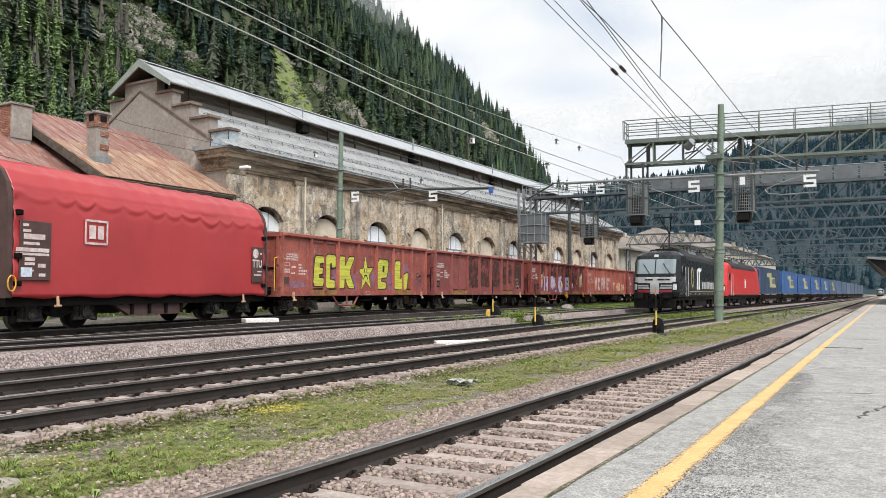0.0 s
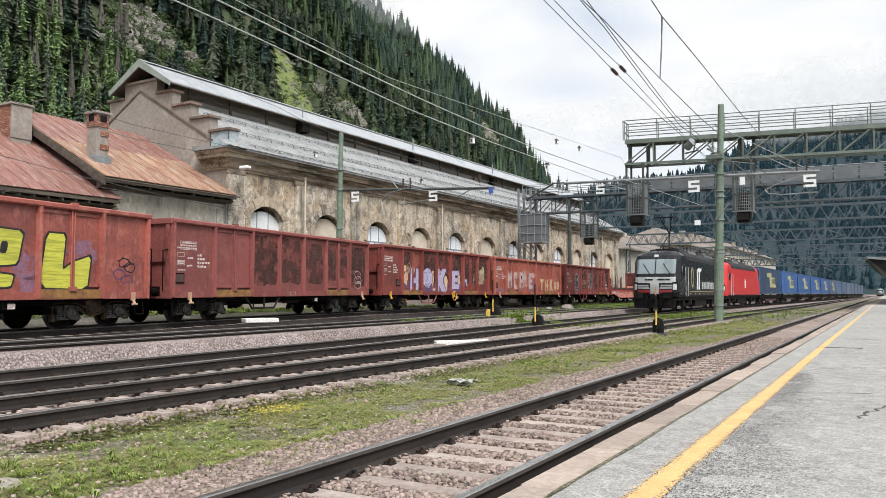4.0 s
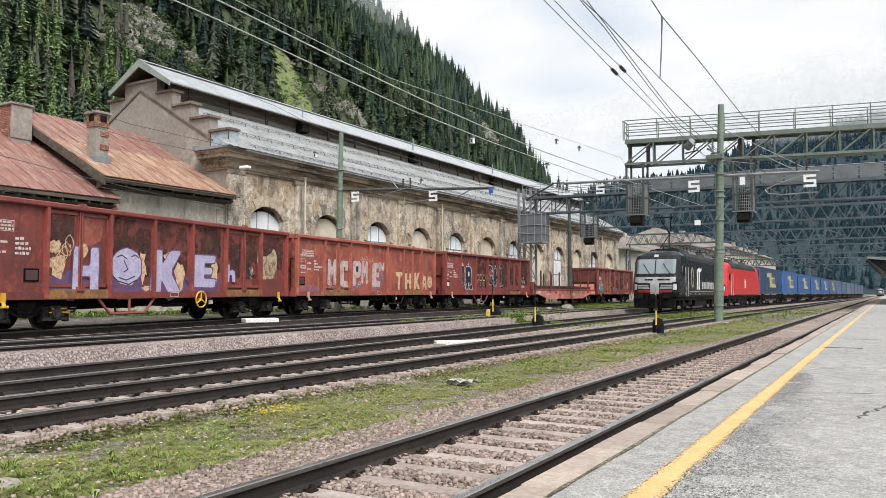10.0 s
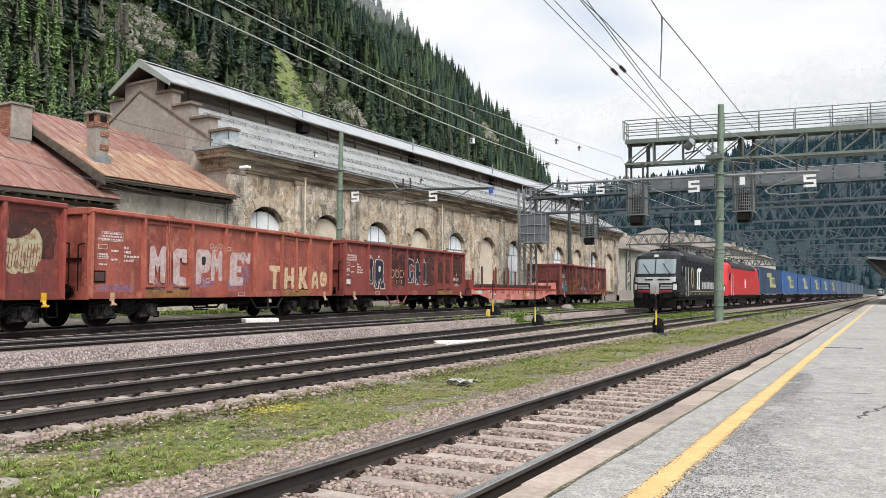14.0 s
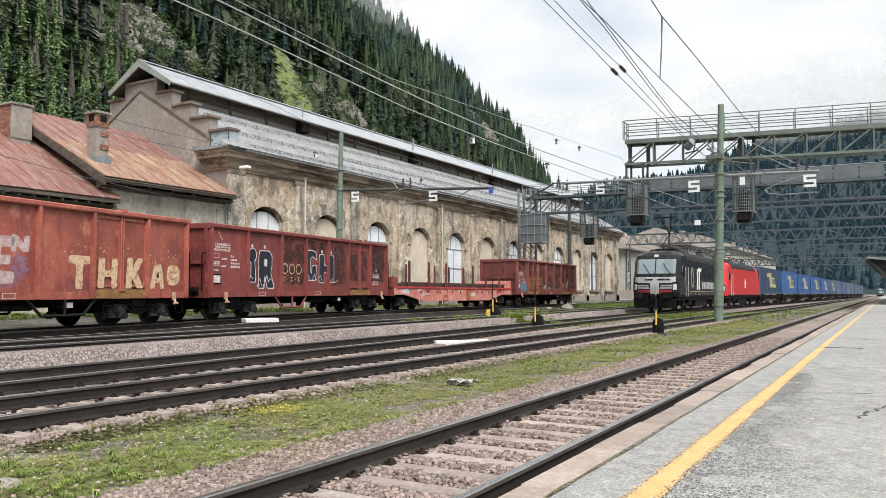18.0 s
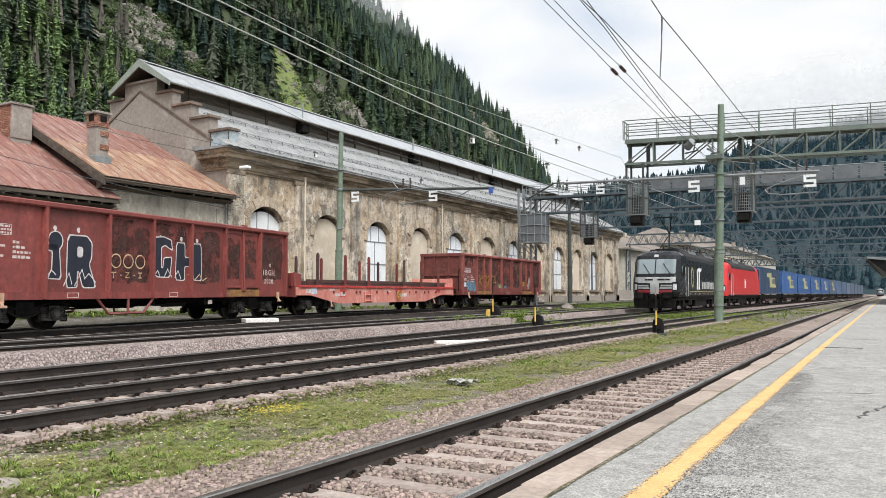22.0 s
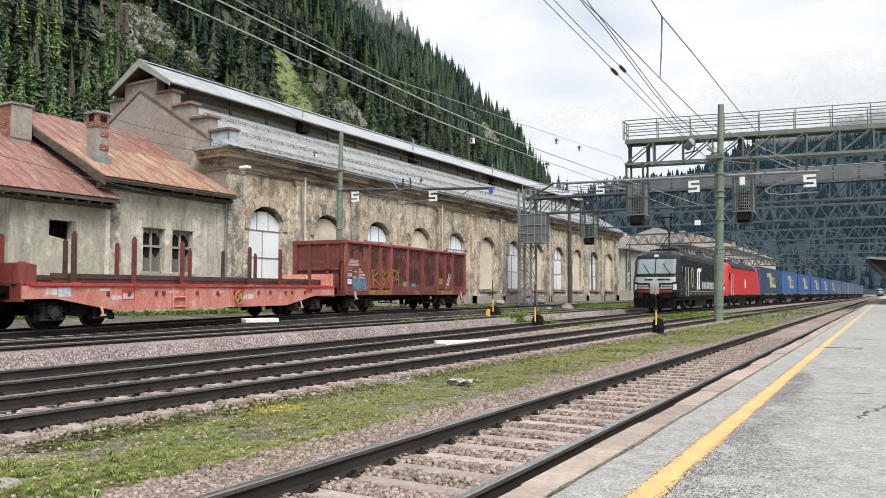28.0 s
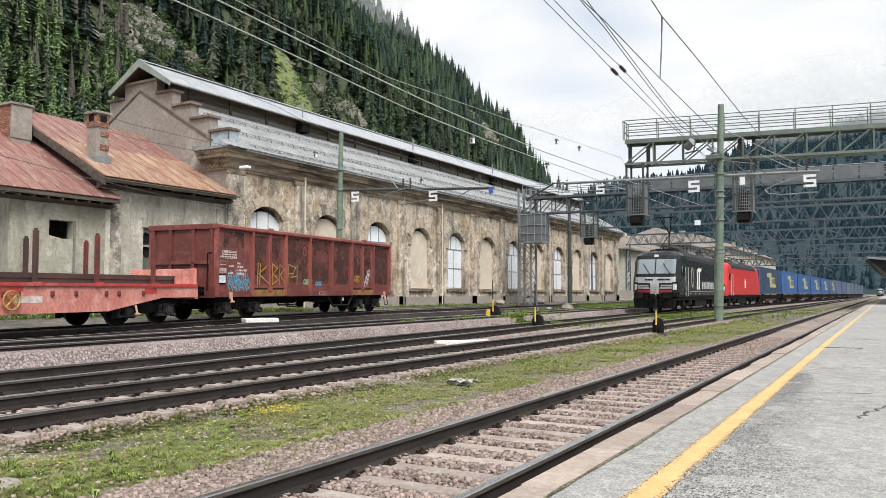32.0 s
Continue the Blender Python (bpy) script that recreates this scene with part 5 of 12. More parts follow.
TM = {
    "tarp": mat("red_tarpaulin", (0.40, 0.036, 0.040), 0.40, (0.36, 0.032, 0.036), scale=0.5, fine=4, bump=0.05, bump_scale=2.0, gloss=0.6, grain=0.2),
    "board": mat("brown_number_board", (0.085, 0.045, 0.04), 0.6, scale=2, fine=15, bump=0.05),
    # under, bogie and wheel: grime colours blackened further for underside shade
    "under": mat("brake_dust_and_shade_black", (0.0055, 0.005, 0.00475), 0.85, (0.009, 0.007, 0.006), (0.0175, 0.012, 0.009), scale=2.5, fine=18, bump=0.2, spread3=(0.58, 0.7), gloss=0.08),
    "bogie": mat("grimy_shaded_bogie_steel", (0.018, 0.0162, 0.0156), 0.7, (0.0084, 0.0078, 0.0072), (0.033, 0.027, 0.0228), scale=4, fine=25, bump=0.2, gloss=0.12),
    "bogie_rusty": mat("rust_brown_bogie_steel", (0.060, 0.036, 0.024), 0.75, (0.022, 0.017, 0.014), (0.11, 0.062, 0.032), scale=3, fine=25, bump=0.2, gloss=0.15),
    "axle": mat("oily_grey_axle_box", (0.062, 0.058, 0.055), 0.5, (0.0196, 0.0175, 0.0161), (0.084, 0.077, 0.07), scale=5, fine=30, bump=0.15, spread3=(0.60, 0.74), gloss=0.2),
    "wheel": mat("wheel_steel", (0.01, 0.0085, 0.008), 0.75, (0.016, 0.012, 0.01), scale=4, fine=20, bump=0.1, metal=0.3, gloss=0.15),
    "tread": mat("wheel_tread", (0.16, 0.155, 0.15), 0.4, scale=3, bump=0.0, metal=0.8),
    "w1": paint("oxide_red_faded", (0.305, 0.0806, 0.0598), (0.215, 0.0611, 0.0494), (0.39, 0.143, 0.111)),
    "w2": paint("oxide_red_brown", (0.225, 0.064, 0.057), (0.185, 0.054, 0.048), (0.26, 0.092, 0.078), wear=0.7),
    "w3": paint("oxide_red_dark", (0.195, 0.044, 0.037), (0.13, 0.036, 0.030), (0.29, 0.062, 0.040)),
    "w4": paint("orange_rust_red", (0.33, 0.088, 0.060), (0.22, 0.055, 0.042), (0.40, 0.145, 0.090)),
    "w5": paint("dark_oxide_red", (0.20, 0.047, 0.040), (0.155, 0.038, 0.033), (0.26, 0.062, 0.05), wear=0.8),
    "w7": paint("oxide_red_stained", (0.175, 0.047, 0.040), (0.13, 0.037, 0.031), (0.25, 0.085, 0.065)),
    # rib paint: less rusted, and lightened for the sky light it catches
    "w1_rib": paint("oxide_red_ribs_faded", (0.36, 0.10, 0.075), (0.28, 0.08, 0.062), (0.42, 0.16, 0.125), wear=0.45),
    "w2_rib": paint("oxide_red_ribs_brown", (0.255, 0.077, 0.068), (0.22, 0.065, 0.058), (0.30, 0.10, 0.082), wear=0.35),
    "w3_rib": paint("oxide_red_ribs_dark", (0.25, 0.052, 0.042), (0.19, 0.045, 0.038), (0.32, 0.085, 0.06), wear=0.45),
    "w4_rib": paint("orange_red_ribs", (0.37, 0.105, 0.072), (0.29, 0.078, 0.056), (0.44, 0.17, 0.11), wear=0.45),
    "w5_rib": paint("dark_red_ribs", (0.225, 0.054, 0.046), (0.185, 0.045, 0.039), (0.29, 0.072, 0.058), wear=0.45),
    "w7_rib": paint("stained_red_ribs", (0.26, 0.072, 0.060), (0.19, 0.052, 0.044), (0.30, 0.105, 0.08), wear=0.45),
    "w6": paint("faded_salmon_red", (0.62, 0.25, 0.20), (0.54, 0.18, 0.145), (0.68, 0.36, 0.30), wear=0.45),
    "rail_red": paint("bright_red_edge", (0.52, 0.05, 0.045), (0.42, 0.045, 0.04), (0.45, 0.12, 0.1)),
    "rust": flaking("brown_rust_patch", (0.078, 0.033, 0.026), (0.046, 0.024, 0.020), (0.13, 0.042, 0.034)),
    "ochre": mat("ochre_rusty_sill", (0.30, 0.155, 0.045), 0.8, (0.20, 0.09, 0.04), (0.12, 0.05, 0.035), scale=2.5, fine=14, bump=0.15),
    "inside": mat("rusty_inner_wall", (0.14, 0.055, 0.042), 0.85, (0.09, 0.04, 0.032), scale=1.5, fine=10, bump=0.2),
    "mark": mat("chalky_white_stencil", (0.66, 0.576, 0.552), 0.7, (0.504, 0.384, 0.36), scale=6, fine=30, bump=0.02),
    "g_yellow": mat("spray_yellow_green", (0.56, 0.55, 0.07), 0.55, (0.37, 0.37, 0.05), scale=1.6, fine=14, bump=0.03, stretch=(1, 0.4, 9), spread=(0.46, 0.60)),
    "g_black": mat("spray_black", (0.018, 0.016, 0.018), 0.5, scale=4, bump=0.02),
    "g_lilac": mat("spray_lilac", (0.40, 0.35, 0.52), 0.55, (0.48, 0.44, 0.58), scale=3, fine=14, bump=0.03),
    "g_violet": mat("spray_violet", (0.10, 0.055, 0.14), 0.6, (0.15, 0.07, 0.13), scale=3, fine=14, bump=0.03),
    "g_white": mat("spray_white", (0.62, 0.60, 0.58), 0.55, (0.50, 0.46, 0.45), scale=4, fine=18, bump=0.03),
    "g_grey": mat("spray_faded_grey", (0.506, 0.414, 0.414), 0.65, (0.414, 0.253, 0.23), scale=5, fine=18, bump=0.03),
    "g_cream": mat("spray_faded_cream", (0.598, 0.437, 0.276), 0.65, (0.414, 0.196, 0.115), scale=6, fine=18, bump=0.03, spread=(0.5, 0.62)),
    "g_navy": mat("spray_navy", (0.016, 0.019, 0.034), 0.5, scale=4, bump=0.02),
    "g_blue": mat("spray_blue", (0.10, 0.36, 0.48), 0.6, (0.07, 0.25, 0.36), scale=5, bump=0.02),
    "g_amber": mat("spray_amber", (0.46, 0.28, 0.05), 0.6, (0.33, 0.18, 0.04), scale=5, bump=0.02),
    "g_sand": mat("flaked_sand_paint", (0.42, 0.37, 0.24), 0.8, (0.22, 0.13, 0.08), scale=5, fine=16, bump=0.1, spread=(0.5, 0.58)),
    "g_haze": mat("violet_overspray", (0.204, 0.102, 0.156), 0.65, (0.264, 0.144, 0.204), (0.252, 0.072, 0.0576), scale=1.8, fine=12, bump=0.03, spread=(0.42, 0.6), spread3=(0.5, 0.6)),
    "g_sage": mat("spray_pale_green", (0.30, 0.50, 0.30), 0.6, scale=4, bump=0.02),
    "hook": mat("yellow_hook_paint", (0.70, 0.40, 0.02), 0.5, (0.55, 0.30, 0.03), scale=6, bump=0.03),
    "pale_hook": mat("pale_hook_paint", (0.52, 0.36, 0.24), 0.6, (0.4, 0.22, 0.14), scale=6, bump=0.03),
    "white_label": mat("white_paper_label", (0.60, 0.66, 0.76), 0.6, scale=4, bump=0.01),
    "stake": mat("dark_red_stake", (0.20, 0.03, 0.025), 0.6, (0.12, 0.035, 0.03), (0.055, 0.03, 0.025), scale=1.6, fine=14, bump=0.1),
    "stake_brown": mat("brown_stake", (0.055, 0.03, 0.026), 0.7, (0.085, 0.04, 0.033), scale=1.6, fine=14, bump=0.1),
    "deck": mat("dark_deck_boards", (0.07, 0.055, 0.045), 0.85, (0.11, 0.085, 0.07), scale=2, fine=14, bump=0.2, piece=0.2),
}

def letters(txt, size, fat=0.0, squeeze=1.0, slant=0.0, thick=0.002):
    """The outline of a word in the built-in font as a flat mesh, reading along +y and up +z, facing +x."""
    cu = bpy.data.curves.new("word", "FONT")
    cu.body, cu.size, cu.extrude, cu.offset, cu.shear = txt, size, thick, fat, slant
    cu.resolution_u = 3
    tmp = bpy.data.objects.new("word", cu)
    scene.collection.objects.link(tmp)
    bpy.context.view_layer.update()
    me = bpy.data.meshes.new_from_object(tmp.evaluated_get(bpy.context.evaluated_depsgraph_get()))
    bpy.data.objects.remove(tmp)
    bpy.data.curves.remove(cu)
    me.materials.clear()
    me.transform(Matrix(((0, 0, 1, 0), (squeeze, 0, 0, 0), (0, 1, 0, 0), (0, 0, 0, 1))))
    return me


def patch_bm(pts, x, thick=0.003):
    """A flat patch from (y, z) points on a side wall."""
    return outline(pts, "x", x, x + thick)


def blob(y, z, w, h, rng, n=16, rag=0.25):
    return [(y + w / 2 * math.cos(a) * (1 + rng.uniform(-rag, rag)), z + h / 2 * math.sin(a) * (1 + rng.uniform(-rag, rag))) for a in (2 * math.pi * i / n for i in range(n))]


# bogie pieces
def side_frame_bm():
    """A pressed frame that dips between the axles, with its centre bolster end and brake block hangers."""
    bm = bmesh.new()
    top, low = [], []
    for i in range(17):
        y = -1.45 + 2.9 * i / 16
        dip = 0.5 + 0.5 * math.cos(math.pi * min(1.0, abs(y) / 0.85))
        top.append((y, 0.74 - 0.20 * dip - 0.14 * max(0.0, abs(y) - 1.1)))
        low.append((y, 0.60 - 0.24 * dip - 0.02 * max(0.0, abs(y) - 1.1)))
    extrude_outline(bm, top + low[::-1], "x", -0.05, 0.05)
    for i in range(16):
        for line, w in ((low, 0.02), (top, 0.02)):
            beam(bm, (0.07, *line[i]), (0.07, *line[i + 1]), 0.10, 0.035)
    box(bm, -0.05, 0.12, -0.28, 0.28, 0.46, 0.78)
    for y in (-0.52, 0.52, -1.36, 1.36):
        beam(bm, (0.02, y, 0.70), (0.02, y, 0.24), 0.05, 0.05)
        box(bm, -0.05, 0.08, y - 0.06, y + 0.06, 0.22, 0.42)
    bmesh.ops.recalc_face_normals(bm, faces=bm.faces[:])
    return bm


def axle_box_bm():
    bm = bmesh.new()
    box(bm, -0.06, 0.12, -0.17, 0.17, -0.16, 0.20)
    box(bm, -0.06, 0.12, -0.40, 0.40, -0.20, -0.13)
    rod(bm, (0.10, 0, 0), (0.19, 0, 0), 0.155, 14)
    rod(bm, (0.19, 0, 0), (0.215, 0, 0), 0.10, 12)
    for k in range(4):
        a = math.pi / 4 + k * math.pi / 2
        rod(bm, (0.185, 0.12 * math.cos(a), 0.12 * math.sin(a)), (0.205, 0.12 * math.cos(a), 0.12 * math.sin(a)), 0.02, 6)
    bmesh.ops.recalc_face_normals(bm, faces=bm.faces[:])
    return bm


def lathe(profile, n, axis="x", tread=None, notch=None):
    """One closed turned body: (place along the axis, radius) swept round it; tread marks the steel running band."""
    bm = bmesh.new()
    rings = []
    for p, r in profile:
        ring = []
        for k in range(n):
            a = 2 * math.pi * k / n
            q = p - (math.copysign(0.014, p) if notch and k in (0, n // 2) and notch[0] < r < notch[1] else 0.0)
            ring.append(bm.verts.new((q, r * math.cos(a), r * math.sin(a)) if axis == "x" else (r * math.cos(a), r * math.sin(a), q)))
        rings.append(ring)
    for (a, b), (pa, pb) in zip(zip(rings, rings[1:]), zip(profile, profile[1:])):
        for k in range(n):
            f = bm.faces.new((a[k], a[(k + 1) % n], b[(k + 1) % n], b[k]))
            f.material_index = 1 if tread and min(pa[1], pb[1]) > tread else 0
    bm.faces.new(rings[0])
    bm.faces.new(rings[-1])
    bmesh.ops.recalc_face_normals(bm, faces=bm.faces[:])
    return bm


def spring_bm():
    prof = [(-0.14, 0.11), (-0.125, 0.11)]
    for k in range(5):
        z = -0.115 + k * 0.056
        prof += [(z, 0.07), (z + 0.012, 0.10), (z + 0.032, 0.10), (z + 0.044, 0.07)]
    return lathe(prof + [(0.175, 0.11), (0.21, 0.11)], 10, "z")


def wheelset_bm():
    half = [(0.66, 0.08), (0.69, 0.16), (0.715, 0.19), (0.725, 0.40), (0.722, 0.49), (0.75, 0.49), (0.762, 0.462), (0.85, 0.455), (0.858, 0.43), (0.84, 0.38), (0.815, 0.34), (0.80, 0.20), (0.84, 0.17), (0.88, 0.15), (0.88, 0.08), (1.0, 0.08)]
    return lathe([(-x, r) for x, r in half[::-1]] + half, 24, "x", 0.45, (0.19, 0.39))


ROLLING = []


def add_bogie(wagon, y, rolls=True, base=0.9, key="bogie"):
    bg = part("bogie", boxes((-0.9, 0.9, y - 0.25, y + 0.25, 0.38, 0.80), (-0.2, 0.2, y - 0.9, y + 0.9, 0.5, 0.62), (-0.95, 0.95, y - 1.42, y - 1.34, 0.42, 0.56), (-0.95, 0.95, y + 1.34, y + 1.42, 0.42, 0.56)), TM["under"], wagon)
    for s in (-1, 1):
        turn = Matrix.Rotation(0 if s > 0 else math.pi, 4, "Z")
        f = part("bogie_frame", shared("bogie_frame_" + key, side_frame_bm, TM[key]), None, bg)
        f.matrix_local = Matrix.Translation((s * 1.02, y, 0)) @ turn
        for d in (-base, base):
            ab = part("axle_box", shared("axle_box", axle_box_bm, TM["axle"]), None, bg)
            ab.matrix_local = Matrix.Translation((s * 1.06, y + d, 0.46)) @ turn
            for e in (-0.28, 0.28):
                sp = part("coil_spring", shared("coil_spring", spring_bm, TM["axle"]), None, bg)
                sp.matrix_local = Matrix.Translation((s * 1.09, y + d + e, 0.42))
    for d in (-base, base):
        w = part("wheelset", shared("wheelset", wheelset_bm, [TM["wheel"], TM["tread"]]), None, bg)
        w.location = (0, y + d, 0.46)
        if rolls:
            ROLLING.append(w)


def buffer_bm():
    bm = bmesh.new()
    rod(bm, (0, 0, 0), (0, 0.36, 0), 0.11, 10)
    rod(bm, (0, 0.34, 0), (0, 0.58, 0), 0.075, 10)
    rod(bm, (0, 0.57, 0), (0, 0.60, 0), 0.215, 14)
    box(bm, -0.16, 0.16, -0.03, 0.03, -0.16, 0.16)
    return bm


def add_ends(wagon, half, z=1.04):
    for e in (-1, 1):
        for s in (-1, 1):
            b = part("buffer", shared("buffer", buffer_bm, TM["under"]), None, wagon)
            b.matrix_local = Matrix.Translation((s * 0.875, e * half, z)) @ Matrix.Rotation(0 if e > 0 else math.pi, 4, "Z")
        bm = bmesh.new()
        y = e * half
        beam(bm, (0, y, z), (0, y + e * 0.38, z), 0.09, 0.16)
        for k in range(3):
            rod(bm, (0.0, y + e * (0.34 + 0.07 * k), z - 0.02 - 0.1 * k), (0.0, y + e * (0.40 + 0.07 * k), z - 0.13 - 0.1 * k), 0.03, 6)
        part("coupling", bm, TM["under"], wagon)
        hose = [(0.38, y + e * 0.05, z - 0.05), (0.42, y + e * 0.28, z - 0.25), (0.40, y + e * 0.40, z - 0.45), (0.30, y + e * 0.42, z - 0.32)]
        part("brake_hose", rods(list(zip(hose, hose[1:])), 0.03, 6), TM["under"], wagon)


RIBS = (0.0, 2.15, 3.30, 4.38, 6.22, 8.05, 9.90, 11.02, 12.08, 13.95)


def stencil(wagon, y, z, rng, parent=None):
    """Lines of small writing too faint to read: bars, with a grid of loads above and framed signs below."""
    x0, x1 = 1.405, 1.4075
    bars = []
    for r, (a, b) in enumerate(((0.22, 0.92), (0.18, 0.95), (0.0, 0.98))):      # the load grid
        d = a
        while d < b:
            wd = rng.uniform(0.045, 0.10)
            bars.append((d, min(d + wd, b), -0.085 * r, -0.085 * r + 0.05))
            d += wd + rng.uniform(0.018, 0.035)
    for r, n in enumerate((2, 3, 5, 4)):                                       # the number block
        d = 1.02
        for k in range(n):
            wd = rng.uniform(0.05, 0.13)
            bars.append((d, d + wd, -0.40 - 0.125 * r, -0.40 - 0.125 * r + rng.choice((0.06, 0.075))))
            d += wd + 0.03
    for (a, b, c) in ((0.52, 0.60, -0.50), (0.62, 0.80, -0.50), (0.50, 0.62, -0.76), (0.65, 0.76, -0.75)):
        bars.append((a, b, c, c + 0.055))
    for c in (-0.62, -0.68, -0.90):
        d = 0.04
        while d < 0.33:
            wd = rng.uniform(0.04, 0.09)
            bars.append((d, d + wd, c, c + 0.045))
            d += wd + 0.02
    for a, b, c, d in bars:
        part("stencil_bar", boxes((x0, x1, y + a, y + b, z + c, z + d)), TM["mark"], wagon)
    for a, b, c, d in ((0.02, 0.36, -0.44, -0.30), (0.0, 0.38, -0.72, -0.56), (0.14, 0.98, -0.20, 0.08)):
        t = 0.014
        part("stencil_frame", boxes((x0, x1, y + a, y + b, z + c, z + c + t), (x0, x1, y + a, y + b, z + d - t, z + d), (x0, x1, y + a, y + a + t, z + c + t, z + d - t), (x0, x1, y + b - t, y + b, z + c + t, z + d - t)), TM["mark"], wagon)


def gondola(name, u0, m, label, seed, sill=None, holder=True, doors=(1, 2, 6, 7), st=(0.28, 2.62), bogie="bogie"):
    """A four-axle open wagon: ribbed side walls with two pairs of doors a side."""
    rng = random.Random(seed)
    L = 13.95
    h = L / 2
    wg = thing(name, rail_pose(u0 + h), label, "wagon", "wagons of the freight train")
    paintwork, ribwork = TM[m], TM[m + "_rib"]
    ZB, ZT = 0.83, 3.42
    part("floor", boxes((-1.36, 1.36, -h + 0.1, h - 0.1, 1.12, 1.24)), TM["inside"], wg)
    # the two long inner sills are added to darken the underside
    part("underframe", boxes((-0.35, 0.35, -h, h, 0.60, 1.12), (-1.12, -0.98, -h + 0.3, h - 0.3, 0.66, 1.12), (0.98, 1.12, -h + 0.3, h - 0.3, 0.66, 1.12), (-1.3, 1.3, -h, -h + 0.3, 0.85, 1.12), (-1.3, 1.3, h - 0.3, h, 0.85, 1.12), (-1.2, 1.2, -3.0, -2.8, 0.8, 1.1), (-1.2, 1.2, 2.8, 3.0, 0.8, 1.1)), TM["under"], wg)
    for s in (-1, 1):
        part("sole_bar", boxes((min(s * 1.40, s * 1.455), max(s * 1.40, s * 1.455), -h, h, ZB, ZB + 0.20)), paintwork, wg)
        part("top_rim", outline([(s * 1.36, ZT - 0.16), (s * 1.50, ZT - 0.16), (s * 1.53, ZT - 0.12), (s * 1.53, ZT - 0.03), (s * 1.49, ZT), (s * 1.37, ZT)], "y", -h - 0.03, h + 0.03), ribwork, wg)
        for i in range(9):
            a, b = RIBS[i] - h, RIBS[i + 1] - h
            door = i in doors
            x0, x1 = (1.345, 1.385) if door else (1.36, 1.40)
            pn = part("door_leaf" if door else "side_panel", boxes((min(s * x0, s * x1), max(s * x0, s * x1), a, b, ZB + (0.32 if door else 0.2), ZT - 0.16)), paintwork, wg)
            if door:
                g = 0.07
                for d in ((a + 0.03, a + 0.03 + g, ZB + 0.34, ZT - 0.2), (b - 0.03 - g, b - 0.03, ZB + 0.34, ZT - 0.2), (a + 0.03, b - 0.03, ZB + 0.34, ZB + 0.42), (a + 0.03, b - 0.03, ZT - 0.28, ZT - 0.2)):
                    part("door_frame", boxes((min(s * 1.385, s * 1.425), max(s * 1.385, s * 1.425), *d)), ribwork, pn)
                if s > 0:
                    part("hinge", boxes((1.40, 1.47, (a + 0.01 if i in (1, 6) else b - 0.05), (a + 0.05 if i in (1, 6) else b - 0.01), 1.6, 1.72), (1.40, 1.47, (a + 0.01 if i in (1, 6) else b - 0.05), (a + 0.05 if i in (1, 6) else b - 0.01), 2.5, 2.62)), paintwork, pn)
        for i in range(10):
            y = RIBS[i] - h
            mid = i in (2, 7)
            if mid and i not in doors:
                continue
            if mid:
                bm = boxes((min(s * 1.40, s * 1.43), max(s * 1.40, s * 1.43), y - 0.05, y + 0.05, ZB + 0.3, ZT - 0.14))
                for d in (-0.045, 0.045):
                    rod(bm, (s * 1.45, y + d, ZB + 0.25), (s * 1.45, y + d, ZT - 0.02), 0.022, 6)
                box(bm, min(s * 1.40, s * 1.53), max(s * 1.40, s * 1.53), y - 0.1, y + 0.1, ZT - 0.05, ZT + 0.05)
                box(bm, min(s * 1.40, s * 1.50), max(s * 1.40, s * 1.50), y - 0.12, y + 0.12, ZB + 0.22, ZB + 0.34)
                part("door_lock", bm, ribwork, wg)
            else:
                y = min(max(y, -h + 0.05), h - 0.05)
                pts = [(s * 1.38, y - 0.062), (s * 1.515, y - 0.048), (s * 1.515, y + 0.048), (s * 1.38, y + 0.062)]
                part("rib", outline(pts, "z", ZB + 0.02, ZT - 0.14), ribwork, wg)
        if sill and s > 0:
            for a, b in ((2.15, 4.38), (9.90, 12.08))[0 if 1 in doors else 1:]:
                part("door_sill", boxes((1.44, 1.463, a - h, b - h, ZB + 0.02, ZB + 0.27)), TM[sill], wg, "ochre and rusty sill under the doors")
        part("inner_wall", boxes((min(s * 1.335, s * 1.345), max(s * 1.335, s * 1.345), -h + 0.06, h - 0.06, 1.24, ZT - 0.16)), TM["inside"], wg)
    for e in (-1, 1):
        y0, y1 = sorted((e * (h - 0.05), e * (h - 0.02)))
        part("end_wall", boxes((-1.38, 1.38, y0, y1, ZB + 0.1, ZT - 0.05)), paintwork, wg)
        y0, y1 = sorted((e * (h - 0.02), e * (h + 0.07)))
        part("end_rim", boxes((-1.46, 1.46, y0, y1, ZT - 0.2, ZT), bevel=0.02), paintwork, wg)
        part("end_beam", boxes((-1.38, 1.38, y0, y1, 2.0, 2.12)), paintwork, wg)
        part("headstock", boxes((-1.44, 1.44, y0, y1, ZB - 0.02, 1.2)), paintwork, wg)
        for x in (-1.3, -0.5, 0.5, 1.3):
            part("end_post", boxes((x - 0.06, x + 0.06, y0, y1, 1.2, ZT - 0.2)), paintwork, wg)
        rail = [(1.32, e * (h + 0.28), 1.05), (1.32, e * (h + 0.28), 2.35), (1.32, e * (h + 0.06), 2.4)]
        part("grab_rail", rods(list(zip(rail, rail[1:])), 0.02, 6), TM["hook"] if (seed == 1 and e < 0) else TM["under"], wg)
        part("footstep", rods([((1.35, e * (h - 0.15), ZB), (1.38, e * (h - 0.1), 0.35)), ((1.35, e * (h - 0.5), ZB), (1.38, e * (h - 0.45), 0.35)), ((1.38, e * (h - 0.1), 0.35), (1.38, e * (h - 0.45), 0.35))], 0.022, 5), TM["under"], wg)
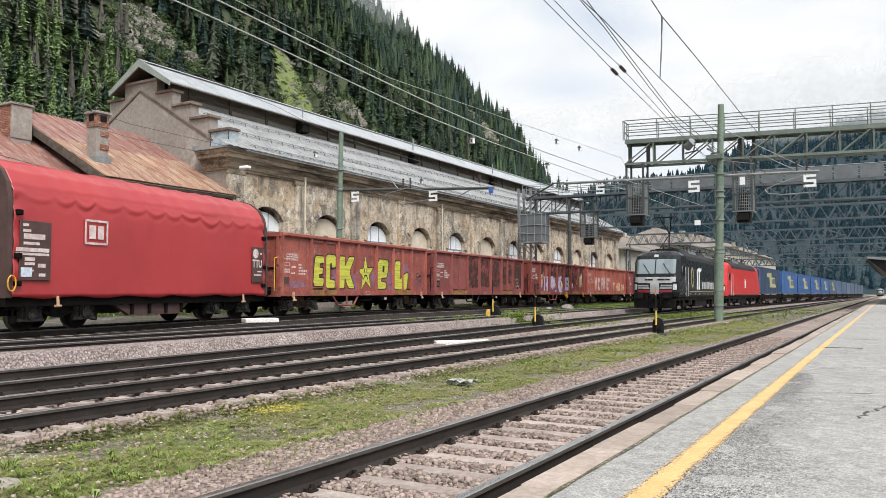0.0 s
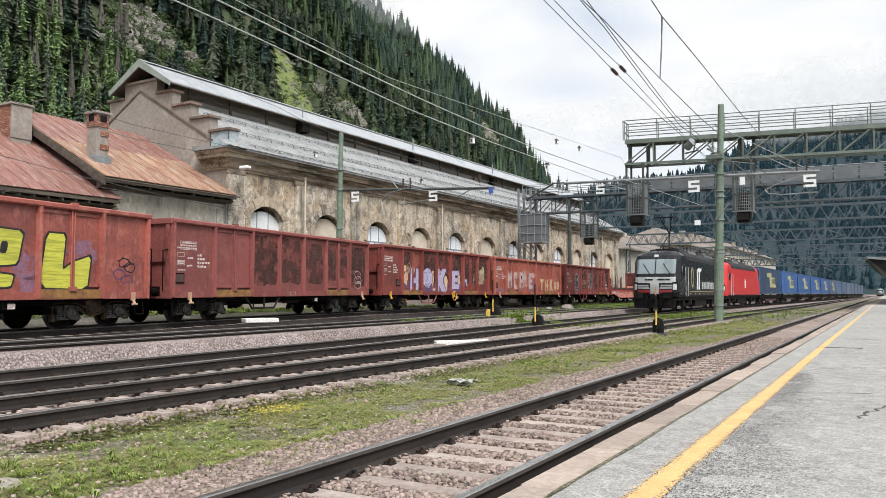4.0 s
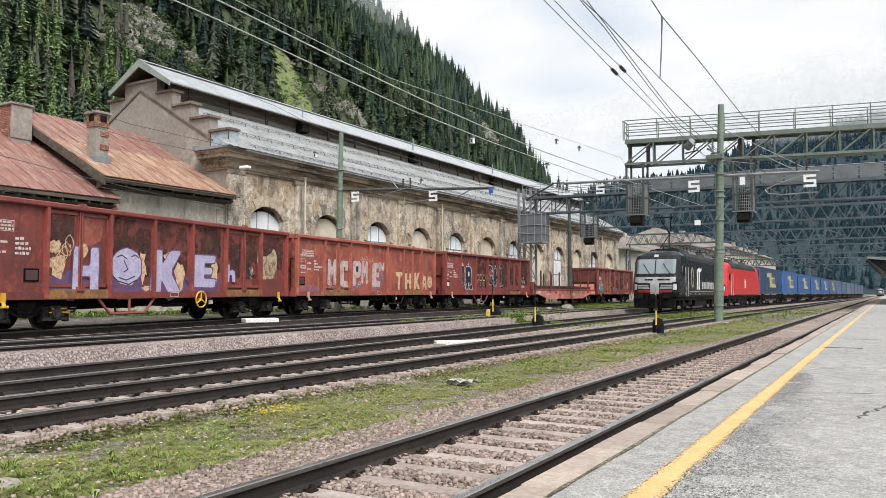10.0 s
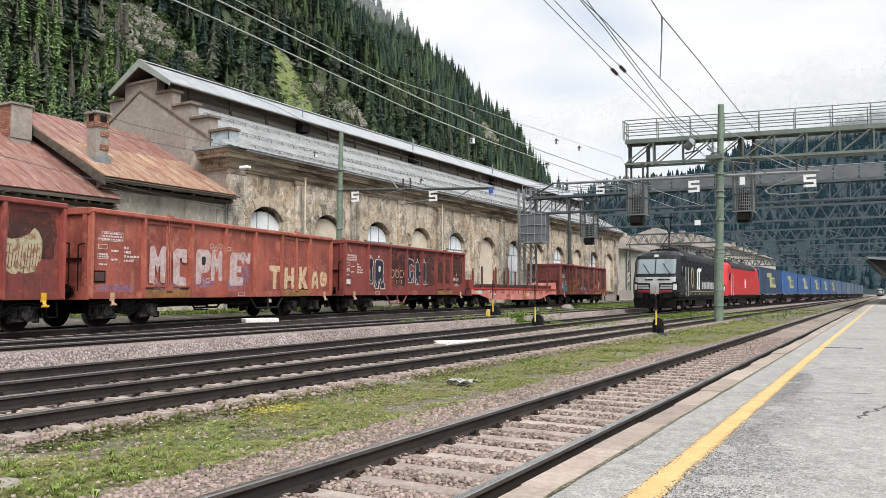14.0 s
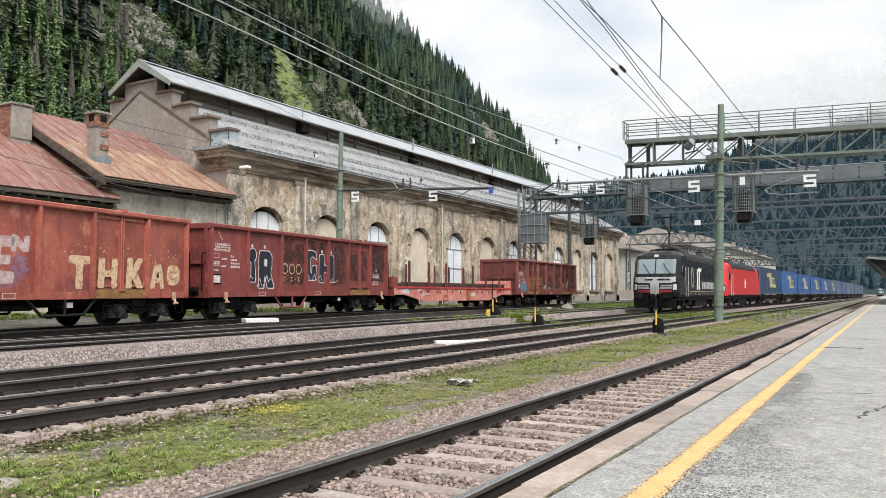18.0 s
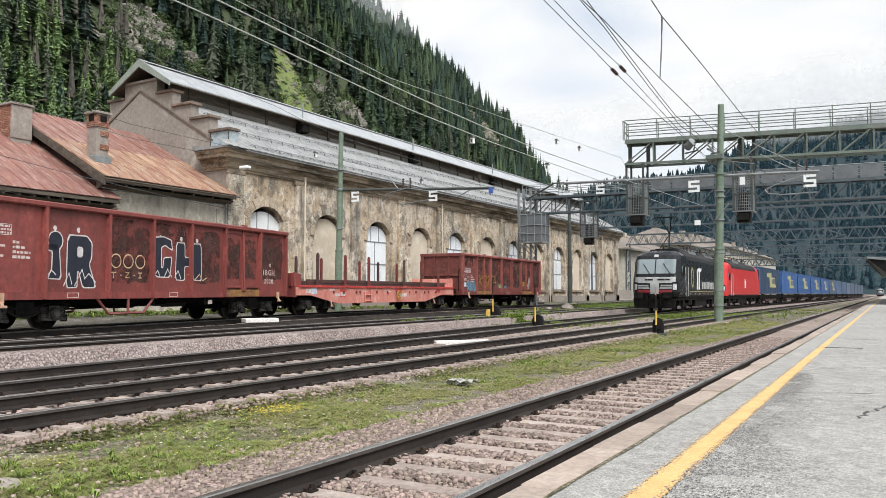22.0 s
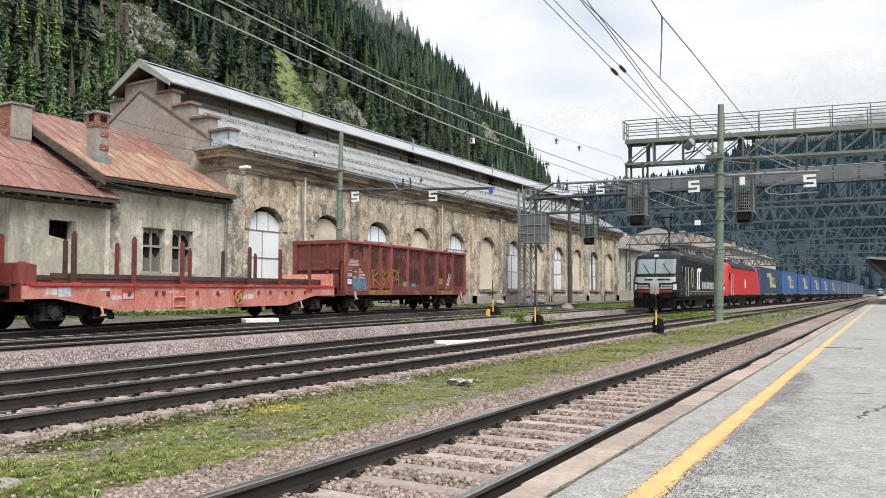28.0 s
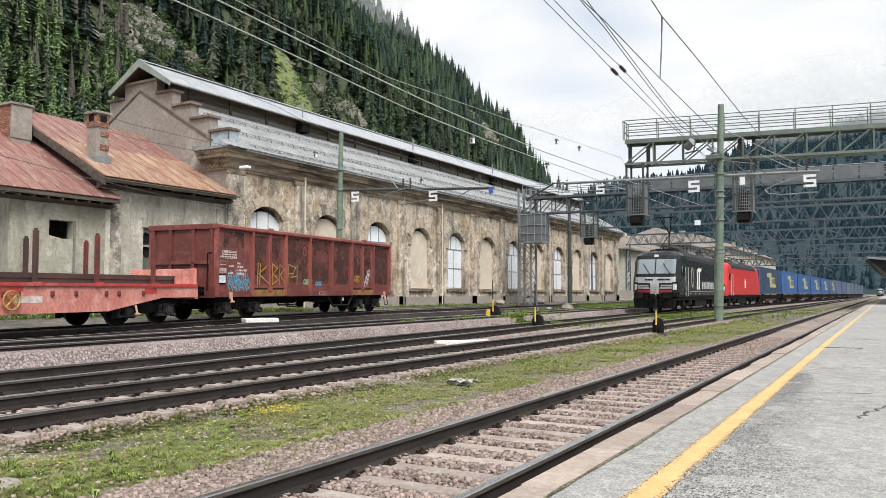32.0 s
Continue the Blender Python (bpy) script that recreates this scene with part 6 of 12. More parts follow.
    # trapezoid step rail under the middle
    for s in (-1, 1):
        at = 0.8 if seed in (4, 7) else -2.95
        q = [(s * 1.40, at, ZB), (s * 1.42, at + 0.42, 0.40), (s * 1.42, at + 1.85, 0.40), (s * 1.40, at + 2.3, ZB)]
        part("step_rail", rods(list(zip(q, q[1:])) + [((s * 1.42, at + 1.2, 0.40), (s * 1.42, at + 1.2, ZB))], 0.04, 6), TM["w2"] if seed in (1, 3, 5) else TM["bogie"], wg)
    for x in (-0.6, 0.6):
        part("brake_cylinder", rods([((x, -1.6, 0.72), (x, -0.7, 0.72))], 0.2, 12), TM["under"], wg)
    part("air_tank", rods([((0.95, 0.3, 0.70), (0.95, 1.3, 0.70))], 0.17, 12), TM["bogie"], wg)
    part("brake_lever", rods([((1.0, -1.9, 0.62), (1.05, -1.9, 0.42)), ((1.05, -1.9, 0.42), (1.05, -1.2, 0.40)), ((1.2, -0.4, 0.82), (1.2, -0.4, 0.58)), ((1.2, -0.4, 0.60), (1.2, 0.1, 0.60))], 0.028, 6), TM["bogie"], wg)
    part("valve_box", boxes((1.05, 1.30, 2.0, 2.35, 0.58, 0.80), bevel=0.02), TM["bogie"], wg)
    part("brake_plate", boxes((1.36, 1.375, 2.1, 2.32, 0.60, 0.74)), TM["mark"], wg)
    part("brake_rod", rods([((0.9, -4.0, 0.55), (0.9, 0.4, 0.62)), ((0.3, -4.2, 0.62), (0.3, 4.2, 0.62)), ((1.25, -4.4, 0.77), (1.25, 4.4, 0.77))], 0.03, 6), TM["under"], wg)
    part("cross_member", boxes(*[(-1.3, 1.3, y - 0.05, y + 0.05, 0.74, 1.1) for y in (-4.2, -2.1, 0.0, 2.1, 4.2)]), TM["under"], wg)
    for y in (-h + 0.85, h - 0.65):
        bm = boxes((1.44, 1.50, y - 0.07, y + 0.07, ZB - 0.06, ZB + 0.18))
        rod(bm, (1.48, y, ZB - 0.05), (1.54, y, ZB - 0.17), 0.045, 6)
        rod(bm, (1.54, y - 0.10, ZB - 0.17), (1.54, y + 0.10, ZB - 0.17), 0.035, 6)
        part("tow_hook", bm, TM["hook"] if seed == 3 else TM["pale_hook"], wg, "small painted towing hook")
    add_bogie(wg, -h + 1.85, key=bogie)
    add_bogie(wg, h - 1.85, key=bogie)
    add_ends(wg, h + 0.04)
    stencil(wg, -h + st[0], st[1], rng)
    if holder:
        hy, hz = -h + 0.18, 1.30
        if seed == 3:
            hy = -h + 1.5
        part("label_holder", boxes((1.40, 1.425, hy, hy + 0.45, hz, hz + 0.34)), paintwork if seed == 1 else TM["under"], wg)
        part("label_card", boxes((1.425, 1.43, hy + 0.04, hy + 0.41, hz + 0.04, hz + 0.30)), TM["white_label"] if seed == 7 else (TM["mark"] if seed == 5 else TM["board"]), wg)
    for y in (2.9, 7.0, 11.5):
        part("stencil_frame", boxes((1.456, 1.459, y - h, y + 0.4 - h, ZB + 0.04, ZB + 0.055), (1.456, 1.459, y - h, y + 0.4 - h, ZB + 0.165, ZB + 0.18), (1.456, 1.459, y - h, y - h + 0.015, ZB + 0.055, ZB + 0.165), (1.456, 1.459, y + 0.385 - h, y + 0.4 - h, ZB + 0.055, ZB + 0.165)), TM["mark"], wg)
    return wg


def rust_patch(wg, y, z, w, h, seed, key="rust"):
    """A worn area with an uneven rim, nearly as large as its panel."""
    rng = random.Random(seed * 31 + int(y * 10))
    pts = []
    n = 48
    drift = 1.0
    for i in range(n):
        a = 2 * math.pi * i / n
        c, q = math.cos(a), math.sin(a)
        r = (abs(c) ** 14 + abs(q) ** 14) ** (-1 / 14)
        drift += rng.uniform(-0.035, 0.035) + (0.98 - drift) * 0.3
        pts.append((y + w / 2 * c * r * drift, z + h / 2 * q * r * drift))
    part("worn_patch", patch_bm(pts, 1.4005, 0.0015), TM[key], wg)


# fat spray-can letters in a unit box: outline, then the counters
BLOCK = {
    "E": ([(0, 0), (0.97, -0.02), (1.0, 0.24), (0.52, 0.26), (0.52, 0.40), (0.84, 0.40), (0.86, 0.60), (0.53, 0.60), (0.54, 0.76), (0.96, 0.78), (1.0, 1.0), (0.03, 1.0)], []),
    "C": ([(0.06, 0.08), (0.30, 0.0), (0.98, 0.0), (0.96, 0.22), (0.50, 0.24), (0.48, 0.74), (0.62, 0.76), (0.66, 0.62), (1.0, 0.62), (0.98, 0.98), (0.24, 1.0), (0.02, 0.88)], []),
    "K": ([(0, 0), (0.34, 0.0), (0.36, 0.34), (0.64, 0.0), (1.05, 0.0), (0.66, 0.52), (1.0, 1.0), (0.62, 1.0), (0.36, 0.66), (0.35, 1.0), (0.02, 1.0)], []),
    "e": ([(0.02, 0.0), (0.80, 0.0), (0.86, 0.20), (0.42, 0.24), (0.42, 0.36), (0.92, 0.40), (1.0, 0.96), (0.16, 1.0)], [[(0.50, 0.56), (0.66, 0.57), (0.68, 0.78), (0.52, 0.77)]]),
    "L": ([(0.0, 0.04), (0.94, 0.0), (1.0, 0.62), (0.62, 0.50), (0.42, 0.34), (0.46, 1.0), (0.10, 1.0)], []),
    "H": ([(0, 0), (0.32, 0.0), (0.33, 0.38), (0.68, 0.38), (0.69, 0.0), (1.0, 0.0), (0.98, 1.0), (0.68, 1.0), (0.67, 0.60), (0.34, 0.60), (0.33, 1.0), (0.03, 1.0)], []),
    "M": ([(0, 0), (0.32, 0.0), (0.34, 0.52), (0.50, 0.26), (0.66, 0.54), (0.68, 0.0), (1.0, 0.0), (0.98, 1.0), (0.72, 1.0), (0.50, 0.66), (0.28, 1.0), (0.02, 1.0)], []),
    "P": ([(0, 0), (0.36, 0.0), (0.38, 0.32), (0.80, 0.34), (1.0, 0.50), (1.0, 0.86), (0.84, 1.0), (0.0, 1.0)], [[(0.38, 0.54), (0.64, 0.56), (0.66, 0.80), (0.38, 0.80)]]),
    "N": ([(0, 0), (0.30, 0.0), (0.32, 0.46), (0.68, 0.0), (1.0, 0.0), (1.0, 1.0), (0.70, 1.0), (0.68, 0.54), (0.30, 1.0), (0.0, 1.0)], []),
    "T": ([(0.34, 0), (0.68, 0), (0.66, 0.74), (1.0, 0.76), (1.0, 1.0), (0.0, 1.0), (0.0, 0.76), (0.34, 0.74)], []),
    "A": ([(0, 0), (0.32, 0), (0.38, 0.24), (0.66, 0.24), (0.70, 0), (1.0, 0), (0.76, 1.0), (0.30, 1.0)], [[(0.44, 0.44), (0.62, 0.44), (0.54, 0.74)]]),
    "O": ([(0.18, 0.04), (0.5, -0.02), (0.84, 0.06), (1.0, 0.34), (0.98, 0.72), (0.80, 0.96), (0.46, 1.02), (0.14, 0.92), (0.0, 0.62), (0.02, 0.28)], []),
    "R": ([(0, 0), (0.36, 0.0), (0.38, 0.30), (0.46, 0.32), (0.62, 0.0), (1.08, 0.0), (0.82, 0.44), (0.92, 0.60), (0.90, 0.88), (0.72, 1.0), (0.02, 1.0)], [[(0.37, 0.58), (0.58, 0.58), (0.60, 0.78), (0.37, 0.80)]]),
    "G": ([(0.02, 0.10), (0.22, 0.0), (0.86, 0.0), (0.98, 0.50), (0.58, 0.48), (0.52, 0.22), (0.40, 0.24), (0.40, 0.76), (0.60, 0.82), (0.98, 0.72), (0.92, 0.94), (0.55, 1.02), (0.06, 0.98)], []),
    "i": ([(0.0, 0.0), (0.96, 0.0), (0.80, 0.60), (0.10, 0.60), (0.10, 0.50), (0.42, 0.48), (0.40, 0.12)], []),
    "h": ([(0, 0), (0.34, 0), (0.36, 0.40), (0.62, 0.40), (0.66, 0), (1.0, 0), (0.94, 0.58), (0.70, 0.66), (0.38, 0.62), (0.36, 1.0), (0.0, 0.96)], []),
    "B": ([(0, 0), (0.80, 0.0), (1.0, 0.22), (0.82, 0.50), (0.98, 0.74), (0.80, 1.0), (0.0, 1.0)], [[(0.32, 0.2), (0.62, 0.2), (0.62, 0.38), (0.32, 0.38)], [(0.32, 0.6), (0.60, 0.6), (0.60, 0.8), (0.32, 0.8)]]),
}


def grown(pts, d):
    """An outline pushed outwards by d."""
    area = sum(a[0] * b[1] - b[0] * a[1] for a, b in zip(pts, pts[1:] + pts[:1]))
    k = 1 if area > 0 else -1
    out = []
    n = len(pts)
    for i in range(n):
        p, a, b = Vector(pts[i]), Vector(pts[i - 1]), Vector(pts[(i + 1) % n])
        u, v = (p - a).normalized(), (b - p).normalized()
        m = Vector((u.y + v.y, -u.x - v.x)) * k
        if m.length < 0.2:
            m = Vector((u.y, -u.x)) * k
        m.normalize()
        c = max(0.5, m.dot(Vector((u.y, -u.x)) * k))
        out.append(tuple(p + m * (d / c)))
    return out


def soft(pts, keep=0.12):
    """Corners cut off, as a spray can rounds them."""
    out = []
    n = len(pts)
    for i in range(n):
        p, a, b = pts[i], pts[i - 1], pts[(i + 1) % n]
        out.append((p[0] + (a[0] - p[0]) * keep, p[1] + (a[1] - p[1]) * keep))
        out.append((p[0] + (b[0] - p[0]) * keep, p[1] + (b[1] - p[1]) * keep))
    return out


LAYER = {"side": 1.4022, "door": 1.4265}


def fat(wg, ch, y0, y1, z0, z1, fill, edge=None, rim=0.05, slant=0.0, door=False, seed=0, label="", h=6.975):
    """One sprayed letter on the near side, between y0 and y1 along the wagon."""
    rng = random.Random(seed * 13 + ord(ch) + int(y0 * 10))
    x = LAYER["door" if door else "side"]

    def put(p, wob=0.012):
        return (y0 - h + (p[0] + slant * p[1]) * (y1 - y0) + rng.uniform(-wob, wob), z0 + p[1] * (z1 - z0) + rng.uniform(-wob, wob))
    body, holes = BLOCK[ch]
    pts = [put(p) for p in body]
    if edge:
        part("graffiti_edge", patch_bm(soft(grown(pts, rim), 0.10), x, 0.0012), TM[edge], wg)
    g = part("graffiti", patch_bm(soft(pts, 0.12), x + 0.0014, 0.0012), TM[fill], wg, label)
    for hole in holes:
        part("graffiti_counter", patch_bm(soft([put(p, 0.005) for p in hole], 0.2), x + 0.0028, 0.0008), TM[edge or "g_black"], g)


def line(wg, pts, width, key, h=6.975, x=1.4022):
    """A sprayed line through (y, z) points."""
    way = [Vector(p) for p in pts]
    way = [p for k, p in enumerate(way) if k == 0 or (p - way[k - 1]).length > 1e-4]
    runs = [(b - a).normalized() for a, b in zip(way, way[1:])]
    way[0], way[-1] = way[0] - runs[0] * width * 0.4, way[-1] + runs[-1] * width * 0.4
    bm = bmesh.new()
    rims = []
    for k, p in enumerate(way):
        a, b = runs[max(k - 1, 0)], runs[min(k, len(runs) - 1)]
        d = a + b if (a + b).length > 0.3 else b
        d.normalize()
        n = Vector((-d.y, d.x)) * (width / 2 / max(0.55, d.dot(b)))
        rims.append([bm.verts.new((x + 0.002, q.x - h, q.y)) for q in (p - n, p + n)])
    for a, b in zip(rims, rims[1:]):
        bm.faces.new((a[0], b[0], b[1], a[1]))
    part("graffiti", bm, TM[key], wg)


def curl(y, z, w, h, turns, rng, n=10):
    return [(y + w / 2 * math.cos(turns * 2 * math.pi * i / n + rng.uniform(-0.3, 0.3)), z + h / 2 * math.sin(turns * 2 * math.pi * i / n) * rng.uniform(0.6, 1.0)) for i in range(n + 1)]


def splash(wg, y, z, w, h, seed, key, x=1.4012, half=6.975, rag=0.35, n=22):
    part("spray_ground", patch_bm(blob(y - half, z, w, h, random.Random(seed), n, rag), x, 0.0008), TM[key], wg)


WAGONS = []


def build_gondolas():
    h = 6.975
    rng = random.Random(77)
    # first: yellow lettering with a star
    w = gondola("open_wagon", 24.02, "w1", "faded oxide-red open wagon with yellow-green lettering", 1, "ochre", bogie="bogie_rusty", st=(0.28, 2.50))
    WAGONS.append((w, 24.02 + h))
    for k, (y, z, a, b) in enumerate(((2.35, 1.75, 0.6, 1.1), (4.35, 1.6, 0.8, 1.2), (4.5, 2.2, 0.5, 0.8), (6.15, 1.5, 0.9, 0.8), (7.9, 1.7, 0.7, 0.9), (9.6, 1.6, 0.7, 1.0), (11.4, 2.1, 1.0, 0.7), (10.5, 1.35, 1.6, 0.4), (1.2, 1.32, 1.6, 0.3))):
        splash(w, y, z, a, b, k, "g_haze")
    fat(w, "E", 2.38, 3.20, 1.27, 2.55, "g_yellow", "g_black", 0.05, 0.14, True)
    fat(w, "C", 3.24, 4.16, 1.18, 2.66, "g_yellow", "g_black", 0.05, 0.10, True)
    fat(w, "K", 4.55, 5.92, 1.17, 2.62, "g_yellow", "g_black", 0.05, 0.04)
    fat(w, "e", 8.08, 9.38, 1.16, 2.64, "g_yellow", "g_black", 0.05, 0.06)
    fat(w, "L", 9.96, 11.66, 1.10, 2.60, "g_yellow", "g_black", 0.05, 0.02, True)
    star = []
    for i in range(10):
        a, r = math.pi / 2 + i * math.pi / 5 + 0.06, (0.86 if i % 2 == 0 else 0.34)
        star.append((7.05 - h + r * math.cos(a) * 0.92, 1.86 + r * math.sin(a)))
    part("graffiti_edge", patch_bm(grown(star, 0.05), 1.4022, 0.0012), TM["g_black"], w)
    part("graffiti", patch_bm(star, 1.4036, 0.0012), TM["g_yellow"], w, "yellow star with black strokes")
    for q in ([(6.92, 1.96), (6.92, 2.08)], [(7.16, 1.96), (7.16, 2.08)], [(6.84, 1.62), (6.93, 1.76), (7.04, 1.80), (7.15, 1.76), (7.24, 1.62)]):
        line(w, q, 0.07, "g_black", x=1.4050)
    for k in range(4):
        line(w, curl(6.35 + 0.38 * k, 2.55 + 0.1 * (k % 2), 0.3, 0.3, 1.3, rng), 0.02, "g_violet")
    for k, (y, z) in enumerate(((13.0, 1.9), (13.2, 1.75), (12.8, 1.55), (13.1, 1.4))):
        line(w, curl(y, z, 0.5, 0.35, 1.6, rng), 0.03, "g_black" if k < 2 else "g_violet")
    # second: plain, with large rust patches
    w = gondola("open_wagon", 39.12, "w2", "plain brown-red open wagon with dark rust patches", 2, "ochre", holder=True)
    WAGONS.append((w, 39.12 + h))
    for y, z, a, b, q in ((5.33, 2.22, 1.60, 1.90, 1), (7.06, 2.25, 1.58, 1.85, 3), (8.88, 2.2, 1.58, 1.75, 5), (12.98, 2.15, 1.50, 1.95, 7), (10.45, 2.25, 0.78, 1.5, 8), (11.5, 2.3, 0.78, 1.4, 9)):
        rust_patch(w, y - h, z, a, b, q)
    for k in range(3):
        line(w, curl(13.0, 1.8 - 0.25 * k, 0.7, 0.45, 1.4, rng), 0.022, "g_grey")
    # third: lilac letters
    w = gondola("open_wagon", 54.64, "w3", "dark red open wagon with lilac letters and violet fill", 3, "ochre", st=(0.20, 2.76))
    WAGONS.append((w, 54.64 + h))
    for y, z, a, b, q in ((2.7, 2.75, 0.8, 0.9, 1), (5.33, 2.3, 1.58, 1.8, 2), (7.06, 2.35, 1.58, 1.7, 3), (8.88, 2.4, 1.58, 1.6, 4), (10.45, 2.3, 0.8, 1.6, 5), (11.5, 2.3, 0.8, 1.6, 6), (12.98, 2.5, 1.5, 1.3, 7)):
        rust_patch(w, y - h, z, a, b, q)
    part("worn_patch", patch_bm([(3.36 - h, 2.3), (3.42 - h, 3.2), (4.2 - h, 3.2), (4.1 - h, 2.5), (3.8 - h, 2.35)], 1.3865, 0.0015), TM["w4"], w, "fresh red patch of paint")
    for y, z, a, b in ((3.0, 1.2, 1.5, 0.7), (5.1, 1.3, 1.6, 0.9), (6.9, 1.25, 1.7, 0.9), (8.7, 1.3, 1.6, 0.9)):
        splash(w, y, z, a, b, int(y * 9), "g_violet")
    for y, z, a, b in ((2.45, 2.25, 0.35, 0.4), (2.6, 1.75, 0.6, 0.6), (3.35, 2.2, 0.4, 0.5), (4.45, 1.8, 0.3, 0.8), (5.75, 1.8, 0.35, 0.9), (7.45, 1.6, 0.45, 0.9), (7.0, 2.1, 0.5, 0.35), (9.3, 1.7, 0.35, 0.9), (6.0, 1.15, 0.5, 0.2)):
        splash(w, y, z, a, b, int(y * 7), "g_cream", 1.4018, rag=0.45, n=14)
    fat(w, "H", 3.05, 3.98, 0.98, 2.28, "g_lilac", "g_violet", 0.04, 0.02, True)
    part("graffiti_edge", patch_bm(blob(5.1 - h, 1.75, 1.32, 1.22, random.Random(5), 16, 0.06), 1.4022, 0.0012), TM["g_violet"], w)
    part("graffiti", patch_bm(blob(5.1 - h, 1.77, 1.22, 1.12, random.Random(5), 16, 0.06), 1.4036, 0.0012), TM["g_lilac"], w, "round lilac letter with a sleepy face")
    for q in ([(4.7, 2.05), (4.9, 2.12), (5.1, 2.02)], [(5.3, 2.08), (5.45, 2.15), (5.6, 2.06)], [(5.0, 1.95), (5.15, 1.7), (5.0, 1.62)], [(4.8, 1.45), (5.1, 1.38), (5.45, 1.5)], [(4.55, 1.5), (4.75, 1.35), (5.2, 1.25), (5.55, 1.4)]):
        line(w, q, 0.035, "g_black", x=1.4045)
    fat(w, "K", 6.12, 7.50, 0.95, 2.34, "g_lilac", "g_violet", 0.04, 0.04)
    fat(w, "E", 8.05, 9.38, 1.20, 2.26, "g_lilac", "g_violet", 0.045, 0.0)
    fat(w, "h", 9.95, 10.50, 1.38, 2.0, "g_lilac", "g_violet", 0.03, 0.0, True)
    splash(w, 11.55, 1.75, 0.3, 0.4, 3, "g_white", 1.388)
    fox = [(11.95, 2.72), (12.25, 2.35), (12.75, 2.42), (13.1, 2.75), (13.3, 2.2), (13.25, 1.75), (12.95, 1.5), (12.7, 1.55), (12.4, 1.45), (12.1, 1.7), (11.9, 2.1)]
    part("graffiti", patch_bm([(y - h + rng.uniform(-0.05, 0.05), z + rng.uniform(-0.05, 0.05)) for y, z in soft(fox, 0.25)], 1.4022, 0.0012), TM["g_sand"], w, "flaking sand-coloured paint")
    for k in range(14):
        line(w, [(12.0 + 0.09 * k, 1.5 + 0.3 * rng.random()), (12.05 + 0.09 * k, 2.0 + 0.5 * rng.random())], 0.025, "w3", x=1.4034)
    for k in range(5):
        line(w, curl(2.55 + 0.1 * k, 1.75 + 0.15 * k, 0.3, 0.5, 1.1, rng), 0.025, "g_cream")
    for k in range(5):
        line(w, curl(4.4 + 0.35 * k, 2.4 + 0.05 * (k % 2), 0.25, 0.22, 1.0, rng), 0.025, "g_black")
    cy, cz = 8.46 - h, 0.77
    bm = bmesh.new()
    for i in range(16):
        a, b = 2 * math.pi * i / 16, 2 * math.pi * (i + 1) / 16
        rod(bm, (1.52, cy + 0.27 * math.cos(a), cz + 0.27 * math.sin(a)), (1.52, cy + 0.27 * math.cos(b), cz + 0.27 * math.sin(b)), 0.028, 6)
    for i in range(3):
        a = math.pi / 2 + 2 * math.pi * i / 3
        rod(bm, (1.52, cy, cz), (1.52, cy + 0.27 * math.cos(a), cz + 0.27 * math.sin(a)), 0.025, 6)
    rod(bm, (1.35, cy, cz), (1.53, cy, cz), 0.05, 8)
    part("hand_wheel", bm, TM["hook"], w, "yellow brake hand wheel")
    part("warning_board", boxes((1.2, 1.215, 2.5 - h, 3.2 - h, 0.46, 0.50), (1.2, 1.215, 2.6 - h, 3.1 - h, 0.56, 0.60)), TM["hook"], w)
    # fourth: orange wagon with pale letters
    w = gondola("open_wagon", 69.5, "w4", "orange-red open wagon with faded pale letters", 4, "ochre", st=(0.34, 2.70))
    WAGONS.append((w, 69.5 + h))
    for y, z, a, b in ((5.1, 1.3, 1.0, 0.35), (6.8, 1.3, 1.2, 0.4), (7.5, 1.7, 0.5, 0.7), (1.2, 1.15, 1.4, 0.25), (9.5, 1.2, 0.9, 0.35), (11.0, 1.15, 1.5, 0.3), (3.2, 1.2, 1.5, 0.3)):
        splash(w, y, z, a, b, int(y * 11), "g_haze" if y < 8 else "w2", rag=0.4)
    for ch, a, b, z0, z1, fill, door in (("M", 2.40, 3.16, 1.30, 2.46, "g_grey", True), ("C", 3.46, 4.18, 1.22, 2.44, "g_grey", True), ("P", 4.66, 5.44, 1.28, 2.46, "g_grey", False), ("M", 5.48, 6.10, 1.40, 2.48, "g_grey", False), ("E", 6.52, 7.36, 1.25, 2.44, "g_grey", False), ("N", 7.24, 7.80, 2.05, 2.48, "g_grey", False),
                                         ("T", 9.05, 9.85, 1.12, 2.04, "g_cream", False), ("H", 10.10, 10.86, 1.13, 2.0, "g_cream", True), ("K", 11.20, 11.92, 1.13, 2.04, "g_cream", True), ("A", 12.24, 12.92, 1.12, 1.90, "g_cream", False), ("O", 13.0, 13.62, 1.24, 1.90, "g_cream", False)):
        fat(w, ch, a, b, z0, z1, fill, None, 0.0, 0.03, door)
    for dy in (-0.1, 0.1):
        part("graffiti", patch_bm(blob(13.3 - h + dy, 1.65, 0.05, 0.13, random.Random(4), 8, 0.1), 1.4056, 0.0008), TM["w4"], w)
    line(w, [(13.15, 1.47), (13.3, 1.40), (13.45, 1.47)], 0.035, "w4", x=1.4045)
    for k in range(34):
        y, z = rng.uniform(8.8, 13.7), rng.uniform(1.9, 2.35)
        part("graffiti", patch_bm(blob(y - h, z, 0.05, 0.05, rng, 6, 0.2), 1.4022, 0.0012), TM["g_cream"], w)
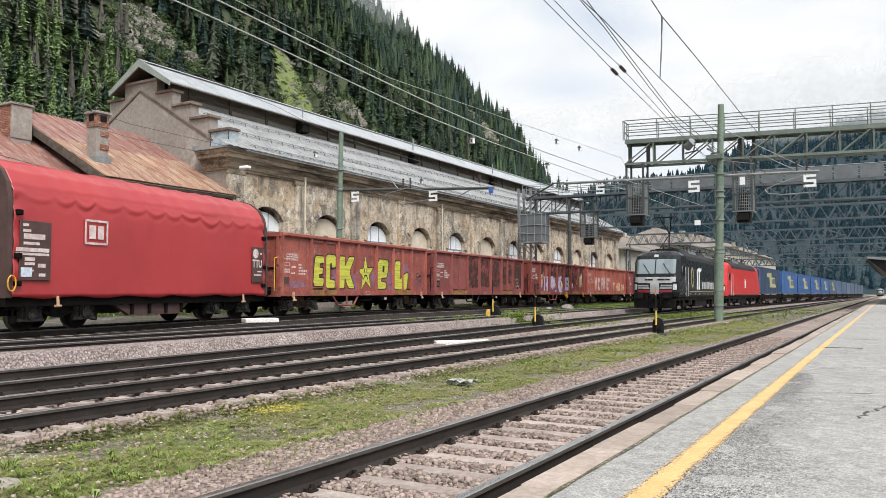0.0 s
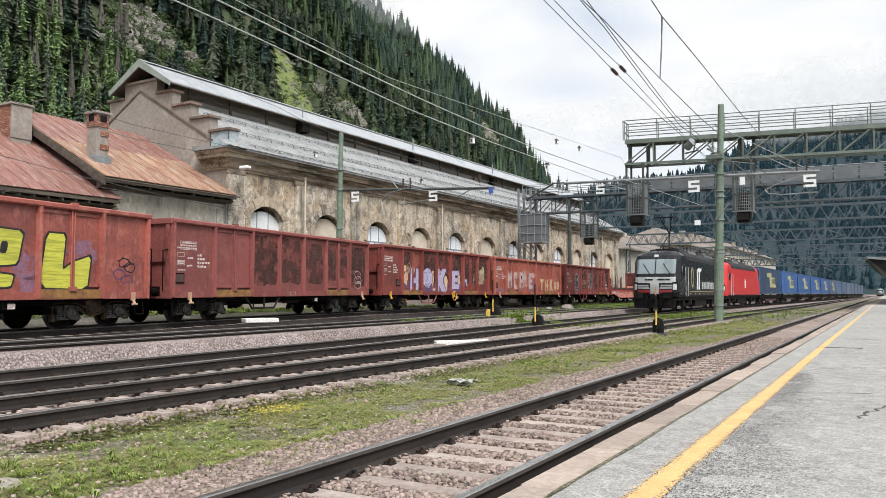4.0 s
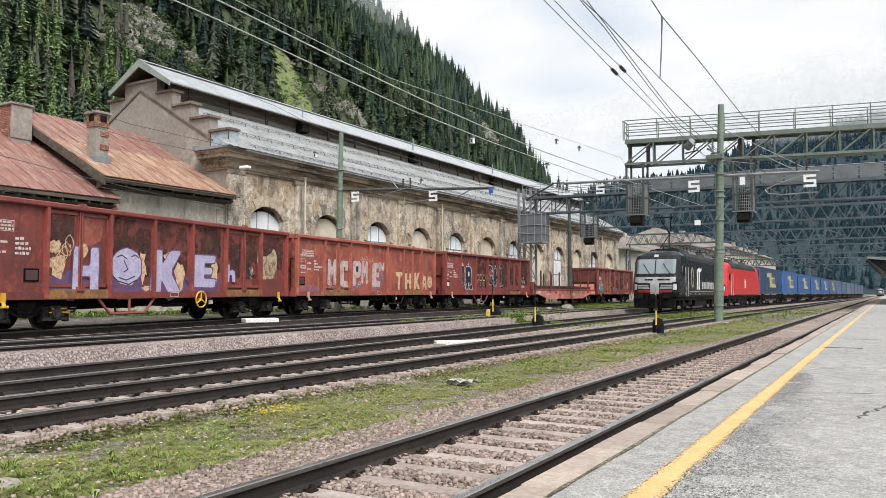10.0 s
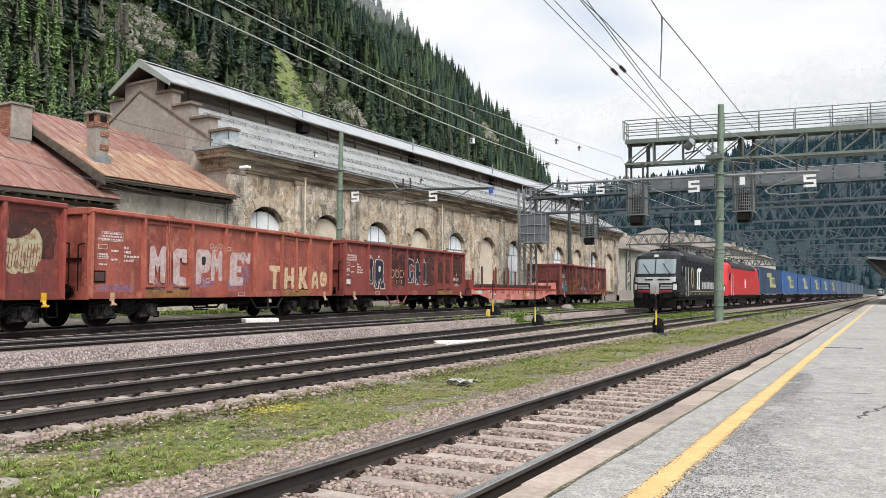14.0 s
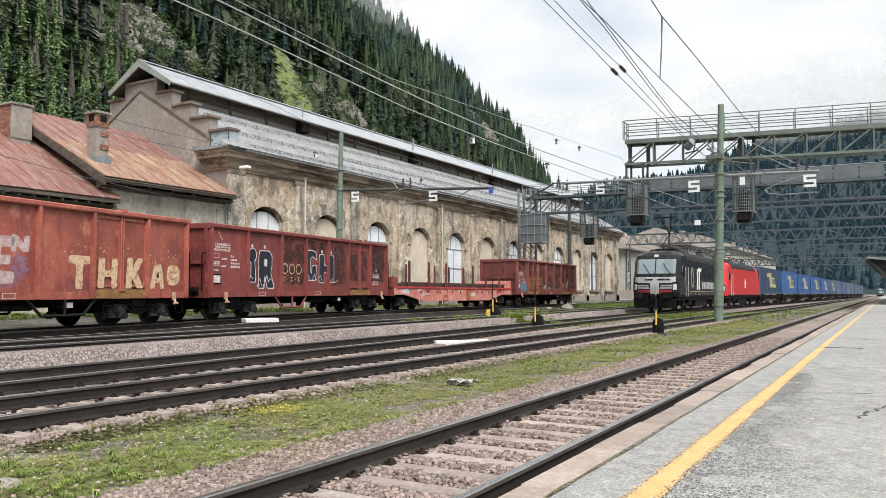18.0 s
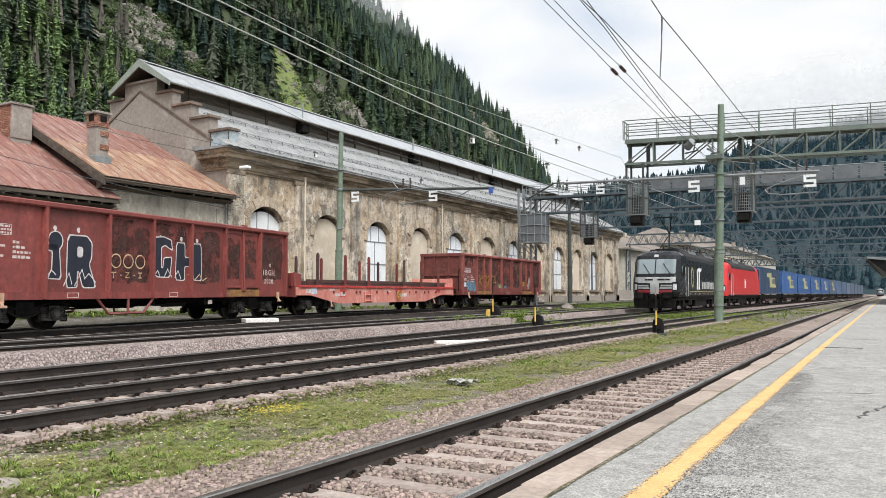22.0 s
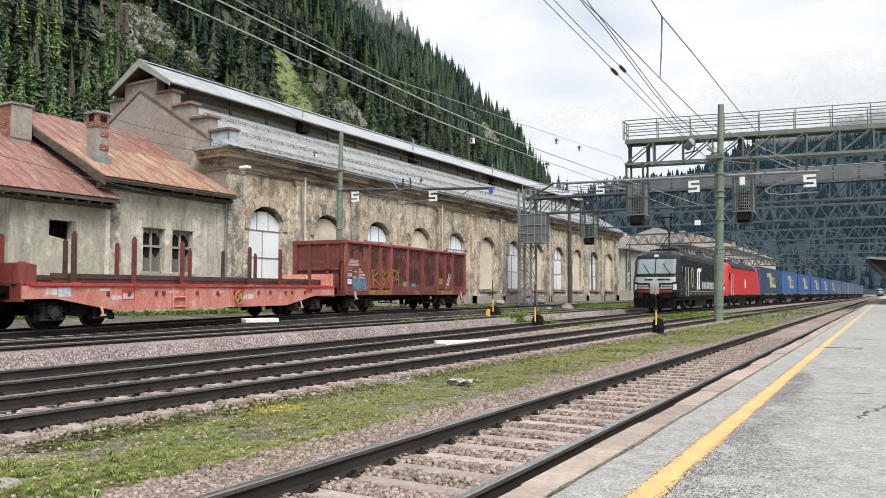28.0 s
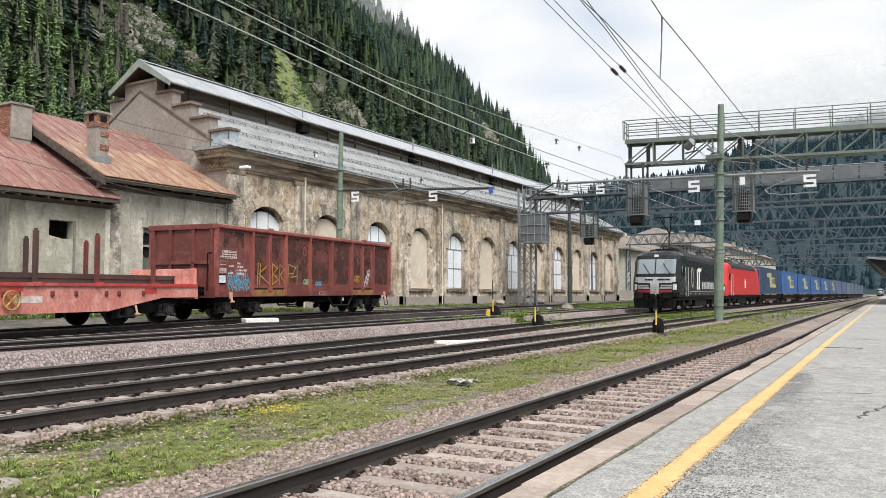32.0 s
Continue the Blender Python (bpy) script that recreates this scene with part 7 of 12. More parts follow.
    for k, (y, z) in enumerate(((5.5, 2.6), (5.75, 2.52), (6.0, 2.62), (6.5, 2.55), (2.65, 1.35), (4.5, 1.55), (5.3, 1.4), (6.6, 1.3))):
        line(w, curl(y, z, 0.2, 0.2, 1.0, rng, 7), 0.03, "g_grey", x=1.43 if y < 4.3 else 1.4040)
    # fifth: navy letters with white edges
    w = gondola("open_wagon", 84.76, "w5", "dark red open wagon with white-edged navy letters", 5, "ochre", doors=(6, 7), st=(0.18, 2.66))
    WAGONS.append((w, 84.76 + h))
    for y, z, a, b, q in ((5.33, 2.25, 1.58, 1.9, 1), (8.88, 2.2, 1.58, 1.8, 2), (7.06, 2.8, 1.58, 0.8, 3), (10.45, 2.25, 0.78, 1.5, 4), (11.5, 2.25, 0.78, 1.5, 5), (12.98, 2.3, 1.50, 1.7, 7)):
        rust_patch(w, y - h, z, a, b, q)
    fat(w, "i", 2.24, 2.74, 1.40, 2.9, "g_navy", "g_white", 0.035)
    part("graffiti_edge", patch_bm(blob(2.52 - h, 2.40, 0.52, 0.56, rng, 14, 0.05), 1.4022, 0.0012), TM["g_white"], w)
    part("graffiti", patch_bm(blob(2.52 - h, 2.40, 0.45, 0.49, rng, 14, 0.05), 1.4036, 0.0012), TM["g_navy"], w)
    fat(w, "R", 2.92, 3.86, 1.17, 2.58, "g_navy", "g_white", 0.035)
    fat(w, "G", 6.30, 7.16, 1.50, 2.74, "g_navy", "g_white", 0.035)
    fat(w, "H", 7.34, 8.64, 1.42, 2.62, "g_navy", "g_white", 0.03)
    for y in (2.5, 3.3, 6.6, 7.6, 8.4):
        part("graffiti", patch_bm(blob(y - h, 2.74, 0.12, 0.16, rng, 8, 0.15), 1.4022, 0.0012), TM["g_white"], w)
    for q in ([(2.82, 1.2), (3.0, 1.55), (3.1, 1.25)], [(3.2, 1.2), (3.45, 1.65), (3.55, 1.4), (3.7, 1.55), (3.95, 1.3)], [(2.3, 1.4), (2.4, 1.62), (2.55, 1.5)], [(6.3, 1.5), (6.5, 1.7), (6.6, 1.5)], [(6.8, 1.5), (6.95, 1.75), (7.15, 1.5)], [(7.3, 1.5), (7.45, 1.72), (7.6, 1.45)]):
        line(w, q, 0.03, "g_white", x=1.4045)
    line(w, [(7.95, 1.6), (8.3, 1.42), (8.55, 1.62), (8.7, 1.4), (8.95, 1.5)], 0.03, "g_cream", x=1.4045)
    for k in range(3):
        line(w, [(4.72 + 0.5 * k + 0.2 * math.cos(a), 1.94 + 0.2 * math.sin(a)) for a in [math.pi * (0.8 if k == 0 else 1) - 2 * math.pi * j / 14 * (0.85 if k == 0 else 1) for j in range(15)]], 0.035, "g_cream")
    for k, q in enumerate(([(4.53, 1.6), (4.73, 1.6)], [(4.63, 1.6), (4.63, 1.44)], [(5.1, 1.6), (5.26, 1.6), (5.1, 1.45), (5.28, 1.45)], [(5.72, 1.6), (5.72, 1.45)], [(5.66, 1.6), (5.78, 1.6)], [(5.66, 1.45), (5.78, 1.45)], [(4.90, 1.52), (4.94, 1.52)], [(5.46, 1.52), (5.50, 1.52)])):
        line(w, q, 0.03, "g_cream")
    for word, y, z, size in (("I", 12.36, 1.66, 0.25), ("B", 12.50, 1.66, 0.25), ("G", 12.71, 1.66, 0.26), ("H", 12.95, 1.65, 0.25), (".", 13.16, 1.65, 0.25), ("2", 12.44, 1.34, 0.22), ("0", 12.60, 1.34, 0.22), ("2", 12.77, 1.34, 0.22), ("0", 12.93, 1.33, 0.22), (".", 13.10, 1.33, 0.22), ("o", 12.76, 1.98, 0.24)):
        me = letters(word, size * 1.15, 0.004, 1.0, 0.0, 0.0008)
        part("handwriting", me, TM["mark"], w).location = (1.4050, y - h, z)
    line(w, [(0.5, 3.15), (0.62, 2.95), (0.72, 2.88)], 0.03, "g_cream")
    # last: blue and amber scrawl
    w = gondola("open_wagon", 117.3, "w7", "stained red-brown open wagon with blue and amber scrawl", 7, "ochre", st=(0.28, 2.42))
    WAGONS.append((w, 117.3 + h))
    for q in ([(2.5, 1.3), (2.55, 2.1)], [(3.2, 2.05), (2.6, 1.7), (3.3, 1.3)], [(2.65, 1.3), (2.7, 2.1)]):
        line(w, q, 0.05, "g_amber", x=1.4265)
    for q in ([(3.5, 1.3), (3.5, 2.1), (3.85, 1.95), (3.55, 1.72), (3.9, 1.5), (3.5, 1.3)], [(4.0, 1.3), (4.0, 2.1), (4.3, 1.9), (4.05, 1.7), (4.35, 1.3)], [(4.6, 1.3), (4.6, 2.1)]):
        line(w, q, 0.045, "g_amber", x=1.4265)
    for q in ([(4.75, 1.75), (5.0, 1.75), (5.2, 2.0), (4.75, 2.1)], [(4.85, 1.6), (5.25, 1.65)], [(5.3, 1.3), (5.3, 2.1)]):
        line(w, q, 0.045, "g_amber")
    for k in range(9):
        y = 0.78 + 0.14 * k
        line(w, [(y, 1.68 + 0.1 * (k % 2)), (y + 0.10, 1.42), (y - 0.02, 1.30), (y + 0.12, 1.00 + 0.06 * (k % 3))], 0.045, "g_blue")
        line(w, curl(y + 0.05, 1.5 - 0.12 * (k % 3), 0.26, 0.3, 1.0, rng, 7), 0.035, "g_blue")
    for k in range(4):
        line(w, curl(5.9 + 0.12 * k, 1.42, 0.22, 0.25, 1.0, rng, 7), 0.04, "g_sage")
        line(w, curl(6.85 + 0.12 * k, 1.36, 0.2, 0.18, 1.0, rng, 7), 0.04, "g_blue")
        line(w, curl(10.35 + 0.12 * k, 1.6, 0.22, 0.36, 1.0, rng, 7), 0.04, "g_amber")
        line(w, curl(11.4 + 0.1 * k, 1.35 + 0.18 * k, 0.3, 0.4, 1.2, rng, 8), 0.05, "g_white")
        line(w, curl(5.9 + 1.6 * k, 2.7 - 0.2 * (k % 2), 0.3, 0.5, 0.95, rng, 9), 0.03, "w1")
    for y, z, a, b, q in ((5.33, 2.3, 1.58, 1.8, 1), (7.06, 2.25, 1.58, 1.9, 2), (8.88, 2.25, 1.58, 1.9, 3), (12.98, 2.25, 1.5, 1.8, 4), (2.7, 2.4, 0.8, 1.5, 5), (3.75, 2.4, 0.8, 1.4, 6), (10.45, 2.3, 0.8, 1.5, 7), (11.5, 2.3, 0.8, 1.5, 8), (1.1, 2.9, 1.2, 0.6, 9)):
        rust_patch(w, y - h, z, a, b, q)
    part("tail_lamp", boxes((1.2, 1.36, h + 0.04, h + 0.2, 1.3, 1.55), bevel=0.02), TM["rail_red"], w)



build_gondolas()


def build_tarp_wagon():
    """The covered wagon: a tarpaulin over hoops, end walls, number boards."""
    L, h = 11.45, 5.725
    u0 = 11.3
    w = thing("tarpaulin_wagon", rail_pose(u0 + h), "covered coil wagon under a wrinkled red tarpaulin", "wagon", "wagons of the freight train")
    WAGONS.append((w, u0 + h))
    prof = [(1.47, 0.88), (1.47, 1.6), (1.465, 2.3), (1.45, 2.9), (1.43, 3.42), (1.35, 3.80), (1.13, 4.14), (0.76, 4.40), (0.36, 4.53), (0, 4.56)]
    prof += [(-x, z) for x, z in prof[-2::-1]]
    # resample the profile finely
    pts, fine = [], []
    for (xa, za), (xb, zb) in zip(prof, prof[1:]):
        k = max(1, int(math.hypot(xb - xa, zb - za) / (0.055 if zb > 2.6 and za > 2.6 else 0.12)))
        fine += [(xa + (xb - xa) * i / k, za + (zb - za) * i / k) for i in range(k)]
    fine.append(prof[-1])
    ny = 200
    V = np.zeros((ny + 1, len(fine), 3))
    for j in range(ny + 1):
        y = -h + 0.12 + (L - 0.24) * j / ny
        for i, (x, z) in enumerate(fine):
            # swags below the shoulder between the hoops, taut sheet under them
            f = y / 0.9 + 0.45 * noise.noise(Vector((y * 0.55, 3, 0)))
            swag = abs(math.sin(math.pi * f))
            cell = math.floor(f)
            depth = 0.55 + 0.9 * noise.noise(Vector((cell * 1.7, 0.4, 9)))
            zc = 3.58 - (0.16 + 0.14 * noise.noise(Vector((cell * 2.3, 5, 1)))) * swag
            ridge = 0.030 * math.exp(-((z - zc) / 0.07) ** 2) - 0.020 * math.exp(-((z - zc + 0.13) / 0.09) ** 2)
            # slanting creases that run out of the swags' ends, and a slack belly low down
            run = math.sin(7.5 * y + 2.2 * z + 3.0 * noise.noise(Vector((y * 0.7, z * 0.5, 2))))
            second = 0.016 * run * max(0.0, 1 - abs(z - 2.95) / 0.55) * max(0.0, 0.4 + noise.noise(Vector((y * 0.6, 1, 5))))
            hem = 0.014 * math.sin(11 * y + 4 * z) * max(0.0, 1 - (z - 0.88) / 0.35) * (0.5 + noise.noise(Vector((y * 0.8, 4, 5))))
            scallop = swag ** 2
            wav = noise.noise(Vector((x * 0.4, y * 0.45, z * 0.4))) * 0.05
            out = wav + depth * ridge + second + hem
            edge = 0.03 * max(0, 1 - abs(abs(y) - (h - 0.15)) / 0.4) * math.sin(z * 9)
            sx = 1 if x > 0 else -1
            if z > 3.65:
                V[j, i] = (x, y, z + wav * 0.6 - 0.025 * scallop)
            else:
                V[j, i] = (x + sx * (out + edge), y, z)
            if z < 0.95:
                V[j, i, 2] += 0.03 * math.sin(y * 3.1) + 0.02 * noise.noise(Vector((y * 2, 0, 0)))
    m = len(fine)
    idx = np.arange((ny + 1) * m).reshape(ny + 1, m)
    faces = np.stack([idx[:-1, :-1], idx[:-1, 1:], idx[1:, 1:], idx[1:, :-1]], -1).reshape(-1, 4)
    me = fast_mesh("tarpaulin", V.reshape(-1, 3), faces)
    o = part("tarpaulin", me, TM["tarp"], w, "red tarpaulin hanging in folds", smooth=True)
    sol = o.modifiers.new("thickness", "SOLIDIFY")
    sol.thickness, sol.offset = 0.012, -1
    cap = [(x * 1.005, z) for x, z in prof]
    for e in (-1, 1):
        y0, y1 = sorted((e * (h - 0.14), e * (h + 0.02)))
        part("end_wall", outline(cap, "y", y0, y1), TM["board"], w, "dark brown end wall")
        rim = [(x * 1.02, z + 0.02) for x, z in prof]
        bm = bmesh.new()
        rings = [[bm.verts.new((x * k, e * (h - 0.02) + d, z if k == 1 else z - 0.05 * (z > 2))) for d, k in ((-0.06, 1), (0.06, 1), (0.06, 0.96), (-0.06, 0.96))] for x, z in rim]
        for a, b in zip(rings, rings[1:]):
            for q in range(4):
                bm.faces.new((a[q], a[(q + 1) % 4], b[(q + 1) % 4], b[q]))
        bmesh.ops.recalc_face_normals(bm, faces=bm.faces[:])
        part("end_hoop", bm, TM["board"], w)
        for z in (1.25, 1.95, 3.05):
            part("tension_latch", boxes((1.44, 1.58, e * (h - 0.25) - 0.09, e * (h - 0.25) + 0.09, z - 0.07, z + 0.07), bevel=0.02), TM["under"], w)
    part("end_ring", rods([((1.56, -h + 0.05 + 0.12 * math.cos(a), 1.25 + 0.2 * math.sin(a)), (1.56, -h + 0.05 + 0.12 * math.cos(a + 0.6), 1.25 + 0.2 * math.sin(a + 0.6))) for a in [0.6 * k for k in range(11)]], 0.02, 5), TM["hook"], w)
    part("sole_bar", boxes((-1.4, 1.4, -h, h, 0.66, 0.9)), TM["under"], w)
    for s in (-1, 1):
        part("truss", outline([(-2.35, 0.85), (-1.3, 0.32), (0.9, 0.32), (1.65, 0.85)], "x", *sorted((s * 1.15, s * 1.3))), TM["board"], w, "rusty brown middle sill")
        for k in range(4):
            part("truss_rib", boxes((*sorted((s * 1.3, s * 1.36)), -1.3 + 0.75 * k, -1.2 + 0.75 * k, 0.36, 0.8)), TM["under"], w)
    bd = part("number_board", boxes((1.50, 1.53, -h + 0.28, -h + 1.25, 1.33, 2.86), bevel=0.008), TM["board"], w, "brown board with lines of small writing")
    rowsb = [(0.75, 1.0, 2.78, 0.07), (0.75, 1.1, 2.62, 0.07), (0.78, 1.75, 2.42, 0.14), (0.78, 1.5, 2.26, 0.07), (0.45, 1.95, 2.06, 0.10), (0.45, 1.95, 1.96, 0.06), (0.85, 1.3, 1.8, 0.09), (0.85, 1.3, 1.68, 0.07), (1.45, 1.8, 1.62, 0.1), (0.8, 1.25, 1.5, 0.05), (1.5, 1.8, 1.36, 0.08)]
    for a, b, z, t in rowsb:
        part("stencil_bar", boxes((1.53, 1.534, -h + 0.28 + (a - 0.62) * 0.68, -h + 0.28 + (b - 0.62) * 0.68, 1.36 + (z - 1.28) * 0.9, 1.36 + (z - 1.28) * 0.9 + t)), TM["mark"], bd)
    part("paper_label", boxes((1.53, 1.536, -h + 0.33, -h + 0.66, 1.42, 1.66)), TM["white_label"], bd)
    b2 = part("number_board", boxes((1.50, 1.53, h - 1.02, h - 0.30, 1.36, 2.70), bevel=0.008), TM["board"], w)
    part("disc", patch_bm(blob(h - 0.80, 2.45, 0.36, 0.36, random.Random(1), 16, 0.0), 1.531), TM["mark"], b2)
    for a, b, z, t in ((0.40, 0.70, 1.75, 0.05), (0.42, 0.9, 1.62, 0.05), (0.38, 0.52, 2.42, 0.06)):
        part("stencil_bar", boxes((1.53, 1.534, h - b, h - a, z, z + t)), TM["mark"], b2)
    code = part("type_code", letters("TTU", 0.40, 0.012, 0.8), TM["mark"], b2, "white letters TTU")
    code.matrix_local = Matrix.Translation((1.532, h - 1.0, 1.94))
    # a white square emblem with two plain bars
    for d in ((3.0, 3.86, 3.00, 3.06), (3.0, 3.86, 2.36, 2.42), (3.0, 3.06, 2.36, 3.06), (3.80, 3.86, 2.36, 3.06), (3.16, 3.40, 2.52, 2.90), (3.47, 3.70, 2.52, 2.90)):
        part("emblem_bar", boxes((1.505, 1.512, -h + d[0] - 0.6, -h + d[1] - 0.6, d[2], d[3])), TM["mark"], w)
    add_bogie(w, -h + 1.9)
    add_bogie(w, h - 1.9)
    add_ends(w, h + 0.02)
    for y in (-h + 1.55, h - 1.5):
        bm = bmesh.new()
        rod(bm, (1.47, y, 0.92), (1.5, y, 0.66), 0.04, 6)
        rod(bm, (1.5, y - 0.1, 0.66), (1.5, y + 0.1, 0.66), 0.035, 6)
        part("tow_hook", bm, TM["pale_hook"], w)


build_tarp_wagon()


def build_flat_wagon():
    """The flat wagon with stakes, low end boards and a fish-bellied side sill."""
    L, h, u0 = 16.5, 8.25, 99.77
    w = thing("flat_wagon", rail_pose(u0 + h), "salmon-red flat wagon with upright brown stakes and no load", "wagon", "wagons of the freight train")
    WAGONS.append((w, u0 + h))
    Z = 1.24
    part("deck_frame", boxes((-1.36, 1.36, -h + 0.1, h - 0.1, Z - 0.16, Z - 0.05)), TM["under"], w)
    for k in range(26):
        y = -h + 0.3 + k * 0.612
        part("deck_board", shared("deck_board", lambda: boxes((-1.3, 1.3, 0, 0.59, Z - 0.05, Z)), TM["deck"]), None, w).location = (0, y, 0)
    for s in (-1, 1):
        belly = [(-h, Z - 0.05), (-h, 0.85), (-h + 1.1, 0.85), (-h + 3.3, 0.47), (h - 4.0, 0.47), (h - 1.7, 0.84), (h, 0.84), (h, Z - 0.05)]
        part("side_sill", outline(belly, "x", *sorted((s * 1.33, s * 1.42))), TM["w6"], w, "fish-bellied salmon-red sill")
        part("deck_edge", boxes((*sorted((s * 1.28, s * 1.47)), -h + 0.2, h - 0.05, Z - 0.05, Z + 0.04)), TM["rail_red"], w)
        part("stored_beam", boxes((*sorted((s * 1.16, s * 1.24)), -h + 1.1, h - 0.9, Z + 0.16, Z + 0.30), (*sorted((s * 1.18, s * 1.22)), -h + 1.1, h - 0.9, Z, Z + 0.2)), TM["stake_brown"], w, "brown steel profile along the deck's edge")
        for i, y in enumerate((1.7, 4.0, 6.2, 10.0, 12.1, 14.4)):
            key = "stake_brown" if (i + (s > 0)) % 3 == 1 else "stake"
            st = part("stake", outline([(s * 1.32, y - h - 0.065), (s * 1.42, y - h - 0.05), (s * 1.42, y - h + 0.05), (s * 1.32, y - h + 0.065)], "z", Z - 0.02, Z + 1.40), TM[key], w)
            part("stake_tip", outline([(s * 1.335, y - h - 0.04), (s * 1.40, y - h - 0.03), (s * 1.40, y - h + 0.03), (s * 1.335, y - h + 0.04)], "z", Z + 1.40, Z + 1.46), TM["stake_brown"], st)
            part("stake_pocket", boxes((*sorted((s * 1.42, s * 1.50)), y - h - 0.12, y - h + 0.12, Z - 0.05, Z + 0.06)), TM["rail_red"], w)
    for k, y in enumerate((2.9, 3.75, 4.9, 5.25, 6.9, 8.0, 9.0, 9.45, 10.5, 11.3, 12.4, 12.9, 13.9)):
        part("rope_hook", boxes((1.42, 1.47, y - h - 0.06, y - h + 0.06, 0.92, 1.06), bevel=0.015), TM["stake"], w)
    for k, (y, wd, z0, z1, key) in enumerate(((0.75, 0.35, 0.95, 1.13, "mark"), (1.13, 0.42, 0.90, 1.16, "white_label"), (3.45, 0.55, 0.78, 1.12, "rail_red"), (3.5, 0.44, 0.82, 0.98, "mark"), (3.05, 0.42, 0.80, 0.92, "mark"), (8.9, 0.7, 1.06, 1.16, "rail_red"), (9.35, 0.85, 0.75, 0.92, "mark"), (8.05, 0.14, 0.86, 0.96, "rail_red"), (7.9, 0.5, 1.0, 1.05, "mark"), (14.0, 0.5, 0.95, 1.14, "rail_red"), (5.5, 0.5, 1.0, 1.05, "mark"), (2.6, 0.4, 1.05, 1.13, "mark"))):
        part("stencil_bar", boxes((1.42, 1.424 + 0.002 * (k % 2), y - h, y + wd - h, z0, z1)), TM[key], w)
    part("sill_ladder", rods([((1.47, 5.68 - h, 0.5), (1.47, 5.68 - h, 1.1)), ((1.47, 6.28 - h, 0.5), (1.47, 6.28 - h, 1.1)), ((1.47, 5.68 - h, 0.55), (1.47, 6.28 - h, 0.55)), ((1.47, 5.68 - h, 0.85), (1.47, 6.28 - h, 0.85))], 0.03, 6), TM["w6"], w)
    bm = bmesh.new()
    cy, cz = 9.2 - h, 0.82
    for i in range(16):
        a, b = 2 * math.pi * i / 16, 2 * math.pi * (i + 1) / 16
        rod(bm, (1.5, cy + 0.24 * math.cos(a), cz + 0.24 * math.sin(a)), (1.5, cy + 0.24 * math.cos(b), cz + 0.24 * math.sin(b)), 0.025, 6)
    for i in range(4):
        a = math.pi / 4 + math.pi * i / 2
        rod(bm, (1.5, cy, cz), (1.5, cy + 0.24 * math.cos(a), cz + 0.24 * math.sin(a)), 0.02, 5)
    rod(bm, (1.4, cy, cz), (1.52, cy, cz), 0.05, 8)
    part("hand_wheel", bm, TM["g_amber"], w, "rusty yellow hand wheel")
    for e in (-1, 1):
        y0, y1 = sorted((e * (h - 0.1), e * (h + 0.04)))
        eb = part("end_board", boxes((-1.35, 1.35, y0, y1, Z, Z + 0.55), bevel=0.01), TM["w6"] if e > 0 else TM["w5_rib"], w, "salmon-red end board" if e > 0 else "dark red end board")
        for x in (-1.2, -0.4, 0.4, 1.2):
            part("end_rib", boxes((x - 0.06, x + 0.06, *sorted((e * (h + 0.04), e * (h + 0.10))), Z, Z + 0.5)), TM["w6"] if e > 0 else TM["w5"], eb)
        part("end_cheek", outline([(e * h, Z), (e * (h - (1.0 if e > 0 else 0.5)), Z), (e * (h - (1.0 if e > 0 else 0.5)), Z + 0.5), (e * h, Z + 0.58)], "x", 1.28, 1.34), TM["w6"] if e > 0 else TM["w5"], eb)
        part("headstock", boxes((-1.4, 1.4, y0, y1, 0.78, Z)), TM["w6"] if e > 0 else TM["w5"], w)
    part("centre_sill", boxes((-0.4, 0.4, -h, h, 0.5, 1.05)), TM["under"], w)
    part("brake_gear", boxes((-0.9, 0.9, -1.5, -0.6, 0.45, 0.8), (-0.8, 0.8, 1.0, 2.2, 0.5, 0.8), bevel=0.05), TM["under"], w)
    add_bogie(w, -h + 2.1)
    add_bogie(w, h - 2.1)
    add_ends(w, h + 0.04)
    for y in (2.67, 13.6):
        bm = bmesh.new()
        rod(bm, (1.42, y - h, 0.62), (1.5, y - h, 0.36), 0.035, 6)
        rod(bm, (1.5, y - h - 0.09, 0.36), (1.5, y - h + 0.09, 0.36), 0.03, 6)
        part("tow_hook", bm, TM["pale_hook"], w)


build_flat_wagon()

# ---- gantries, masts and wires ----
def truss(bm, p, q, z0, z1, step, w=0.12, depth=0.9):
    """Two lattice faces between chords from p to q (x, y), from z0 up to z1."""
    p, q = Vector((*p, 0)), Vector((*q, 0))
    d = (q - p).normalized()
    n = Vector((-d.y, d.x, 0)) * depth / 2
    count = max(2, round((q - p).length / step))
    for s in (-1, 1):
        a, b = p + n * s, q + n * s
        for z, k in ((z0, 1.0), (z1, 1.6)):
            beam(bm, (a.x, a.y, z), (b.x, b.y, z), w, w * k)
        for i in range(count):
            u, v = a + (b - a) * (i / count), a + (b - a) * ((i + 1) / count)
            beam(bm, (u.x, u.y, z0), (v.x, v.y, z1), w * 0.5, w * 0.5)
            beam(bm, (v.x, v.y, z0), (v.x, v.y, z1), w * 0.6, w * 0.6)
    for i in range(count + 1):
        u = p + (q - p) * (i / count)
        beam(bm, tuple((u - n) + Vector((0, 0, z0))), tuple((u + n) + Vector((0, 0, z0))), w * 0.5, w * 0.5)


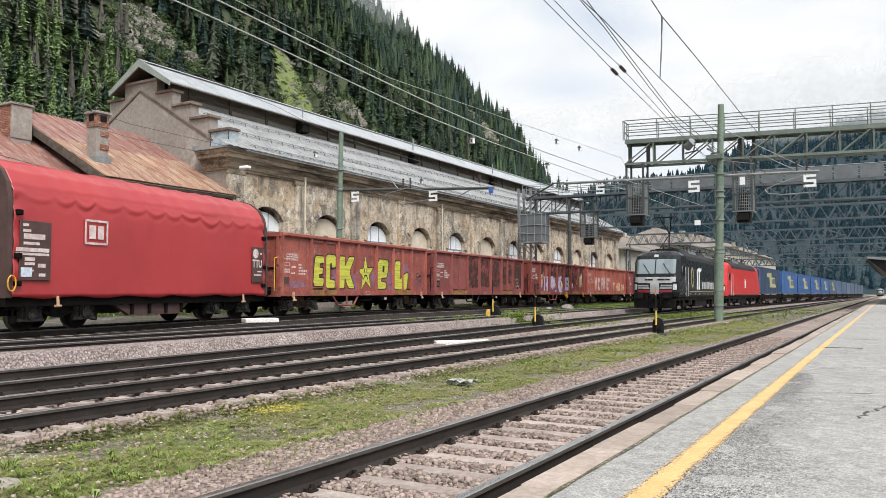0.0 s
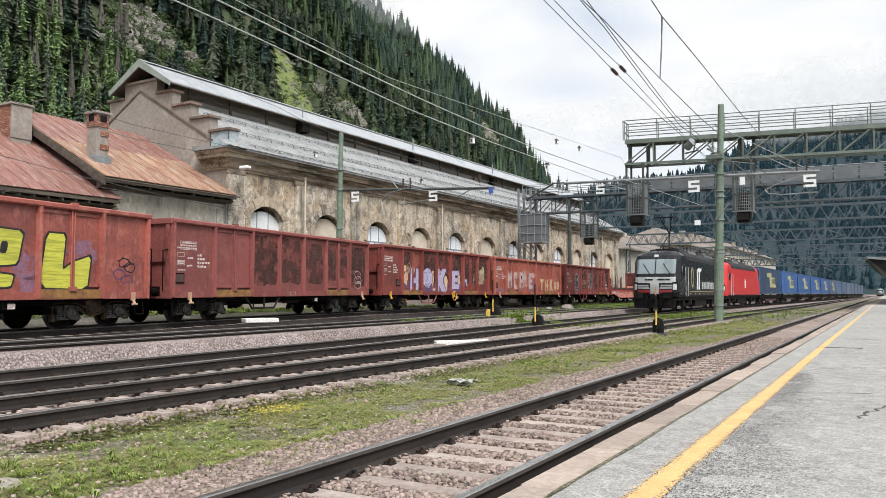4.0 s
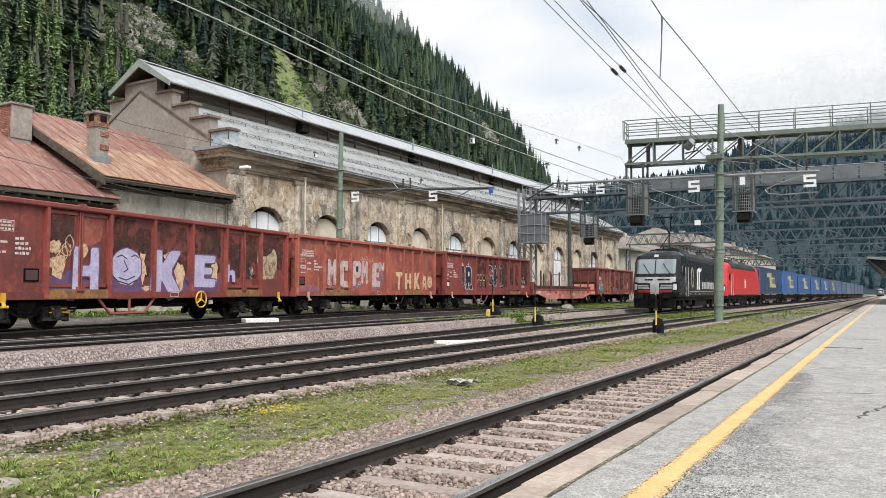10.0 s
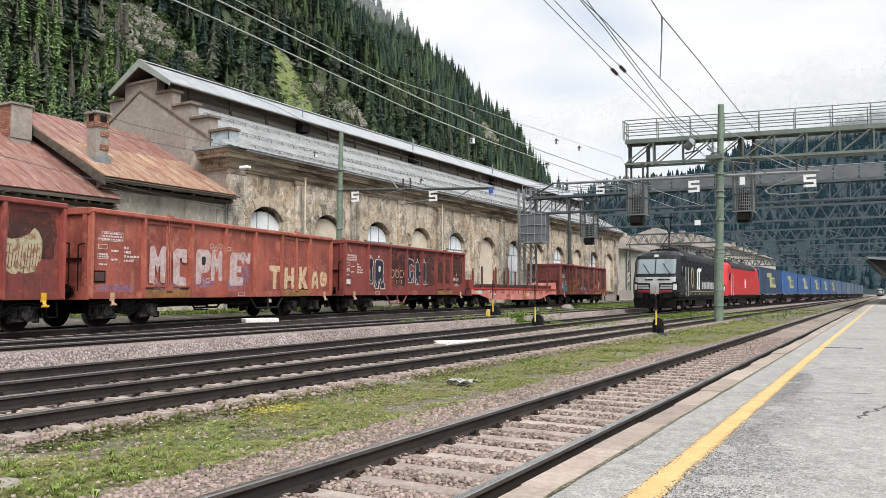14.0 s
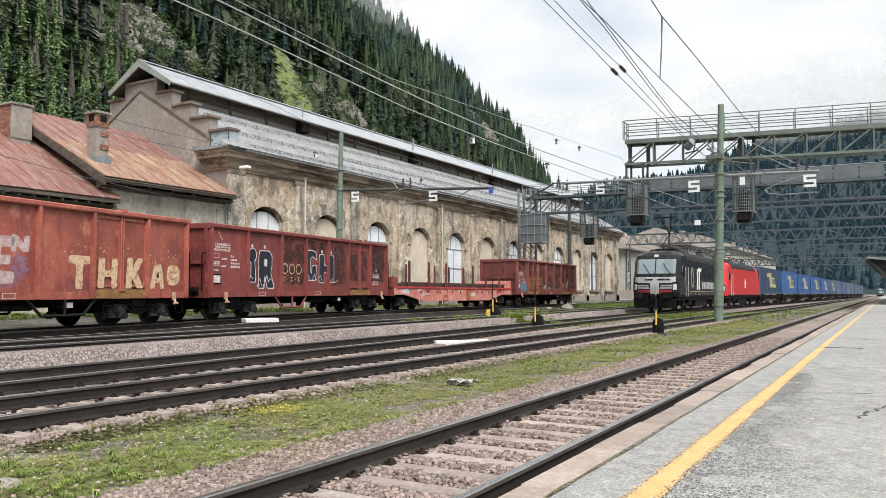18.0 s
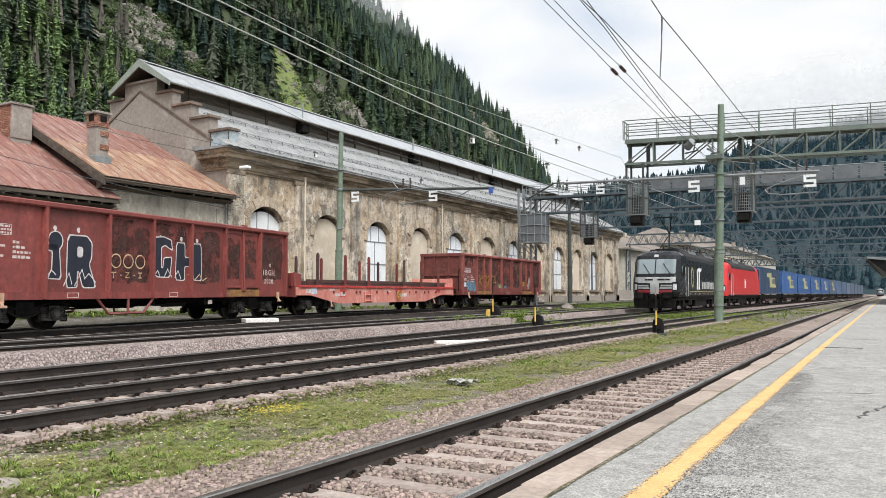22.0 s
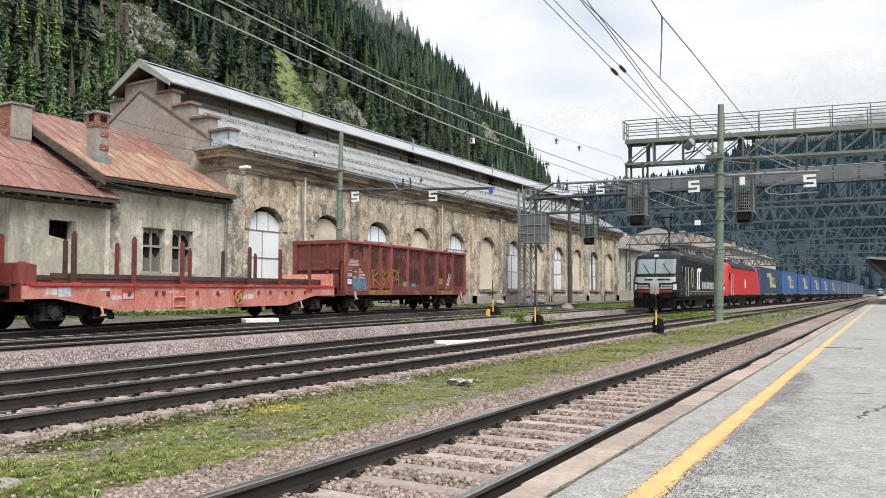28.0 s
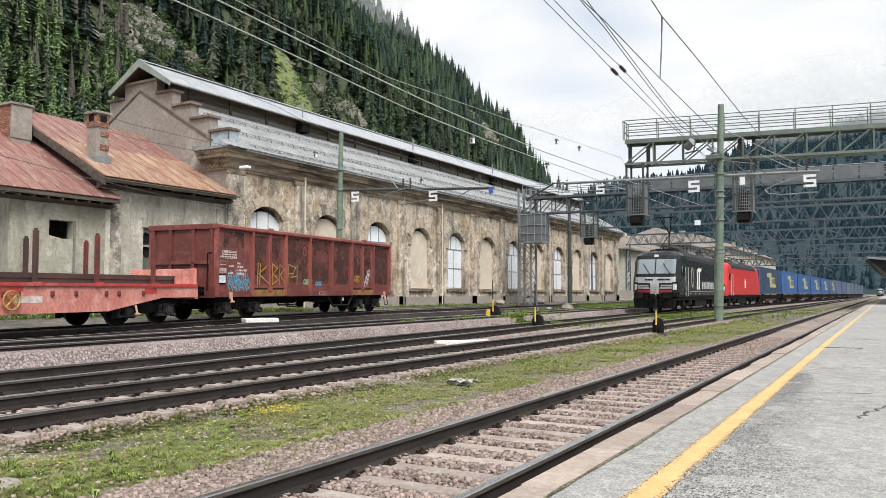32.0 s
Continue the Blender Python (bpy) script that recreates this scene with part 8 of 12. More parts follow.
def zigzag(bm, p, q, z0, z1, step, w=0.1):
    p, q = Vector((*p, 0)), Vector((*q, 0))
    count = max(2, round((q - p).length / step))
    for z in (z0, z1):
        beam(bm, (p.x, p.y, z), (q.x, q.y, z), w * 1.3, w * 1.3)
    for i in range(count):
        u, v, m = p + (q - p) * (i / count), p + (q - p) * ((i + 1) / count), p + (q - p) * ((i + 0.5) / count)
        beam(bm, (u.x, u.y, z0), (m.x, m.y, z1), w * 0.7, w * 0.7)
        beam(bm, (m.x, m.y, z1), (v.x, v.y, z0), w * 0.7, w * 0.7)


def handrail(parent, p, q, z, high, step, material, offs=(-0.45, 0.45)):
    p, q = Vector((*p, 0)), Vector((*q, 0))
    d = (q - p).normalized()
    n = Vector((-d.y, d.x, 0))
    count = max(2, round((q - p).length / step))
    for o in offs:
        segs = [(tuple(p + n * o + Vector((0, 0, z + high * f))), tuple(q + n * o + Vector((0, 0, z + high * f)))) for f in (0.38, 0.68, 1.0)]
        part("hand_rail", rods(segs, 0.028, 5), material, parent)
        for i in range(count + 1):
            u = p + (q - p) * (i / count) + n * o
            part("rail_post", rods([((u.x, u.y, z), (u.x, u.y, z + high))], 0.03, 5), material, parent)


def signal_cage(parent, x, y, top, bottom, w=0.95):
    """A ladder cage that hangs from a gantry with a signal head at its foot."""
    hw = w / 2
    cg = part("signal_cage", boxes(*[(x + sx * hw - 0.05, x + sx * hw + 0.05, y + sy * hw - 0.05, y + sy * hw + 0.05, bottom, top) for sx in (-1, 1) for sy in (-1, 1)]), M["steel_dark"], parent, "hanging service cage of a signal")
    for z in (bottom, bottom + (top - bottom) * 0.33, bottom + (top - bottom) * 0.62, top - 0.1):
        part("cage_ring", boxes((x - hw, x + hw, y - hw - 0.03, y - hw + 0.03, z - 0.03, z + 0.03), (x - hw, x + hw, y + hw - 0.03, y + hw + 0.03, z - 0.03, z + 0.03), (x - hw - 0.03, x - hw + 0.03, y - hw, y + hw, z - 0.03, z + 0.03), (x + hw - 0.03, x + hw + 0.03, y - hw, y + hw, z - 0.03, z + 0.03)), M["steel_dark"], cg)
    part("cage_floor", boxes((x - hw - 0.06, x + hw + 0.06, y - hw - 0.06, y + hw + 0.06, bottom - 0.06, bottom)), M["steel_grey"], cg)
    mesh_bars = [((x - hw + w * i / 10, y - hw, bottom), (x - hw + w * i / 10, y - hw, bottom + (top - bottom) * 0.62)) for i in range(1, 10)] + [((x - hw, y - hw + w * i / 10, bottom), (x - hw, y - hw + w * i / 10, bottom + (top - bottom) * 0.62)) for i in range(1, 10)] + [((x + hw, y - hw + w * i / 10, bottom), (x + hw, y - hw + w * i / 10, bottom + (top - bottom) * 0.62)) for i in range(1, 10)]
    mesh_bars += [((x - hw, y - hw, bottom + 0.16 * i), (x + hw, y - hw, bottom + 0.16 * i)) for i in range(1, 11)]
    part("cage_mesh", rods(mesh_bars, 0.014, 4), M["steel_grey"], cg)
    hd = part("signal_head", boxes((x - 0.34, x + 0.36, y - 0.3, y + 0.2, bottom - 0.62, bottom - 0.06), bevel=0.02), M["black"], cg, "black signal head")
    part("signal_hood", outline([(x - 0.28, bottom - 0.5), (x + 0.28, bottom - 0.5), (x + 0.28, bottom - 0.14), (x - 0.28, bottom - 0.14)], "y", y - 0.62, y - 0.3), M["dark_void"], hd)
    part("relay_box", boxes((x - 0.3, x + 0.2, y - 0.15, y + 0.3, bottom + 0.05, bottom + 1.05), bevel=0.02), M["black"], cg)


def s_sign(x, y, z, size, name="s_board"):
    """A white plate in the form of the letter S that hangs from a bar."""
    b = thing("letter_sign", pose(x, y, z), "white letter S hanging from a dark bar", "sign", "S signs on the masts")
    w, h, t = size * 0.46, size, size * 0.2
    outer = [(-w, 0), (w, 0), (w, h / 2 + t / 2), (-w + t, h / 2 + t / 2), (-w + t, h - t), (w, h - t), (w, h), (-w, h), (-w, h / 2 - t / 2), (w - t, h / 2 - t / 2), (w - t, t), (-w, t)]
    part("letter_plate", outline(outer, "y", -0.012, 0.012), M["white"], b, "square-cut letter S")
    part("hanger", rods([((-size * 0.3, 0, size * 0.9), (-size * 0.3, 0, size * 1.35)), ((size * 0.3, 0, size * 0.9), (size * 0.3, 0, size * 1.35))], 0.015, 5), M["steel_dark"], b)
    return b


def insulator(parent, p, q, r=0.05):
    p, q = Vector(p), Vector(q)
    bm = bmesh.new()
    rod(bm, p, q, r * 0.45, 7)
    for i in range(5):
        c = p + (q - p) * ((i + 0.5) / 5)
        d = (q - p).normalized() * 0.012
        rod(bm, c - d, c + d, r, 9)
    part("insulator", bm, M["ceramic"], parent)


def tube_mast(name, x, y, z0, z1, r, label, material, bands=(), lean=0.0):
    m = thing(name, pose(x, y, 0), label, "mast", "overhead line masts")
    bm = bmesh.new()
    k = (z1 - z0)
    for a, b, ra, rb in ((0, 0.34, r, r), (0.34, 0.68, r * 0.84, r * 0.84), (0.68, 1.0, r * 0.68, r * 0.66)):
        rod(bm, (lean * k * a, 0, z0 + k * a), (lean * k * b, 0, z0 + k * b), ra, 16, rb)
    part("shaft", bm, material, m, smooth=False)
    for f in (0.34, 0.68):
        part("collar", rods([((lean * k * f, 0, z0 + k * f - 0.06), (lean * k * f, 0, z0 + k * f + 0.06))], r * 1.12, 16), material, m)
    part("foot", boxes((-0.45, 0.45, -0.45, 0.45, z0 - 0.15, z0 + 0.05), bevel=0.04), M["concrete"], m)
    for z in bands:
        part("band", rods([((lean * (z - z0), 0, z - 0.035), (lean * (z - z0), 0, z + 0.035))], r * 1.14, 16), M["steel_grey"], m)
    return m


def build_gear():
    # signal gantry across the platform tracks
    A, B = (-13.35, 44.0), (13.0, 48.7)
    g = thing("signal_gantry", Matrix(), "grey-green lattice signal gantry with railed walkway", "gantry")
    bm = bmesh.new()
    truss(bm, A, B, 8.72, 9.98, 1.55, 0.13, 1.0)
    part("lattice", bm, M["steel_green"], g)
    d = (Vector(B) - Vector(A)).normalized()
    n = Vector((-d.y, d.x)) * 0.55
    part("walkway", outline([tuple(Vector(A) + n), tuple(Vector(B) + n), tuple(Vector(B) - n), tuple(Vector(A) - n)], "z", 9.98, 10.12), M["steel_green"], g)
    handrail(g, A, B, 10.1, 1.12, 1.75, M["steel_green"], (-0.5, 0.5))
    for y in (-0.5, 0.5):
        part("end_rail", rods([((A[0], A[1] + y, 10.1), (A[0], A[1] + y, 11.22)), ((A[0], A[1] - 0.5, 10.55), (A[0], A[1] + 0.5, 10.55)), ((A[0], A[1] - 0.5, 11.2), (A[0], A[1] + 0.5, 11.2))], 0.028, 5), M["steel_green"], g)
    part("leg", boxes((12.2, 12.6, 48.3, 48.7, -0.3, 8.8), bevel=0.02), M["steel_green"], g)
    part("leg", boxes((12.2, 12.6, 49.3, 49.7, -0.3, 8.8), bevel=0.02), M["steel_green"], g)
    signal_cage(g, -12.75, 44.1, 8.75, 5.85)
    signal_cage(g, -7.15, 45.1, 8.75, 5.85)
    for x, z0, z1 in ((-7.35, 8.7, 10.0), (-6.65, 8.7, 10.0), (-12.2, 8.7, 10.0), (-13.2, 8.7, 10.0)):
        part("hanger_post", boxes((x - 0.09, x + 0.09, 44.3 + (x + 13.3) * 0.178 - 0.09, 44.3 + (x + 13.3) * 0.178 + 0.09, z0, z1)), M["steel_dark"], g)
    part("work_lamp", rods([((-9.9, 44.0, 9.45), (-9.55, 43.7, 9.7))], 0.22, 12), M["steel_grey"], g, "round lamp in a bracket")
    part("lamp_bracket", rods([((-10.1, 44.4, 9.2), (-9.3, 43.8, 9.2)), ((-9.5, 43.8, 9.2), (-9.4, 43.75, 9.7))], 0.04, 6), M["steel_dark"], g)
    part("lamp_bracket", rods([((-8.9, 44.4, 9.35), (-8.3, 43.4, 8.9)), ((-8.9, 44.4, 9.6), (-8.5, 43.8, 9.1)), ((-8.6, 43.9, 8.95), (-8.1, 43.0, 8.85))], 0.05, 6), M["steel_grey"], g)
    # main mast in front of it, with a long cross-arm
    m = tube_mast("overhead_mast", -8.1, 42.35, -0.15, 11.25, 0.24, "tall green tubular overhead mast on a concrete foot", M["pole_green"], (0.75, 1.55, 3.5, 5.2, 6.4, 6.7), 0.030)
    part("clamp", boxes((-0.42, 0.42, -0.35, 0.35, 8.35, 8.6), bevel=0.03), M["steel_green"], m)
    part("cross_arm", rods([((-8.4, 0, 7.72), (4.9, 0, 7.38))], 0.075, 8), M["steel_grey"], m, "long pale tubular arm")
    part("stay", rods([((0, 0, 8.35), (1.9, 0, 8.0)), ((2.2, 0, 8.46), (4.0, 0, 7.42)), ((0, 0, 10.2), (4.5, 0, 7.45))], 0.02, 5), M["steel_grey"], m)
    reg = [(4.4, 0, 7.3), (2.9, 0, 6.85), (2.4, 0, 6.6), (2.55, 0, 6.42), (3.2, 0, 6.32), (4.8, 0, 6.35)]
    part("steady_arm", rods(list(zip(reg, reg[1:])), 0.03, 6), M["steel_grey"], m)
    for x in (3.9, 4.35):
        insulator(m, (x, 0, 7.45), (x, 0, 8.0), 0.07)
    part("cable_clamp", rods([((0.0, -0.3, 5.2), (0.7, -0.3, 6.0)), ((-0.4, -0.3, 4.1), (-0.1, -0.3, 4.1))], 0.03, 5), M["steel_grey"], m)
    part("small_plate", boxes((-1.05, -0.75, -0.3, -0.27, 4.95, 5.2), (1.2, 1.45, -0.05, -0.02, 6.95, 7.35)), M["white"], m)
    s_sign(-9.2, 42.3, 6.72, 0.62)
    s_sign(-3.62, 42.3, 6.62, 0.62)
    # long gantry behind, that reaches the lattice tower by the shed
    P, Q = (-27.2, 60.6), (14.0, 63.0)
    g2 = thing("overhead_gantry", Matrix(), "long grey lattice gantry over the yard tracks", "gantry", "gantries over the yard")
    bm = bmesh.new()
    truss(bm, P, Q, 8.05, 9.35, 1.3, 0.12, 0.9)
    part("lattice", bm, M["steel_far"], g2)
    handrail(g2, P, Q, 9.4, 1.05, 1.6, M["steel_grey"], (-0.45, 0.45))
    mesh_grey = mat("grey_mesh_panel", (0.13, 0.14, 0.15), 0.6, (0.10, 0.108, 0.115), scale=1.2, fine=18, bump=0.1)
    for k in range(19):
        f0, f1 = 0.26 + 0.0388 * k, 0.26 + 0.0388 * (k + 1) - 0.0025
        a, b = [(P[0] + (Q[0] - P[0]) * f, P[1] + (Q[1] - P[1]) * f) for f in (f0, f1)]
        part("mesh_panel", outline([(a[0], a[1] - 0.50), (b[0], b[1] - 0.50), (b[0], b[1] - 0.485), (a[0], a[1] - 0.485)], "z", 9.46, 10.40), mesh_grey, g2, "grey wire mesh panel")
    part("walkway", outline([(P[0], P[1] - 0.4), (Q[0], Q[1] - 0.4), (Q[0], Q[1] + 0.4), (P[0], P[1] + 0.4)], "z", 9.37, 9.42), M["steel_grey"], g2)
    tower = part("lattice_tower", boxes(*[(-27.4 + sx * 0.55 - 0.07, -27.4 + sx * 0.55 + 0.07, 60.6 + sy * 0.55 - 0.07, 60.6 + sy * 0.55 + 0.07, 0.3, 10.2) for sx in (-1, 1) for sy in (-1, 1)]), M["steel_grey"], g2)
    for sy in (-0.55, 0.55):
        bm = bmesh.new()
        for k in range(9):
            z = 0.4 + k * 1.05
            s = 1 if k % 2 else -1
            beam(bm, (-27.4 - 0.55 * s, 60.6 + sy, z), (-27.4 + 0.55 * s, 60.6 + sy, z + 1.05), 0.06, 0.06)
        part("tower_brace", bm, M["steel_grey"], tower)
    bm = bmesh.new()
    for k in range(9):
        z = 0.4 + k * 1.05
        s = 1 if k % 2 else -1
        beam(bm, (-26.85, 60.6 - 0.55 * s, z), (-26.85, 60.6 + 0.55 * s, z + 1.05), 0.06, 0.06)
    part("tower_brace", bm, M["steel_grey"], tower)
    lad = [((-28.6, 59.9, 0.4), (-28.6, 59.9, 8.6)), ((-28.15, 59.9, 0.4), (-28.15, 59.9, 8.6))] + [((-28.6, 59.9, 0.6 + 0.3 * k), (-28.15, 59.9, 0.6 + 0.3 * k)) for k in range(27)]
    ladder = part("ladder", rods(lad, 0.028, 5), M["steel_grey"], g2)
    hoops = []
    for z in (5.2, 5.8, 6.4):
        hoops += [((-28.7, 59.9, z), (-28.7, 59.2, z)), ((-28.7, 59.2, z), (-28.0, 59.2, z)), ((-28.0, 59.2, z), (-28.0, 59.9, z))]
    hoops += [((x, 59.2, 5.2), (x, 59.2, 6.4)) for x in (-28.7, -28.35, -28.0)]
    cage = part("ladder_cage", rods(hoops, 0.03, 5), M["steel_grey"], g2)
    plat = part("service_platform", boxes((-27.55, -25.6, 59.3, 60.9, 5.55, 5.65)), M["steel_grey"], g2, "caged service platform beside the tower")
    segs = []
    for z in (6.3, 7.0, 7.9):
        segs += [((-27.55, 59.3, z), (-25.6, 59.3, z)), ((-25.6, 59.3, z), (-25.6, 60.9, z))]
    segs += [((-27.55 + 0.65 * k, 59.3, 5.6), (-27.55 + 0.65 * k, 59.3, 7.9)) for k in range(4)] + [((-25.6, 59.3 + 0.8 * k, 5.6), (-25.6, 59.3 + 0.8 * k, 7.9)) for k in range(1, 3)]
    for seg in segs:
        part("platform_rail", rods([seg], 0.035, 5), M["steel_grey"], plat)
    for a, b in (((-27.5, 59.33), (-25.65, 59.34)), ((-25.64, 59.38), (-25.63, 60.85))):
        part("platform_mesh", boxes((a[0], b[0], a[1], b[1], 5.66, 7.86)), mesh_grey, plat, "grey wire mesh round the platform")
    for o, d in ((tower, 0.45), (ladder, 1.35), (cage, 1.35), (plat, 0.5)):
        o.location.x += d
    signal_cage(g2, -21.6, 60.9, 9.0, 5.95, 1.1)
    bm = bmesh.new()
    rod(bm, (-26.8, 60.0, 9.2), (-24.0, 59.4, 10.35), 0.07, 7)
    rod(bm, (-24.2, 59.4, 10.35), (-13.0, 60.0, 10.05), 0.06, 7)
    part("cross_arm", bm, M["steel_dark"], g2)
    s_sign(-20.2, 59.6, 9.25, 0.75)
    tube_mast("overhead_mast", -26.6, 69.5, 0.4, 10.6, 0.22, "dark tubular mast beside the shed wall", M["steel_dark"])
    # further gantries down the yard
    for k, (y, za, zb, x0) in enumerate(((84.0, 8.7, 10.1, -30.0), (112.0, 8.5, 9.9, -34.0), (150.0, 8.4, 9.9, -38.0), (205.0, 8.2, 9.8, -46.0))):
        gg = thing("overhead_gantry", Matrix(), "distant grey lattice gantry over the tracks", "gantry", "gantries over the yard")
        bm = bmesh.new()
        zigzag(bm, (x0, y), (20, y + 2), za, zb, 1.5, 0.10 + 0.015 * k)
        zigzag(bm, (x0, y + 0.9), (20, y + 2.9), za, zb, 1.5, 0.10 + 0.015 * k)
        part("lattice", bm, M["steel_far"], gg)
        for x in ((x0, 18.0) if k < 2 else (x0, x0 + (20 - x0) * 0.42, 18.0)):
            bm = bmesh.new()
            for a in (-0.3, 0.3):
                beam(bm, (x + a, y + 0.5, 0.0), (x + a * 0.8, y + 0.5, za + 0.1), 0.14, 0.14)
            for q in range(8):
                z = 0.3 + q * (za - 0.5) / 8
                beam(bm, (x - 0.3, y + 0.5, z), (x + 0.3, y + 0.5, z + (za - 0.5) / 8), 0.06, 0.06)
            part("gantry_leg", bm, M["steel_far"], gg)
        for x in (x0 + 9, x0 + 16, x0 + 24, x0 + 31, x0 + 38):
            if x < 15:
                part("drop_post", boxes((x - 0.07, x + 0.07, y + 0.1, y + 0.24, 6.3, za)), M["steel_far"], gg)
                part("drop_arm", rods([((x, y + 0.2, 6.6), (x + 1.6, y + 0.2, 7.0)), ((x, y + 0.2, 7.6), (x + 1.6, y + 0.2, 7.0))], 0.05, 6), M["steel_far"], gg)
    # green mast behind the freight track with a bracket over two tracks
    m2 = tube_mast("overhead_mast", -27.0, 34.85, 0.3, 10.4, 0.2, "green tubular overhead mast by the shed", M["pole_green"], (7.2, 8.3, 5.0), 0.014)
    part("cross_arm", rods([((0.0, 0, 7.16), (9.7, 0, 6.62))], 0.07, 8), M["steel_dark"], m2, "dark bracket tube")
    curve = [(3.0, -0.1, 6.35), (3.5, -0.1, 6.75), (4.6, -0.1, 6.95), (6.0, -0.1, 6.7), (6.3, -0.1, 6.45), (6.0, -0.1, 6.25), (4.2, -0.1, 6.1)]
    part("steady_arm", rods(list(zip(curve, curve[1:])), 0.03, 6), M["steel_grey"], m2)
    for x in (4.3, 4.75, 8.9):
        insulator(m2, (x, 0, 6.95), (x, 0, 7.5 if x < 8 else 7.35), 0.08)
    part("stay", rods([((3.3, 0, 7.7), (4.0, 0, 6.95)), ((7.6, 0, 6.3), (8.6, 0, 6.72))], 0.03, 5), M["steel_grey"], m2)
    part("small_plate", boxes((9.45, 9.7, -0.1, -0.06, 6.35, 6.65)), mat("blue_enamel_plate", (0.06, 0.12, 0.42), 0.4), m2)
    s_sign(-25.75, 34.7, 6.42, 0.55)
    s_sign(-20.75, 34.7, 6.15, 0.55)
    # wires
    def line(name, pts, r, sag, material, label="overhead wire"):
        out = []
        for a, b in zip(pts, pts[1:]):
            a, b = Vector(a), Vector(b)
            n = max(2, int((b - a).length / 6))
            out += [a + (b - a) * (i / n) - Vector((0, 0, sag * 4 * (i / n) * (1 - i / n))) for i in range(n)]
        out.append(Vector(pts[-1]))
        cu = bpy.data.curves.new(name, "CURVE")
        cu.dimensions, cu.bevel_depth, cu.bevel_resolution = "3D", r, 1
        sp = cu.splines.new("POLY")
        sp.points.add(len(out) - 1)
        for p, v in zip(sp.points, out):
            p.co = (*v, 1)
        tmp = bpy.data.objects.new(name, cu)
        scene.collection.objects.link(tmp)
        bpy.context.view_layer.update()
        me = bpy.data.meshes.new_from_object(tmp.evaluated_get(bpy.context.evaluated_depsgraph_get()))
        bpy.data.objects.remove(tmp)
        bpy.data.curves.remove(cu)
        me.materials.clear()
        return tagged(obj(name, me, material), label, "wire", "wires over the tracks")
    pale = "pale overhead wire running along the tracks"
    dark = "dark overhead wire running along the tracks"
    line("overhead_wire", [(-14.5, -30, 9.69)] + [(-14.5, 13.67, 8.19), (-14.5, 15.06, 8.13), (-14.5, 18.68, 7.94), (-14.5, 22.48, 7.75), (-14.5, 29.01, 7.67), (-14.5, 37.35, 7.74)] + [(-14.6, 60.4, 7.9)], 0.017, 0.0, M["wire_pale"], pale)
    line("overhead_wire", [(-12.5, -30, 9.17)] + [(-12.5, 11.94, 7.67), (-12.5, 13.92, 7.58), (-12.5, 17.1, 7.43), (-12.5, 20.34, 7.32), (-12.5, 25.01, 7.23), (-12.5, 29.67, 7.21), (-12.5, 35.9, 7.32)] + [(-12.5, 61, 7.95)], 0.017, 0.0, M["wire_pale"], pale)
    line("overhead_wire", [(-18, -30, 11.2), (-18, 18, 10.7), (-18, 26.6, 10.3), (-18, 38.4, 10.8), (-18, 58, 11.7), (-18, 61, 10.4)], 0.012, 0.0, M["wire_pale"], "thin wire with small hanging lanterns")
    for pts in ([(-7, -30, 10.2), (-7, 16.75, 8.24), (-7, 20.21, 8.0), (-7, 22.07, 7.84), (-7, 27.24, 7.51), (-7.3, 42.3, 7.3), (-7.5, 84, 7.7)], [(-7, -30, 10.6), (-7, 17.38, 8.45), (-7, 20.22, 8.25), (-7, 22.85, 8.13), (-7, 28.02, 7.67), (-7.6, 42.3, 7.3)],
                [(-5.5, -30, 9.0), (-5.5, 15.08, 7.4), (-5.5, 16.61, 7.29), (-5.5, 20.3, 6.76), (-5.5, 23.67, 6.37), (-5.0, 42.3, 6.3), (-5.4, 84, 6.6)], [(-5.5, -30, 9.4), (-5.5, 15.49, 7.53), (-5.5, 16.62, 7.39), (-5.5, 21.32, 6.77), (-5.5, 23.07, 6.57), (-5.4, 42.3, 6.4)],
                [(-5, -30, 7.4), (-5, 13.83, 6.89), (-5, 15.11, 6.89), (-5, 19.36, 6.73), (-5, 24.06, 6.63), (-5.1, 42.3, 6.9)], [(-3.6, -30, 7.6), (-3.6, 13.45, 6.5), (-3.6, 14.2, 6.43), (-3.6, 17.15, 6.41), (-3.6, 22.38, 6.3), (-3.6, 42.3, 6.35), (-4.3, 84, 6.4), (-5.0, 205, 6.4)], [(-3.6, 14.22, 6.43), (-3.6, 13.98, 5.24)], [(-3.6, 14.16, 6.43), (-3.6, 14.14, 5.9), (-3.6, 13.98, 5.24)]):
        line("overhead_wire", pts, 0.0105, 0.0, M["wire"], dark)
    for p, q in (((-7, 21.8, 7.862), (-7, 22.3, 7.823)), ((-7, 22.6, 8.141), (-7, 23.1, 8.108))):
        ins = thing("wire_insulator", Matrix(), "small dark insulator on an overhead wire", "insulator", "insulators on the wires")
        insulator(ins, p, q, 0.055)
    for y0, x0, zc, zm in ((61.0, -12.7, 6.6, 7.7), (61.0, -9.2, 6.6, 7.7), (61.0, -24.6, 6.9, 7.9)):
        line("overhead_wire", [(x0, y0, zm), (x0 - 1.2, 84, zm - 0.3), (x0 - 2.4, 112, zm), (x0 - 3.5, 150, zm), (x0 - 4, 205, zm)], 0.02, 0.4, M["wire"], dark)
        line("overhead_wire", [(x0, y0, zc), (x0 - 1.2, 84, zc), (x0 - 2.4, 112, zc), (x0 - 3.5, 150, zc), (x0 - 4, 205, zc)], 0.018, 0.0, M["wire"], dark)
